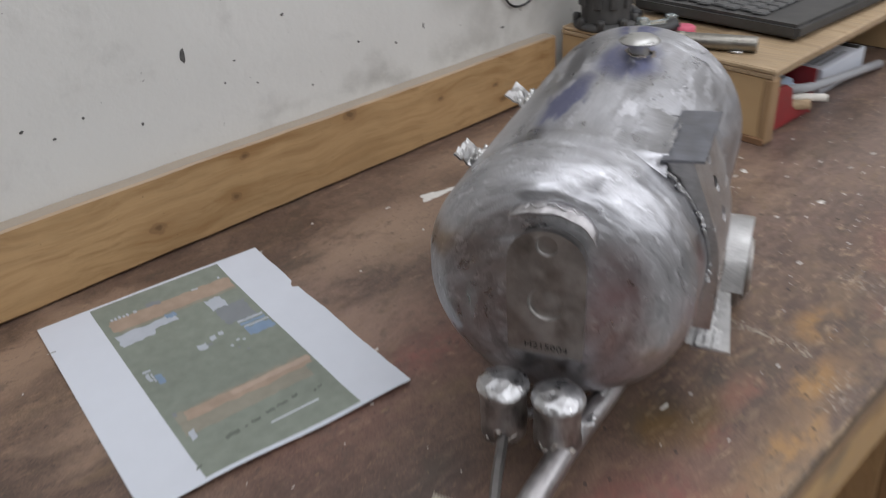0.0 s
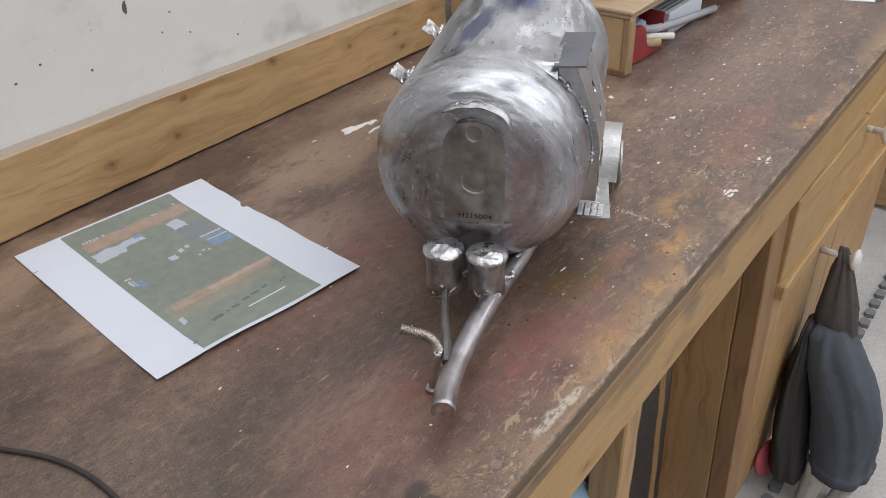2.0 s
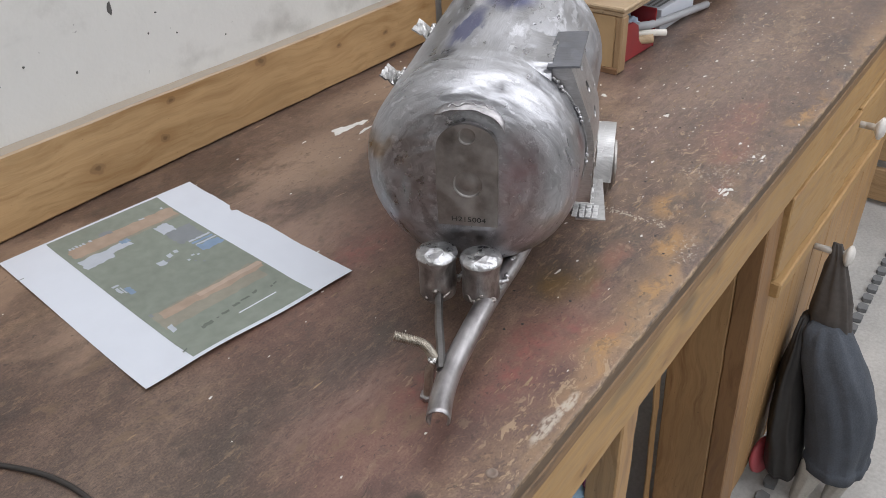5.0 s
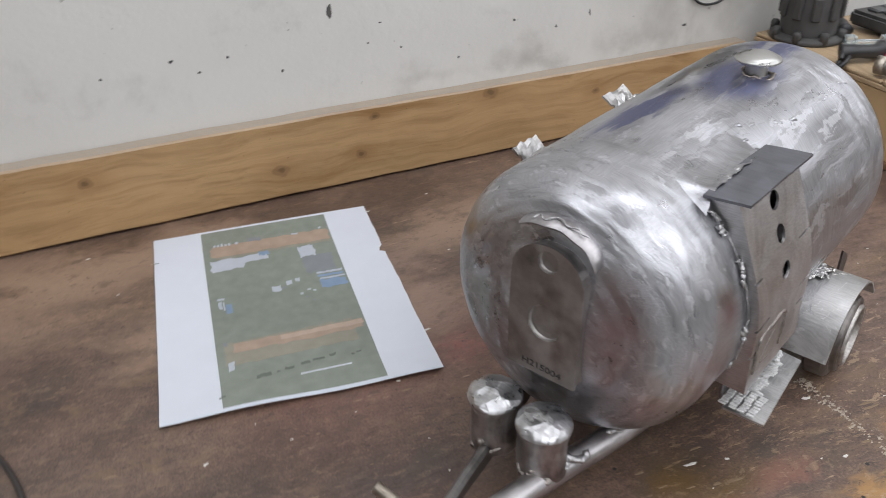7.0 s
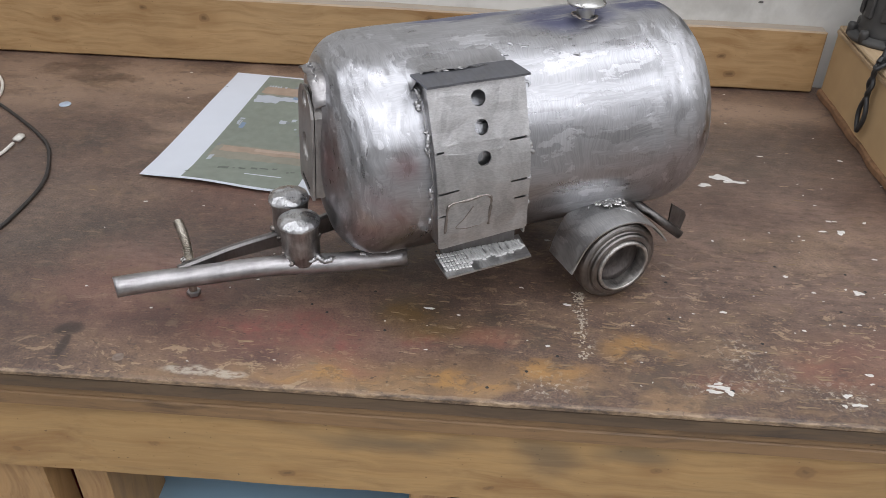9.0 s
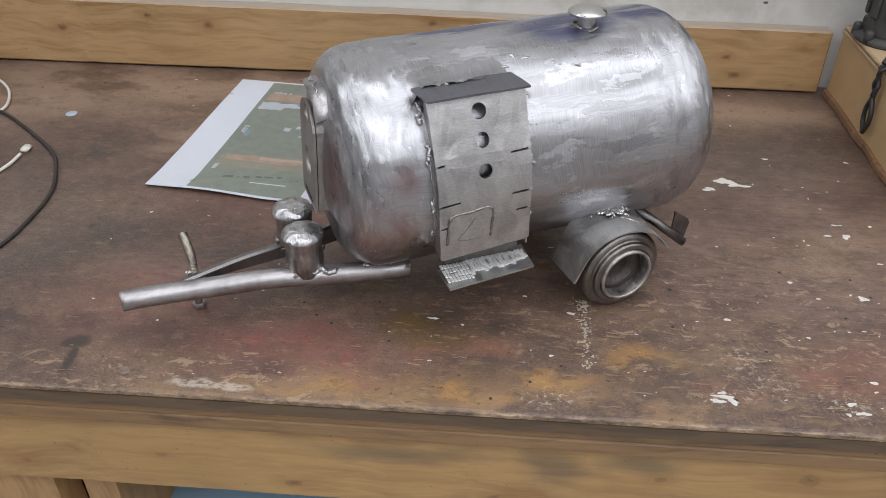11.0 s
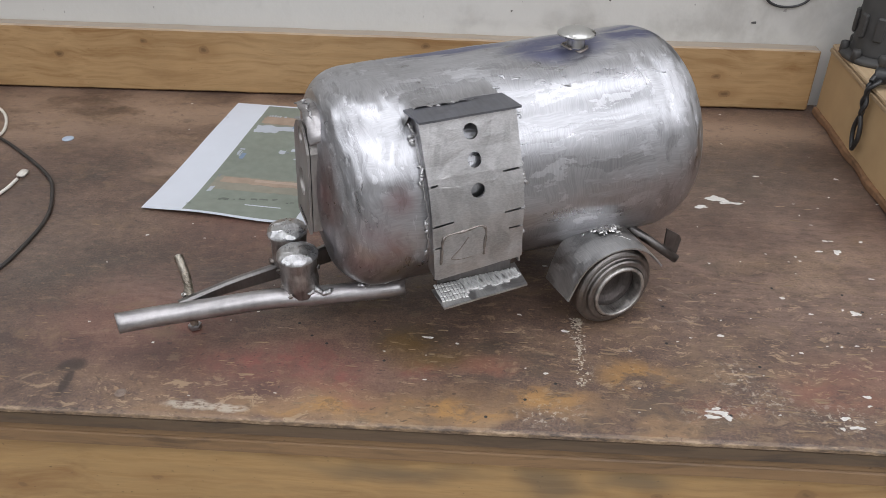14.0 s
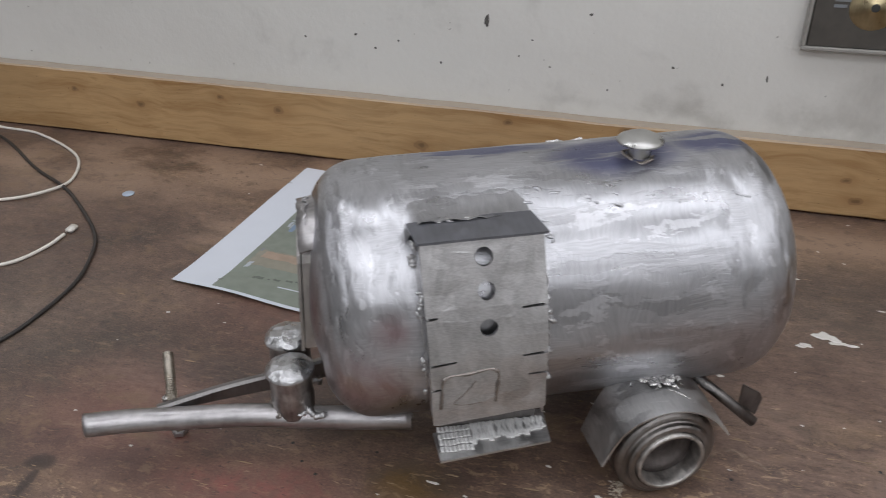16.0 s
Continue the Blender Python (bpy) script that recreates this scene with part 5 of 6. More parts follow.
def lettering(name, text, size, m, mat, parent, depth=0.0002, width=None):
    c = bpy.data.curves.new(name, "FONT")
    c.body, c.size, c.extrude, c.align_x, c.align_y = text, size, depth, "CENTER", "CENTER"
    tmp = bpy.data.objects.new(name, c)
    me = bpy.data.meshes.new_from_object(tmp)
    bpy.data.objects.remove(tmp)
    if width:
        w = max(v.co.x for v in me.vertices) - min(v.co.x for v in me.vertices)
        for v in me.vertices:
            v.co.x *= width / w
    me.materials.append(mat)
    ob = new(name, me)
    ob.parent = parent
    ob.matrix_basis = m
    return ob


face = Matrix(((0, 0, -1, plate_x(0.1015) - 0.0023), (-1, 0, 0, -0.0055), (0, 1, 0, 0.1015), (0, 0, 0, 1)))
lettering("stamped_lettering", "H215004", 0.0062, face, M_HOLE, plate, 0.00015, 0.028)

bm = bmesh.new()
rows = []
for i in range(21):
    a = math.pi * (0.06 + 0.88 * i / 20)
    y, h = -0.0056 + 0.0275 * math.cos(a), 0.1835 + 0.0105 * math.sin(a) - 0.0085 * max(0.0, (i - 11) / 9) ** 1.5
    out = -0.1690 + 0.0006 * math.sin(i * 1.3) + (0.006 * (3 - i) / 3 if i < 3 else 0.0)
    rows.append([bm.verts.new((x, y * k, h + dz)) for x, k, dz in ((-0.153, 1, 0.003), (out, 1.03, 0.0), (out, 1.03, 0.0011), (-0.153, 1, 0.0045))])
for a, b in zip(rows, rows[1:]):
    for p in range(4):
        bm.faces.new((a[p], a[(p + 1) % 4], b[(p + 1) % 4], b[p]))
bm.faces.new(rows[0])
bm.faces.new(rows[-1])
part("visor", bm, M_TUBE, trailer, "small curved visor over the front plate", True)
pts = [(-0.163 + random.Random(i).uniform(-0.003, 0.002), -0.0066 + 0.0230 * math.cos(math.pi * (0.18 + 0.64 * i / 13)), 0.1875 + 0.0100 * math.sin(math.pi * (0.18 + 0.64 * i / 13))) for i in range(14)]
part("weld_bead", bead(pts, 0.0009, 31), M_WELD_GREY, trailer, "", True)

# ---- welded fins on the wall side ----
for cx, ang, seed, s in ((-0.071, 56, 1, 1.0), (0.039, 54, 2, 1.1)):
    bm = bmesh.new()
    base = on_tank(cx, ang, 0.002)
    n = 7
    grid = [[bm.verts.new(base + Vector(((i / 6 - 0.5) * 0.026 * s, (j / 6 - 0.15) * 0.015 * s, -0.004 + 0.010 * (j / 6) + 0.0035 * noise.noise(Vector((i * 0.8, j * 0.8, seed)))))) for j in range(n)] for i in range(n)]
    for i in range(n - 1):
        for j in range(n - 1):
            bm.faces.new((grid[i][j], grid[i + 1][j], grid[i + 1][j + 1], grid[i][j + 1]))
    fin = part("side_fin", bm, M_FENDER, trailer, "crumpled bright sheet fin")
    sol = fin.modifiers.new("thickness", "SOLIDIFY")
    sol.thickness = 0.0014
    part("weld_bead", bead([on_tank(cx - 0.011 * s + 0.0032 * s * i, ang - 2, 0.001) for i in range(8)], 0.0026, 40 + seed), M_WELD, trailer, "", True)

# ---- drawbar ----
def half_pipe(pts, w, h, thick):
    """An inverted channel along points."""
    bm = bmesh.new()
    rings = []
    for i, p in enumerate(pts):
        d = (pts[min(i + 1, len(pts) - 1)] - pts[max(i - 1, 0)]).normalized()
        s = d.cross(Vector((0, 0, 1))).normalized()
        ring = []
        for k, f in [(k, 1.0) for k in range(13)] + [(k, 0.0) for k in reversed(range(13))]:
            a = math.radians(-42 + 264 * k / 12)
            ww, hh = (w, h) if f else (w - thick, h - thick)
            ring.append(bm.verts.new(p + s * ww * math.cos(a) + Vector((0, 0, hh * math.sin(a)))))
        rings.append(ring)
    n = len(rings[0])
    for a, b in zip(rings, rings[1:]):
        for k in range(n):
            bm.faces.new((a[k], a[(k + 1) % n], b[(k + 1) % n], b[k]))
    bm.faces.new(rings[0])
    bm.faces.new(rings[-1])
    return bm


bar = smooth_line([(-0.3352, -0.0152, 0.0388), (-0.3094, -0.0120, 0.0358), (-0.2806, -0.0115, 0.0336), (-0.2473, -0.0159, 0.0346), (-0.2152, -0.0207, 0.0358), (-0.183, -0.0250, 0.0336), (-0.1615, -0.0293, 0.0334), (-0.1401, -0.0345, 0.0345), (-0.102, -0.0415, 0.0352)], 6)
part("drawbar", half_pipe(bar, 0.0088, 0.0086, 0.0013), M_TUBE, trailer, "curved grey steel drawbar, open below", True)
bar2 = smooth_line([(-0.286, -0.006, 0.0375), (-0.262, 0.000, 0.0378), (-0.235, 0.0075, 0.0370), (-0.190, 0.0180, 0.0355), (-0.150, 0.030, 0.0345), (-0.110, 0.041, 0.0340)], 6)
bm = bmesh.new()
rows = []
for i, p in enumerate(bar2):
    t = i / (len(bar2) - 1)
    d = (bar2[min(i + 1, len(bar2) - 1)] - bar2[max(i - 1, 0)]).normalized()
    sd = d.cross(Vector((0, 0, 1))).normalized() * 0.0034
    top, low = p.z + 0.0045 + 0.0085 * t, p.z - 0.0010 - 0.0075 * t
    rows.append([bm.verts.new(Vector((p.x, p.y, z)) + sd * k) for z, k in ((low, -0.8), (low, 0.8), (top - 0.002, 1), (top, 0.5), (top, -0.5), (top - 0.002, -1))])
for a, b in zip(rows, rows[1:]):
    for k in range(6):
        bm.faces.new((a[k], a[(k + 1) % 6], b[(k + 1) % 6], b[k]))
bm.faces.new(rows[0])
bm.faces.new(rows[-1])
part("drawbar_strut", bm, M_STRUT, trailer, "dark flat strut branching off the drawbar")
part("weld_bead", bead(between((-0.146, -0.0345, 0.0405), (-0.108, -0.0425, 0.0395), 11), 0.0034, 51), M_WELD_GREY, trailer, "", True)
part("weld_bead", bead(between((-0.135, 0.034, 0.0400), (-0.110, 0.041, 0.0400), 6), 0.0026, 52), M_WELD_DARK, trailer, "", True)

# gas bottles
for (x, y, top), seed in (((-0.1865, -0.0175, 0.0785), 1), ((-0.1875, 0.0193, 0.0805), 2)):
    foot = 0.0345
    h = top - foot
    prof = [(0, 0), (0.0133, 0.0), (0.0154, 0.002), (0.0158, h * 0.3), (0.0151, h * 0.55), (0.0156, h * 0.72), (0.0168, h * 0.80), (0.0173, h * 0.86), (0.0166, h * 0.90), (0.0115, h * 0.965), (0.005, h * 0.995), (0, h)]
    bm = lathe(prof, 40, None, Matrix.Translation((x, y, foot)))
    for v in bm.verts:
        q = v.co - Vector((x, y, 0))
        v.co += Vector((q.x, q.y, 0)) * 0.06 * noise.noise(q * 70 + Vector((seed * 5, 0, 0)))
    bottle = part("gas_bottle", bm, M_BOTTLE, trailer, "small steel gas bottle with a bright domed top", True)
    bm = lathe([(0.0175, h * 0.855), (0.0169, h * 0.905), (0.0117, h * 0.972), (0.005, h * 1.003), (0, h * 1.008)], 40, None, Matrix.Translation((x, y, foot)))
    for v in bm.verts:
        q = v.co - Vector((x, y, 0))
        v.co += Vector((q.x, q.y, 0)) * 0.06 * noise.noise(q * 70 + Vector((seed * 5, 0, 0))) + Vector((0, 0, 0.0006 * noise.noise(q * 220)))
    part("domed_top", bm, M_BRIGHT, bottle, "bright hammered top", True)
    pts = [(x + 0.0152 * math.cos(a), y + 0.0152 * math.sin(a), 0.0395 + 0.0035 * math.sin(a * 3 + seed)) for a in [math.pi * (0.75 + 0.06 * i) for i in range(10)]] + [(x - 0.015, y - 0.002, 0.041 + 0.003 * i) for i in range(3)] + [(x + 0.010 + 0.004 * i, y - 0.0115 + 0.001 * i, 0.0405) for i in range(4)]
    part("weld_bead", bead(pts, 0.0024, 60 + seed), M_WELD_DARK, bottle, "", True)
    rnd = random.Random(80 + seed)
    pts = [(x + 0.004 + 0.0032 * i + rnd.uniform(-0.001, 0.001), y - 0.0125 - 0.0006 * i + rnd.uniform(-0.0015, 0.0015), 0.0425 + rnd.uniform(-0.002, 0.002)) for i in range(7)]
    part("weld_bead", bead(pts, 0.0033, 64 + seed), M_WELD_GREY, bottle, "", True)

# bent bolt that holds up the drawbar
rod = smooth_line([(-0.2780, 0.0082, 0.004), (-0.2780, 0.0066, 0.018), (-0.2778, 0.0052, 0.030), (-0.2764, 0.0022, 0.0399), (-0.2764, 0.0093, 0.0532), (-0.2797, 0.0306, 0.0609)], 9)
fine_rod = smooth_line(rod, 12)
stand = part("support_bolt", tube(fine_rod, lambda t: 0.0035 + (0.0003 + 0.0004 * math.sin(t * 430) if t > 0.62 else 0), 14), M_BRASS, trailer, "bent threaded bolt standing on its head", True)
part("bolt_head", lathe([(0, 0.0002), (0.0052, 0.0002), (0.0060, 0.0009), (0.0060, 0.0040), (0.0050, 0.0048), (0, 0.0048)], 6, None, Matrix.Translation((-0.278, 0.0084, 0))), M_TUBE, stand, "hexagonal bolt head")
part("weld_bead", bead([(-0.2785 + 0.003 * math.cos(i), 0.0015 + 0.0025 * math.sin(i * 1.7), 0.0405 + 0.001 * (i % 3)) for i in range(7)], 0.0021, 71), M_WELD, stand, "", True)

# ---- printed sheet of paper ----
CORN = [Vector((0.1655, 0.7035)), Vector((0.3800, 0.6765)), Vector((0.3555, 0.3985)), Vector((0.1420, 0.4255))]


def sheet_at(u, v, lift=0.0):
    p = CORN[0].lerp(CORN[1], u).lerp(CORN[3].lerp(CORN[2], u), v)
    z = 0.0006 + 0.0035 * max(0, 0.10 - v) / 0.1 * (0.3 + u) * 0.5 + 0.0035 * max(0, v - 0.88) / 0.12 * (0.4 + 0.6 * math.sin(u * 5) ** 2) + 0.0016 * max(0, u - 0.86) / 0.14 * math.sin(v * 9) ** 2 + 0.0006 * (1 + math.sin(v * 7 + u * 3))
    return Vector((p.x, p.y, 0.9 + z + lift))


paper = thing("printed_sheet", (0, 0, 0), "white letter sheet with a dull green colour print", "paper")


def conform(u0, u1, v0, v1, lift, n=10, shear=0.0, thick=0.00012, notch=None, ragged=0.0):
    bm = bmesh.new()
    nu, nv = max(2, int(n * (u1 - u0) * 3)), max(2, int(n * (v1 - v0) * 4))
    if ragged:
        nu, nv = max(nu, 9), max(nv, 7)
    lay = []
    for dz in (lift, lift - thick):
        g = []
        for i in range(nu + 1):
            row = []
            for j in range(nv + 1):
                u, v = u0 + (u1 - u0) * i / nu, v0 + (v1 - v0) * j / nv
                v2 = v - shear * (u - u0)
                if notch and i == nu:
                    u -= max(0, 0.035 - 1.1 * abs(v2 - notch)) if v2 < notch + 0.012 else 0
                    u += 0.003 * noise.noise(Vector((v2 * 20, 1, 1)))
                if ragged and (i in (0, nu) or j in (0, nv)):
                    w = min(ragged, 0.28 * (u1 - u0), 0.28 * (v1 - v0))
                    u += w * noise.noise(Vector((v2 * 60, u * 9, u0 * 90)))
                    v2 += w * noise.noise(Vector((u * 60, v2 * 9, v0 * 90 + 5)))
                row.append(bm.verts.new(sheet_at(u, v2, dz)))
            g.append(row)
        lay.append(g)
    for g in lay:
        for i in range(nu):
            for j in range(nv):
                bm.faces.new((g[i][j], g[i + 1][j], g[i + 1][j + 1], g[i][j + 1]))
    a, b = lay
    for i in range(nu):
        for j in (0, nv):
            bm.faces.new((a[i][j], a[i + 1][j], b[i + 1][j], b[i][j]))
    for j in range(nv):
        for i in (0, nu):
            bm.faces.new((a[i][j], a[i][j + 1], b[i][j + 1], b[i][j]))
    return bm


def ink(name, base, amount=0.12):
    return plain(name, base, 0.5, 0, amount, 90.0, 0.0)


# green and orange inks lightened, the veil of glare put into them
M_GREEN = ink("green_print", (0.205, 0.23, 0.195), 0.18)
M_ORANGE = ink("orange_print", (0.345, 0.26, 0.20), 0.2)
M_ORANGE2 = ink("faded_orange_print", (0.25, 0.235, 0.19), 0.2)
M_PALE = ink("pale_print", (0.42, 0.45, 0.50), 0.1)
M_GREYINK = ink("grey_print", (0.20, 0.215, 0.23), 0.1)
M_BLUEINK = ink("blue_print", (0.19, 0.27, 0.385), 0.15)
M_DARKINK = ink("dark_print", (0.115, 0.13, 0.11), 0.2)
part("sheet", conform(0, 1, 0, 1, 0.0, 16, 0, 0.00015, 0.315), M_PAPER, paper)
pic = part("print", conform(0.214, 0.797, 0.013, 0.984, 0.0002, 12), M_GREEN, paper, "dull green picture with orange bands")
M_ORANGE3 = ink("bright_orange_print", (0.42, 0.32, 0.255), 0.15)
prints = [(0.25, 0.785, 0.120, 0.192, M_ORANGE, 0.02), (0.26, 0.785, 0.180, 0.207, M_ORANGE2, 0.02), (0.28, 0.785, 0.700, 0.745, M_ORANGE, 0.02), (0.46, 0.785, 0.700, 0.722, M_ORANGE3, 0.02), (0.245, 0.745, 0.690, 0.800, M_ORANGE2, 0.02)]
prints += [(0.24, 0.49, 0.215, 0.255, M_PALE, 0.02), (0.24, 0.38, 0.250, 0.285, M_PALE, 0.05), (0.455, 0.50, 0.200, 0.225, M_BLUEINK, 0.05), (0.63, 0.70, 0.205, 0.275, M_PALE, 0.0), (0.635, 0.765, 0.275, 0.385, M_GREYINK, 0.0)]
prints += [(0.675, 0.785, 0.386, 0.398, M_PALE, 0.0), (0.675, 0.785, 0.405, 0.418, M_BLUEINK, 0.0), (0.68, 0.79, 0.425, 0.434, M_PALE, 0.0), (0.68, 0.79, 0.438, 0.485, M_BLUEINK, 0.0)]
prints += [(0.475, 0.515, 0.43, 0.46, M_PALE, 0.1), (0.515, 0.535, 0.44, 0.452, M_GREYINK, 0.1), (0.54, 0.565, 0.405, 0.43, M_PALE, 0.0), (0.58, 0.60, 0.40, 0.42, M_PALE, 0.1), (0.585, 0.597, 0.49, 0.502, M_PALE, 0.0), (0.615, 0.63, 0.475, 0.485, M_PALE, 0.05), (0.640, 0.652, 0.485, 0.495, M_PALE, 0.05), (0.60, 0.61, 0.515, 0.523, M_GREYINK, 0.0), (0.625, 0.635, 0.54, 0.55, M_GREYINK, 0.0)]
prints += [(0.245, 0.275, 0.445, 0.456, M_PALE, 0.0), (0.248, 0.262, 0.465, 0.505, M_PALE, 0.0), (0.266, 0.272, 0.468, 0.515, M_PALE, 0.0), (0.275, 0.30, 0.485, 0.535, M_BLUEINK, 0.0), (0.252, 0.275, 0.785, 0.825, M_PALE, 0.2), (0.245, 0.26, 0.68, 0.70, M_GREYINK, 0.0)]
prints += [(0.262 + 0.017 * i, 0.272 + 0.017 * i, 0.108 - 0.003 * (i % 3), 0.121, M_PALE, 0.0) for i in range(5)] + [(0.36, 0.375, 0.105, 0.12, M_PALE, 0.0), (0.42, 0.48, 0.095, 0.118, M_GREYINK, 0.0), (0.62, 0.65, 0.108, 0.117, M_PALE, 0.0), (0.75, 0.762, 0.09, 0.102, M_PALE, 0.0)]
prints += [(0.345, 0.40, 0.864, 0.880, M_DARKINK, 0.1), (0.42, 0.432, 0.862, 0.868, M_DARKINK, 0.0), (0.45, 0.485, 0.855, 0.866, M_DARKINK, 0.0), (0.51, 0.545, 0.845, 0.857, M_DARKINK, 0.0), (0.555, 0.60, 0.842, 0.850, M_DARKINK, 0.0), (0.62, 0.645, 0.835, 0.847, M_DARKINK, 0.2), (0.70, 0.712, 0.850, 0.858, M_DARKINK, 0.2), (0.72, 0.74, 0.846, 0.853, M_DARKINK, 0.2)]
for u0, u1, v0, v1, mat, sh in prints:
    lift = {"orange_print": 0.00036, "faded_orange_print": 0.00030, "bright_orange_print": 0.00040}.get(mat.name, 0.00044)
    part("print_patch", conform(u0, u1, v0, v1, lift, 12, sh, 0.00006, None, 0.012), mat, pic)
part("print_line", conform(0.50, 0.69, 0.895, 0.901, 0.00044, 12, 0.02, 0.00006), M_PAPER, pic, "white line in the print")
part("ink_mark", conform(0.205, 0.228, 0.935, 0.942, 0.0004, 12, 0.3, 0.00006), M_DARKINK, paper)
part("ink_mark", conform(0.0, 0.022, 0.163, 0.167, 0.0004, 12, 0.0, 0.00006), M_DARKINK, paper)

# ---- cables on the bench ----
cable = thing("white_cable", (0, 0, 0), "white charging cable with a small plug, loosely coiled", "cable")
r = 0.0019
pts = [(-0.37, 0.757, 1.06), (-0.372, 0.735, 1.0), (-0.365, 0.725, 0.94), (-0.335, 0.722, 0.904), (-0.25, 0.712, 0.902), (-0.15, 0.662, 0.902), (-0.108, 0.60, 0.902), (-0.112, 0.558, 0.9045), (-0.155, 0.528, 0.902), (-0.24, 0.505, 0.902), (-0.34, 0.49, 0.902), (-0.43, 0.455, 0.902), (-0.40, 0.40, 0.902), (-0.28, 0.385, 0.902), (-0.15, 0.388, 0.902), (-0.075, 0.394, 0.902), (-0.040, 0.412, 0.902), (-0.026, 0.448, 0.902), (-0.024, 0.476, 0.9025)]
part("cord", tube(smooth_line(pts, 10), r, 10), M_CABLE_W, cable, "", True)
bm = box((-0.0045, -0.006, -0.0022), (0.0045, 0.0075, 0.0028), 0.0014, None, 2)
bmesh.ops.transform(bm, matrix=pose(-0.024, 0.488, 0.9026, 0, 0, 0), verts=bm.verts)
part("plug", bm, M_CABLE_W, cable, "white moulded plug", True)
cable = thing("black_cable", (0, 0, 0), "thin black cable lying in a loop on the bench", "cable")
pts = [(-0.46, 0.757, 1.02), (-0.45, 0.732, 0.95), (-0.40, 0.72, 0.9035), (-0.292, 0.689, 0.902), (-0.176, 0.615, 0.902), (-0.110, 0.580, 0.903), (-0.069, 0.553, 0.902), (0.005, 0.489, 0.902), (0.034, 0.443, 0.902), (0.050, 0.398, 0.902), (0.053, 0.350, 0.902), (0.047, 0.300, 0.902), (0.020, 0.255, 0.902), (-0.06, 0.21, 0.902), (-0.20, 0.19, 0.902), (-0.45, 0.2, 0.902)]
part("cord", tube(smooth_line(pts, 10), 0.0021, 10), M_CABLE_B, cable, "", True)
bd = thing("blue_disc", (-0.016, 0.583, 0.9), "small pale blue plastic disc lying on the bench", "disc")
part("disc", lathe([(0, 0.0002), (0.0068, 0.0002), (0.0072, 0.0009), (0.0066, 0.0015), (0, 0.0014)], 28, None), plain("grey_blue_plastic", (0.40, 0.47, 0.57), 0.45, 0, 0.06, 60.0), bd, "", True)

# ---- shelf riser at the end of the bench ----
riser = thing("shelf_riser", (0, 0, 0.9), "low shelf riser of tan fibreboard and plywood on the bench", "shelf riser")
RX0, RX1, RY0, RY1, RZ = 0.936, 1.395, 0.416, 0.736, 0.083
part("side_panel", box((RX0, RY0 + 0.012, 0.006), (RX0 + 0.016, RY1, RZ), 0.0012), M_MDF, riser, "smooth tan fibreboard side")
part("side_edge", timber((RX0 - 0.001, RY0, 0.001), (RX0 + 0.017, RY0 + 0.0115, RZ), 2, 8, 0.0008, 0.002, 3), M_AGED, riser, "brown aged end grain")
part("base_strip", timber((RX0 - 0.0045, RY0 + 0.003, 0.0005), (RX0 + 0.012, RY1 - 0.002, 0.0090), 1, 60, 0.0026, 0.001, 5), M_CORK, riser, "crumbling dark strip along the foot")
part("side_panel", box((RX1 - 0.022, RY0, 0.001), (RX1, RY1, RZ), 0.0012), M_MDF, riser)
part("top", timber((RX0 - 0.002, RY0 + 0.001, RZ), (RX1 + 0.002, RY1, RZ + 0.0055), 0, 30, 0.0004, 0.001, 8), M_PLYTOP, riser)
part("top", timber((RX0 - 0.003, RY0 - 0.001, RZ + 0.0057), (RX1 + 0.002, RY0 + 0.120, RZ + 0.0125), 0, 30, 0.0006, 0.002, 9), M_PLYTOP, riser, "second plywood layer with rounded worn edges")
part("top", timber((RX0 - 0.001, RY0 + 0.122, RZ + 0.0057), (RX1 + 0.002, RY1, RZ + 0.0105), 0, 30, 0.0005, 0.0015, 10), M_PLYTOP, riser)
RT = 0.9 + RZ + 0.0126
RB = 0.9 + RZ + 0.0107

# black drum on the riser
drum = thing("black_plastic_drum", (0.975, 0.691, RB), "dusty black plastic drum with a lugged base flange", "drum")
part("body", lathe([(0, 0.002), (0.0345, 0.002), (0.0345, 0.012), (0.0335, 0.016), (0.0345, 0.03), (0.0335, 0.034), (0.0355, 0.12), (0.0345, 0.128), (0, 0.128)], 56), M_DUSTBLACK, drum, "", True)
part("flange", lathe([(0.030, 0.0), (0.0435, 0.0), (0.0448, 0.002), (0.0440, 0.006), (0.0360, 0.0085), (0.034, 0.0085)], 56), M_DUSTBLACK, drum, "", True)
for i in range(8):
    a = 2 * math.pi * i / 8 + 0.5
    bm = lathe([(0, 0), (0.0052, 0), (0.0052, 0.012), (0.0042, 0.0145), (0, 0.015)], 16, None, Matrix.Translation((0.0405 * math.cos(a), 0.0405 * math.sin(a), 0.001)))
    part("lug", bm, M_DUSTBLACK, drum, "", True)
for i in range(10):
    a = 2 * math.pi * i / 10
    bm = box((-0.0055, -0.0025, 0.028), (0.0055, 0.0025, 0.056), 0.0018)
    bmesh.ops.transform(bm, matrix=Matrix.Rotation(a, 4, "Z") @ Matrix.Translation((0, 0.0355, 0)), verts=bm.verts)
    part("rib", bm, M_DUSTBLACK, drum)

# keyboard
kb = thing("keyboard", pose(1.205, 0.568, RT, 0, 0, -2), "dusty black keyboard lying on the riser", "keyboard")
part("body", box((-0.165, -0.13, 0.004), (0.165, 0.122, 0.022), 0.004, None, 2), M_DUSTBLACK, kb)
key = box((-0.0088, -0.0088, 0.0), (0.0088, 0.0088, 0.0048), 0.0018)
me = bpy.data.meshes.new("key")
key.to_mesh(me)
key.free()
me.materials.append(plain("worn_grey_key", (0.085, 0.085, 0.085), 0.5, 0, 0.3, 50.0))
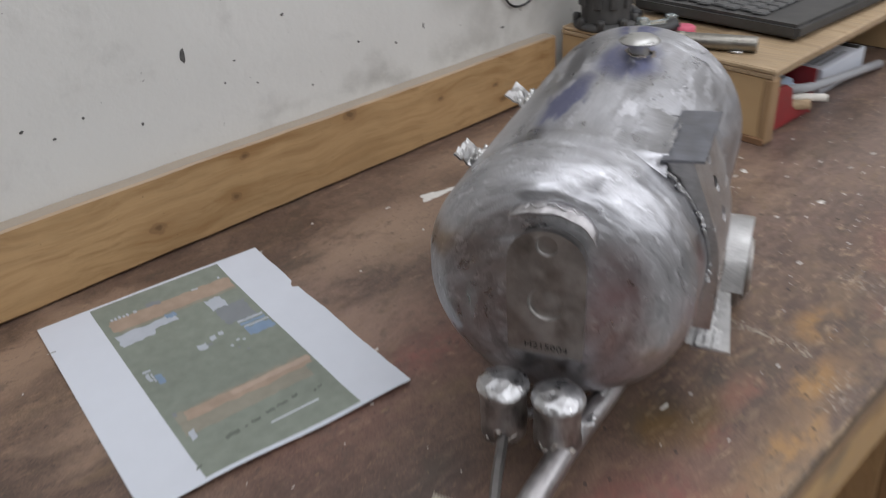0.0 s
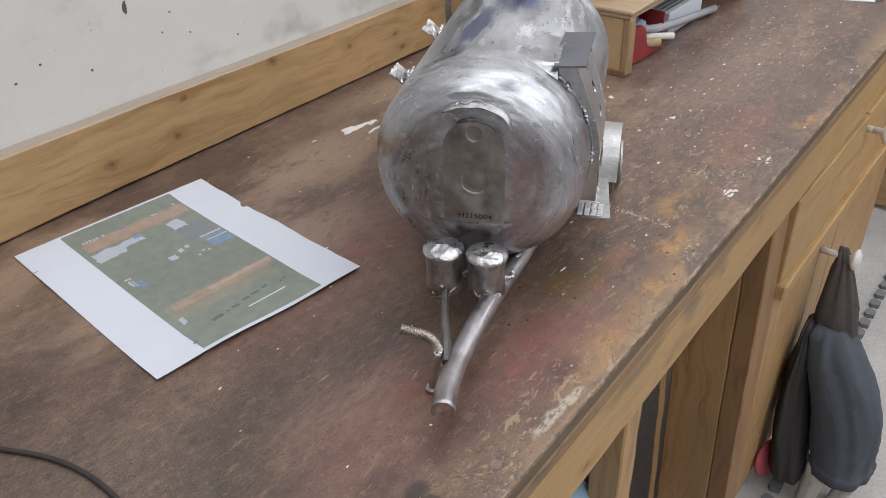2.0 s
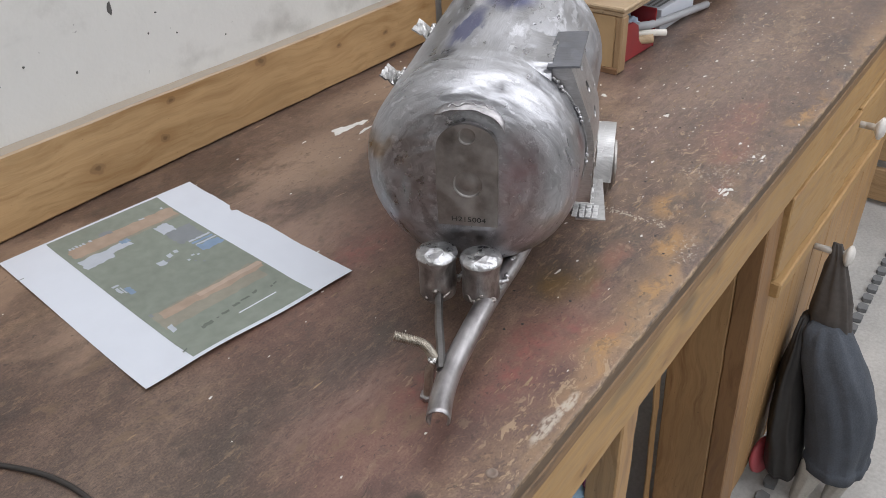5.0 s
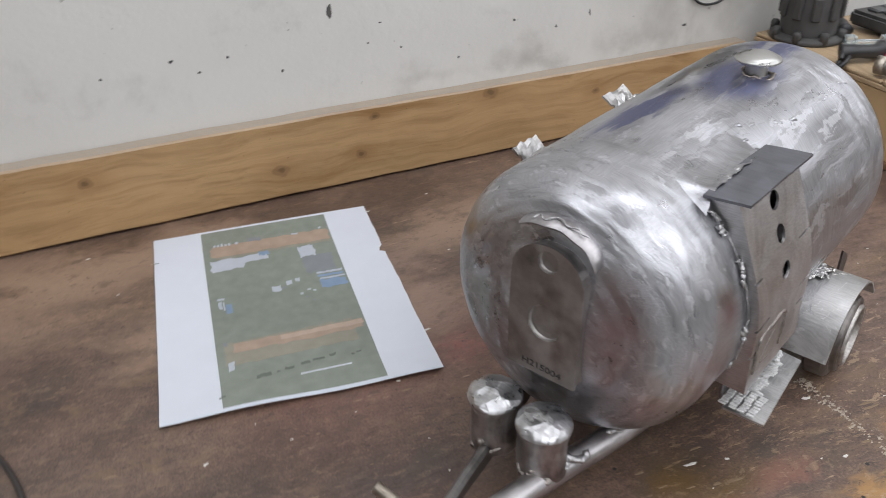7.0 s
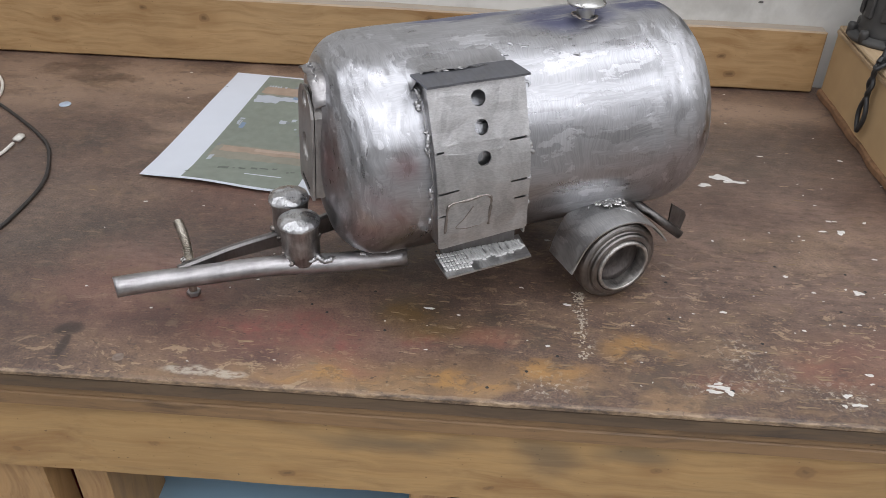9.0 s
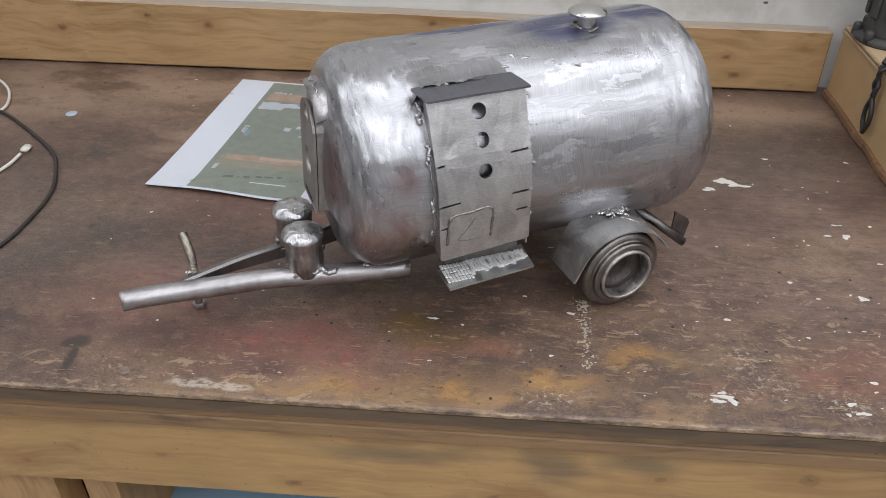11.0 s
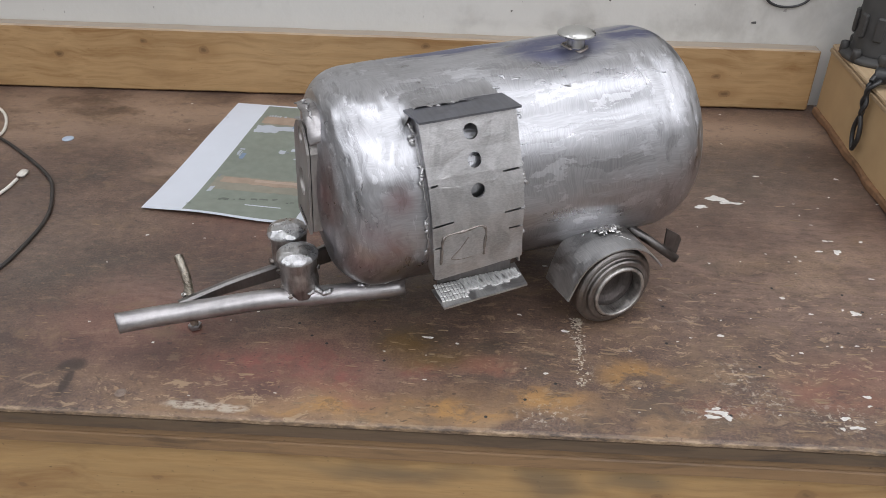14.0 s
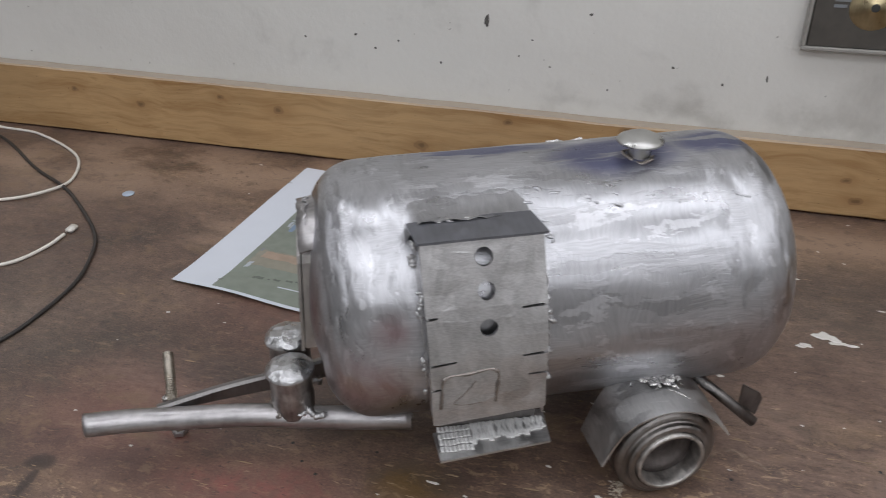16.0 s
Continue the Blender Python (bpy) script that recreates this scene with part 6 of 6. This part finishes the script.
for j in range(9):
    for i in range(14):
        k = new("key", me)
        k.parent = kb
        k.location = (-0.143 + 0.0205 * i + (0.005 if j % 2 else 0), -0.065 + 0.0205 * j, 0.0215)

# loose things on the riser
h = thing("strap_handle", (0.99, 0.61, RB), "black curved plastic handle with a braided wrist strap", "handle")
part("grip", tube(smooth_line([(-0.053, -0.008, 0.011), (-0.038, -0.017, 0.013), (-0.018, -0.021, 0.011), (0.000, -0.018, 0.011)], 6), lambda t: 0.0105 - 0.003 * math.sin(t * 3.1), 14), M_BLACK, h, "", True)
for ph in (0.0, math.pi):
    pts = []
    for i in range(60):
        t = i / 59
        loop = 0.0018 + (0.0085 * math.sin((t - 0.5) / 0.5 * math.pi) if t > 0.5 else 0)
        tw = ph + (t * 22 if t < 0.5 else 11)
        pts.append(Vector((-0.0618 - 0.0012 * math.cos(tw) + (0.010 * (1 - t / 0.10) if t < 0.10 else 0), -0.018 - 0.006 * t + loop * math.sin(ph + 1.57) + 0.0018 * math.sin(tw), 0.010 - 0.082 * t)))
    part("strap", tube(pts, 0.0027, 8), M_BLACK, h, "", True)
part("strap_link", tube(smooth_line([(-0.050, -0.010, 0.014), (-0.056, -0.014, 0.013), (-0.0605, -0.0175, 0.008)], 6), 0.003, 8), M_BLACK, h, "", True)
lever = thing("black_lever", (1.012, 0.668, RB), "short black plastic lever lying behind the clip", "lever")
part("lever", tube(smooth_line([(-0.006, -0.006, 0.010), (0.004, 0.010, 0.013), (0.010, 0.030, 0.012), (0.022, 0.046, 0.011)], 6), lambda t: 0.0098 - 0.0025 * math.sin(t * 5), 14), M_BLACK, lever, "", True)
pipe = thing("metal_pipe", pose(0.940, 0.554, RT, 0, 0, -67), "short worn grey metal pipe with a brassy end", "pipe")
m = Matrix.Translation((0, 0, 0.0102)) @ Euler((0, math.pi / 2, 0)).to_matrix().to_4x4()
part("tube", lathe([(0.0078, 0.0), (0.0094, 0.0), (0.0097, 0.002), (0.0097, 0.095), (0.0094, 0.097), (0.0078, 0.097), (0.0078, 0.0)], 32, None, m), mottled_metal("old_pipe_steel", (0.30, 0.285, 0.255), 0.36, 0.3, 50.0), pipe, "", True)
part("collar", lathe([(0.0098, 0.0005), (0.0102, 0.0005), (0.0102, 0.010), (0.0098, 0.010)], 32, None, m, True), M_BRASS, pipe, "", True)
pink = thing("pink_pad", (1.000, 0.580, RB), "small round pink foam pad", "pad")
part("pad", lathe([(0, 0), (0.0125, 0), (0.0140, 0.002), (0.0135, 0.009), (0.011, 0.011), (0, 0.0113)], 32), M_PINK, pink, "", True)
mg, ntg, bg = material("clear_plastic", (0.86, 0.95, 0.97), 0.08)
bg.inputs["Transmission Weight"].default_value = 0.75
clip = thing("clear_clip", pose(1.014, 0.632, RB, 0, 0, -28), "clear plastic clip with two square ends", "clip")
part("bar", box((-0.022, -0.004, 0.0002), (0.022, 0.004, 0.006), 0.001), mg, clip)
for x in (-0.021, 0.021):
    part("end_block", box((x - 0.006, -0.0065, 0.0), (x + 0.006, 0.0065, 0.012), 0.0015), mg, clip)
wash = thing("steel_washer", (0.968, 0.485, RT), "shiny bent steel washer lying on the riser", "washer")
part("ring", lathe([(0.0045, 0.0), (0.0098, 0.0), (0.0102, 0.0012), (0.0092, 0.0030), (0.006, 0.0036), (0.0045, 0.0026)], 32, None, Matrix(), True), M_CAP, wash, "", True)

# red bin with scraps under the riser
redbin = thing("red_bin", pose(0.958, 0.428, 0.9, 0, 0, -2), "red plastic bin full of offcuts under the riser", "bin")
for lo, hi in (((0.003, 0.003, 0.001), (0.105, 0.20, 0.004)), ((0, 0.0, 0.001), (0.0029, 0.203, 0.060)), ((0.1051, 0.0, 0.001), (0.108, 0.203, 0.060)), ((0.003, 0.2001, 0.001), (0.105, 0.203, 0.060))):
    part("side", box(lo, hi, 0.001), M_RED, redbin)
bm = slab([(0.003, 0.004), (0.105, 0.004), (0.105, 0.030), (0.097, 0.018), (0.070, 0.014), (0.058, 0.024), (0.050, 0.050), (0.036, 0.058), (0.003, 0.060)], -0.0015, 0.0015)
bmesh.ops.transform(bm, matrix=pose(0, 0.0015, 0.0, 90, 0, 0), verts=bm.verts)
part("front", bm, M_RED, redbin)
for pts, r, mat, name, lab in [(((1.018, 0.470, 0.940), (1.050, 0.428, 0.938), (1.285, 0.430, 0.9065)), 0.0062, M_PIPE, "plastic_pipe", "grey plastic pipe sticking out of the red bin"), (((0.985, 0.490, 0.932), (1.062, 0.405, 0.927)), 0.0050, M_CABLE_W, "plastic_tube", "short white plastic tube in the red bin"), (((0.975, 0.50, 0.913), (1.045, 0.418, 0.921)), 0.007, M_PLYTOP, "dowel", "short wooden dowel in the red bin")]:
    t = thing(name, pts[0], lab, name.replace("_", " "))
    part("rod", tube(smooth_line([Vector(p) - Vector(pts[0]) for p in pts], 3) if len(pts) > 2 else [Vector(p) - Vector(pts[0]) for p in pts], r, 16), mat, t, "", True)
rag = thing("blue_rag", (1.040, 0.462, 0.936), "crumpled pale blue rag in the red bin", "rag")
bm = bmesh.new()
bmesh.ops.create_icosphere(bm, subdivisions=4, radius=0.02)
for v in bm.verts:
    d = v.co.normalized()
    v.co = Vector((d.x * 1.2, d.y, d.z * 0.7)) * 0.018 * (1 + 0.4 * noise.noise(d * 3) + 0.15 * noise.noise(d * 9))
part("cloth", bm, plain("pale_blue_cloth", (0.42, 0.50, 0.62), 0.9, 0, 0.15, 120.0), rag, "", True)
carton = thing("printed_carton", pose(1.125, 0.442, 0.9, 0, 0, 0), "flat pale printed carton lying under the riser", "carton")
part("body", box((0, 0, 0.0005), (0.130, 0.12, 0.038), 0.001), M_PAPER, carton)
for i in range(5):
    part("print_bar", box((0.012, 0.010 + 0.009 * i, 0.0381), (0.09 - 0.012 * (i % 3), 0.014 + 0.009 * i, 0.0384), 0), M_GREYINK, carton)
part("dark_label", box((0.112, 0.004, 0.0381), (0.126, 0.034, 0.0385), 0), M_BLACK, carton)

# newspapers beyond the riser
news = thing("newspaper_pile", pose(1.62, 0.40, 0.9, 0, 0, 20), "pile of white newspapers with grey print", "newspaper")
for i in range(4):
    bm = box((-0.19, -0.13, 0.0015 * i + 0.0002), (0.19, 0.13, 0.0015 * i + 0.0015), 0.0004)
    bmesh.ops.transform(bm, matrix=pose(0.004 * i, -0.003 * i, 0, 0, 0, i * 1.5 - 2), verts=bm.verts)
    part("sheet", bm, M_PAPER, news)
for i in range(9):
    part("print_bar", box((-0.18, -0.118 + 0.026 * i, 0.0061), (0.02 if i % 3 else 0.15, -0.110 + 0.026 * i, 0.0064), 0), M_GREYINK, news)

# ---- on the wall ----
panel = thing("wall_panel", (0.80, WALL_Y, 1.083), "dark framed panel with a round brass dial on the wall", "wall panel")
part("board", box((-0.070, -0.009, 0.004), (0.115, -0.001, 0.168), 0.001), plain("dark_grey_board", (0.075, 0.068, 0.06), 0.5, 0, 0.25, 60.0), panel)
M_FRAME = plain("grey_frame", (0.28, 0.27, 0.25), 0.45, 0, 0.2, 60.0)
for lo, hi in (((-0.075, -0.012, 0.0), (0.12, -0.0005, 0.004)), ((-0.075, -0.012, 0.168), (0.12, -0.0005, 0.172)), ((-0.075, -0.012, 0.0041), (-0.071, -0.0005, 0.1679)), ((0.116, -0.012, 0.0041), (0.12, -0.0005, 0.1679))):
    part("frame_strip", box(lo, hi, 0.0008), M_FRAME, panel)
m = Matrix.Translation((-0.014, -0.009, 0.047)) @ Euler((math.pi / 2, 0, 0)).to_matrix().to_4x4()
dial = part("dial", lathe([(0, 0.004), (0.005, 0.004), (0.006, 0.0025), (0.011, 0.003), (0.0125, 0.001), (0.017, 0.0022), (0.0185, 0.0006), (0.022, 0.0012), (0.0235, 0.0)], 48, None, m), M_DIAL, panel, "round brass dial with concentric rings", True)
# dark disc on the dial, painted in place of a hole
part("dial_hole", lathe([(0, 0.0046), (0.004, 0.0046), (0.0042, 0.0042)], 24, None, m), M_HOLE, dial)
for i in range(3):
    part("print_bar", box((-0.052, -0.0098, 0.045 + 0.006 * i), (-0.040 + 0.003 * i, -0.0092, 0.048 + 0.006 * i), 0), M_GREYINK, panel)
loop = thing("wire_loop", (0.874, WALL_Y, 1.03), "thin black wire hanging in a loop on the wall", "wire")
part("wire", tube(smooth_line([(-0.05, -0.004, 0.30), (-0.047, -0.004, 0.16), (-0.044, -0.004, 0.06), (-0.028, -0.004, 0.014), (0.0, -0.004, 0.002), (0.028, -0.004, 0.014), (0.043, -0.004, 0.06), (0.045, -0.004, 0.16), (0.03, -0.004, 0.30)], 8), 0.0016, 8), M_BLACK, loop, "", True)

# ---- under the bench ----
tub = thing("blue_tub", (0.168, 0.272, 0.096), "pale blue plastic bin with a domed lid under the bench", "bin")
bm = slab([(-0.098, -0.096), (0.098, -0.096), (0.098, 0.434), (-0.098, 0.434)], 0.002, 0.308)
for v in bm.verts:
    y, z, x = v.co
    v.co = Vector((x, y, z))
part("body", bm, M_BLUE, tub)
bm = bmesh.new()
rings = []
for x, r in ((0.0, 0.080), (0.0, 0.090), (0.004, 0.097), (0.012, 0.100), (0.298, 0.100), (0.306, 0.097), (0.310, 0.090), (0.310, 0.080)):
    rings.append([bm.verts.new((x, r * math.copysign(abs(math.cos(math.pi * k / 36)) ** 0.5, 18 - k), 0.4345 + (r + 0.004) * abs(math.sin(math.pi * k / 36)) ** 0.5)) for k in range(37)])
for a, b in zip(rings, rings[1:]):
    for k in range(36):
        bm.faces.new((a[k], a[k + 1], b[k + 1], b[k]))
for ring in (rings[0], rings[-1]):
    bm.faces.new(ring)
for a, b in zip(rings, rings[1:]):
    bm.faces.new((a[0], b[0], b[-1], a[-1]))
part("lid", bm, M_BLUE, tub, "smooth domed lid", True)

cab = thing("drawer_cabinet", (0.60, 0.36, 0.0), "magenta card drawer cabinet with white handles and flowers", "drawers")
part("body", box((-0.086, -0.14, 0.0), (0.043, 0.16, 0.722), 0.003), M_MAGENTA, cab)
for i in range(11):
    z = 0.562 - 0.048 * i
    dr = part("drawer", box((-0.083, -0.146, z + 0.002), (0.026, -0.1401, z + 0.044), 0.002), M_MAGENTA, cab)
    part("handle", box((-0.080, -0.157, z + 0.034), (0.016, -0.1462, z + 0.043), 0.002), M_WHITE, dr, "white shelf-like handle")
part("latch", box((-0.076, -0.150, 0.622), (-0.058, -0.1403, 0.690), 0.002), M_TUBE, cab, "steel hasp")


def flower(x, z, s, mat):
    bm = bmesh.new()
    for i in range(6):
        a = 2 * math.pi * i / 6
        lathe([(s * 0.26, 0), (s * 0.34, 0.0006), (s * 0.42, 0)], 14, bm, Matrix.Translation((x + s * 0.55 * math.cos(a), -0.1408, z + s * 0.55 * math.sin(a))) @ Euler((math.pi / 2, 0, 0)).to_matrix().to_4x4())
    return part("flower", bm, mat, cab, "painted flower outline")


flower(-0.018, 0.678, 0.013, M_PINK)
flower(0.006, 0.677, 0.004, M_PINK)
flower(-0.042, 0.677, 0.004, M_PINK)
flower(-0.017, 0.639, 0.011, M_GREYINK)
for x, y, w, d, hgt in ((0.725, 0.42, 0.072, 0.16, 0.60), (0.775, 0.61, 0.120, 0.14, 0.74)):
    bn = thing("storage_bin", (x, y, 0.0), "dark grey plastic storage bin in the shade under the bench", "storage bin", "bins under the bench")
    part("body", box((-w, -d / 2, 0), (w, d / 2, hgt - 0.03), 0.008, None, 2), M_BIN, bn)
    part("lid", box((-w - 0.004, -d / 2 - 0.006, hgt - 0.029), (w + 0.004, d / 2 + 0.006, hgt), 0.006, None, 2), M_BIN, bn)
redbox = thing("red_box", (-0.06, 0.36, 0.0), "red plastic crate under the bench", "crate")
part("body", box((-0.12, -0.15, 0.0), (0.085, 0.15, 0.67), 0.03, None, 4), M_RED, redbox)
redlid = thing("red_dish", (1.20, 0.145, 0.0), "round red plastic dish leaning on the bench front", "dish")
part("disc", lathe([(0, 0), (0.036, 0), (0.041, 0.004), (0.039, 0.010), (0, 0.008)], 36, None, pose(-0.03, 0.0, 0.075, 80, 0, -15)), M_DISH, redlid, "", True)

# hanging clothes
coat = thing("hanging_coat", (1.24, 0.10, 0.0), "dark grey fleece and black oiled cloth hanging from a knob", "coat")


def drape(rows, n=30, fold=0.010, seed=0):
    """Cloth as closed rings: (z, cx, cy, half x, half y) from top to foot."""
    bm = bmesh.new()
    rings = []
    for z, cx, cy, hx, hy in rows:
        ring = []
        for i in range(n):
            a = 2 * math.pi * i / n
            f = 1 + fold / max(hx, hy, 0.01) * (noise.noise(Vector((math.cos(a) * 2.2, math.sin(a) * 2.2, z * 5 + seed))) + 0.25 * noise.noise(Vector((math.cos(a) * 4, math.sin(a) * 4, z * 14 + seed))))
            ring.append(bm.verts.new((cx + hx * f * math.cos(a), cy + hy * f * math.sin(a), z)))
        rings.append(ring)
    for a, b in zip(rings, rings[1:]):
        for i in range(n):
            bm.faces.new((a[i], a[(i + 1) % n], b[(i + 1) % n], b[i]))
    bm.faces.new(rings[0])
    bm.faces.new(rings[-1])
    bmesh.ops.subdivide_edges(bm, edges=bm.edges, cuts=1, use_grid_fill=True)
    for v in bm.verts:
        v.co += noise.noise_vector(v.co * 22 + Vector((seed, 0, 0))) * 0.004
    return bm


part("hood", drape([(0.552, 0.0, 0.020, 0.005, 0.006), (0.505, -0.006, 0.012, 0.014, 0.018), (0.45, -0.012, 0.003, 0.020, 0.030), (0.40, -0.014, -0.002, 0.028, 0.038), (0.355, -0.014, -0.008, 0.030, 0.040)], 32, 0.012, 2), plain("brown_grey_cloth", (0.075, 0.066, 0.060), 0.85, 0, 0.3, 90.0, 0.002), coat, "thin brown-grey cloth hung on the knob")
part("black_cloth", drape([(0.405, -0.020, 0.034, 0.020, 0.008), (0.36, -0.030, 0.032, 0.045, 0.016), (0.28, -0.036, 0.030, 0.055, 0.024), (0.18, -0.045, 0.020, 0.062, 0.034), (0.08, -0.045, 0.006, 0.060, 0.038), (0.055, -0.045, 0.002, 0.052, 0.032)], 36, 0.016, 5), M_APRONCLOTH, coat, "black oiled cloth")
part("fleece", drape([(0.408, -0.030, 0.000, 0.020, 0.024), (0.392, -0.030, -0.006, 0.044, 0.040), (0.350, -0.032, -0.020, 0.056, 0.054), (0.300, -0.034, -0.042, 0.060, 0.062), (0.246, -0.034, -0.060, 0.062, 0.064), (0.180, -0.034, -0.074, 0.062, 0.060), (0.128, -0.034, -0.082, 0.060, 0.055), (0.122, -0.034, -0.083, 0.064, 0.058), (0.100, -0.034, -0.083, 0.062, 0.056)], 56, 0.009, 7), M_CLOTH, coat, "dark navy-grey fleece sleeve with a hem")
for gx, gy in ((-0.055, -0.055), (-0.02, -0.108)):
    part("glove", drape([(0.112, gx, gy, 0.030, 0.022), (0.06, gx - 0.006, gy + 0.004, 0.027, 0.021), (0.02, gx - 0.01, gy + 0.01, 0.022, 0.017), (0.0, gx - 0.012, gy + 0.012, 0.018, 0.014)], 20, 0.008, 9 + gx * 90), M_GLOVE, coat, "beige cloth glove below the fleece")
for o in coat.children:
    o.data.shade_smooth()

# foam mat with jigsaw edge
pts = []
x = 0.7
while x < 2.35:
    pts += [(x, 0.100), (x + 0.012, 0.100), (x + 0.008, 0.118), (x + 0.016, 0.124), (x + 0.032, 0.124), (x + 0.040, 0.118), (x + 0.036, 0.100), (x + 0.05, 0.100)]
    x += 0.05
pts += [(2.36, 0.10), (2.36, -1.0), (0.7, -1.0)]
mat_ob = thing("foam_mat", (0, 0, 0), "grey foam floor mat with jigsaw edges", "mat")
part("mat", slab(pts, 0.0004, 0.012), M_MAT, mat_ob)

# wooden crate beyond the bench
crate = thing("wooden_crate", (2.45, 0.2, 0.0), "rough slatted wooden crate standing on the floor", "crate")
for i in range(5):
    z = 0.02 + 0.135 * i
    part("slat", timber((-0.01, -0.75, z), (0.008, 0.5, z + 0.105), 1, 20, 0.002, 0.002, i), M_CRATE, crate)
for y in (-0.74, -0.12, 0.44):
    part("upright", timber((0.0085, y, 0.0), (0.045, y + 0.06, 0.69), 2, 8, 0.002, 0.002, y * 9), M_CRATE, crate)
    part("corner_post", timber((0.4, y, 0.0), (0.436, y + 0.06, 0.69), 2, 8, 0.002, 0.002, y * 5), M_CRATE, crate)
part("crate_top", timber((-0.012, -0.75, 0.691), (0.44, 0.5, 0.709), 1, 10, 0.002, 0.002, 3), M_CRATE, crate)
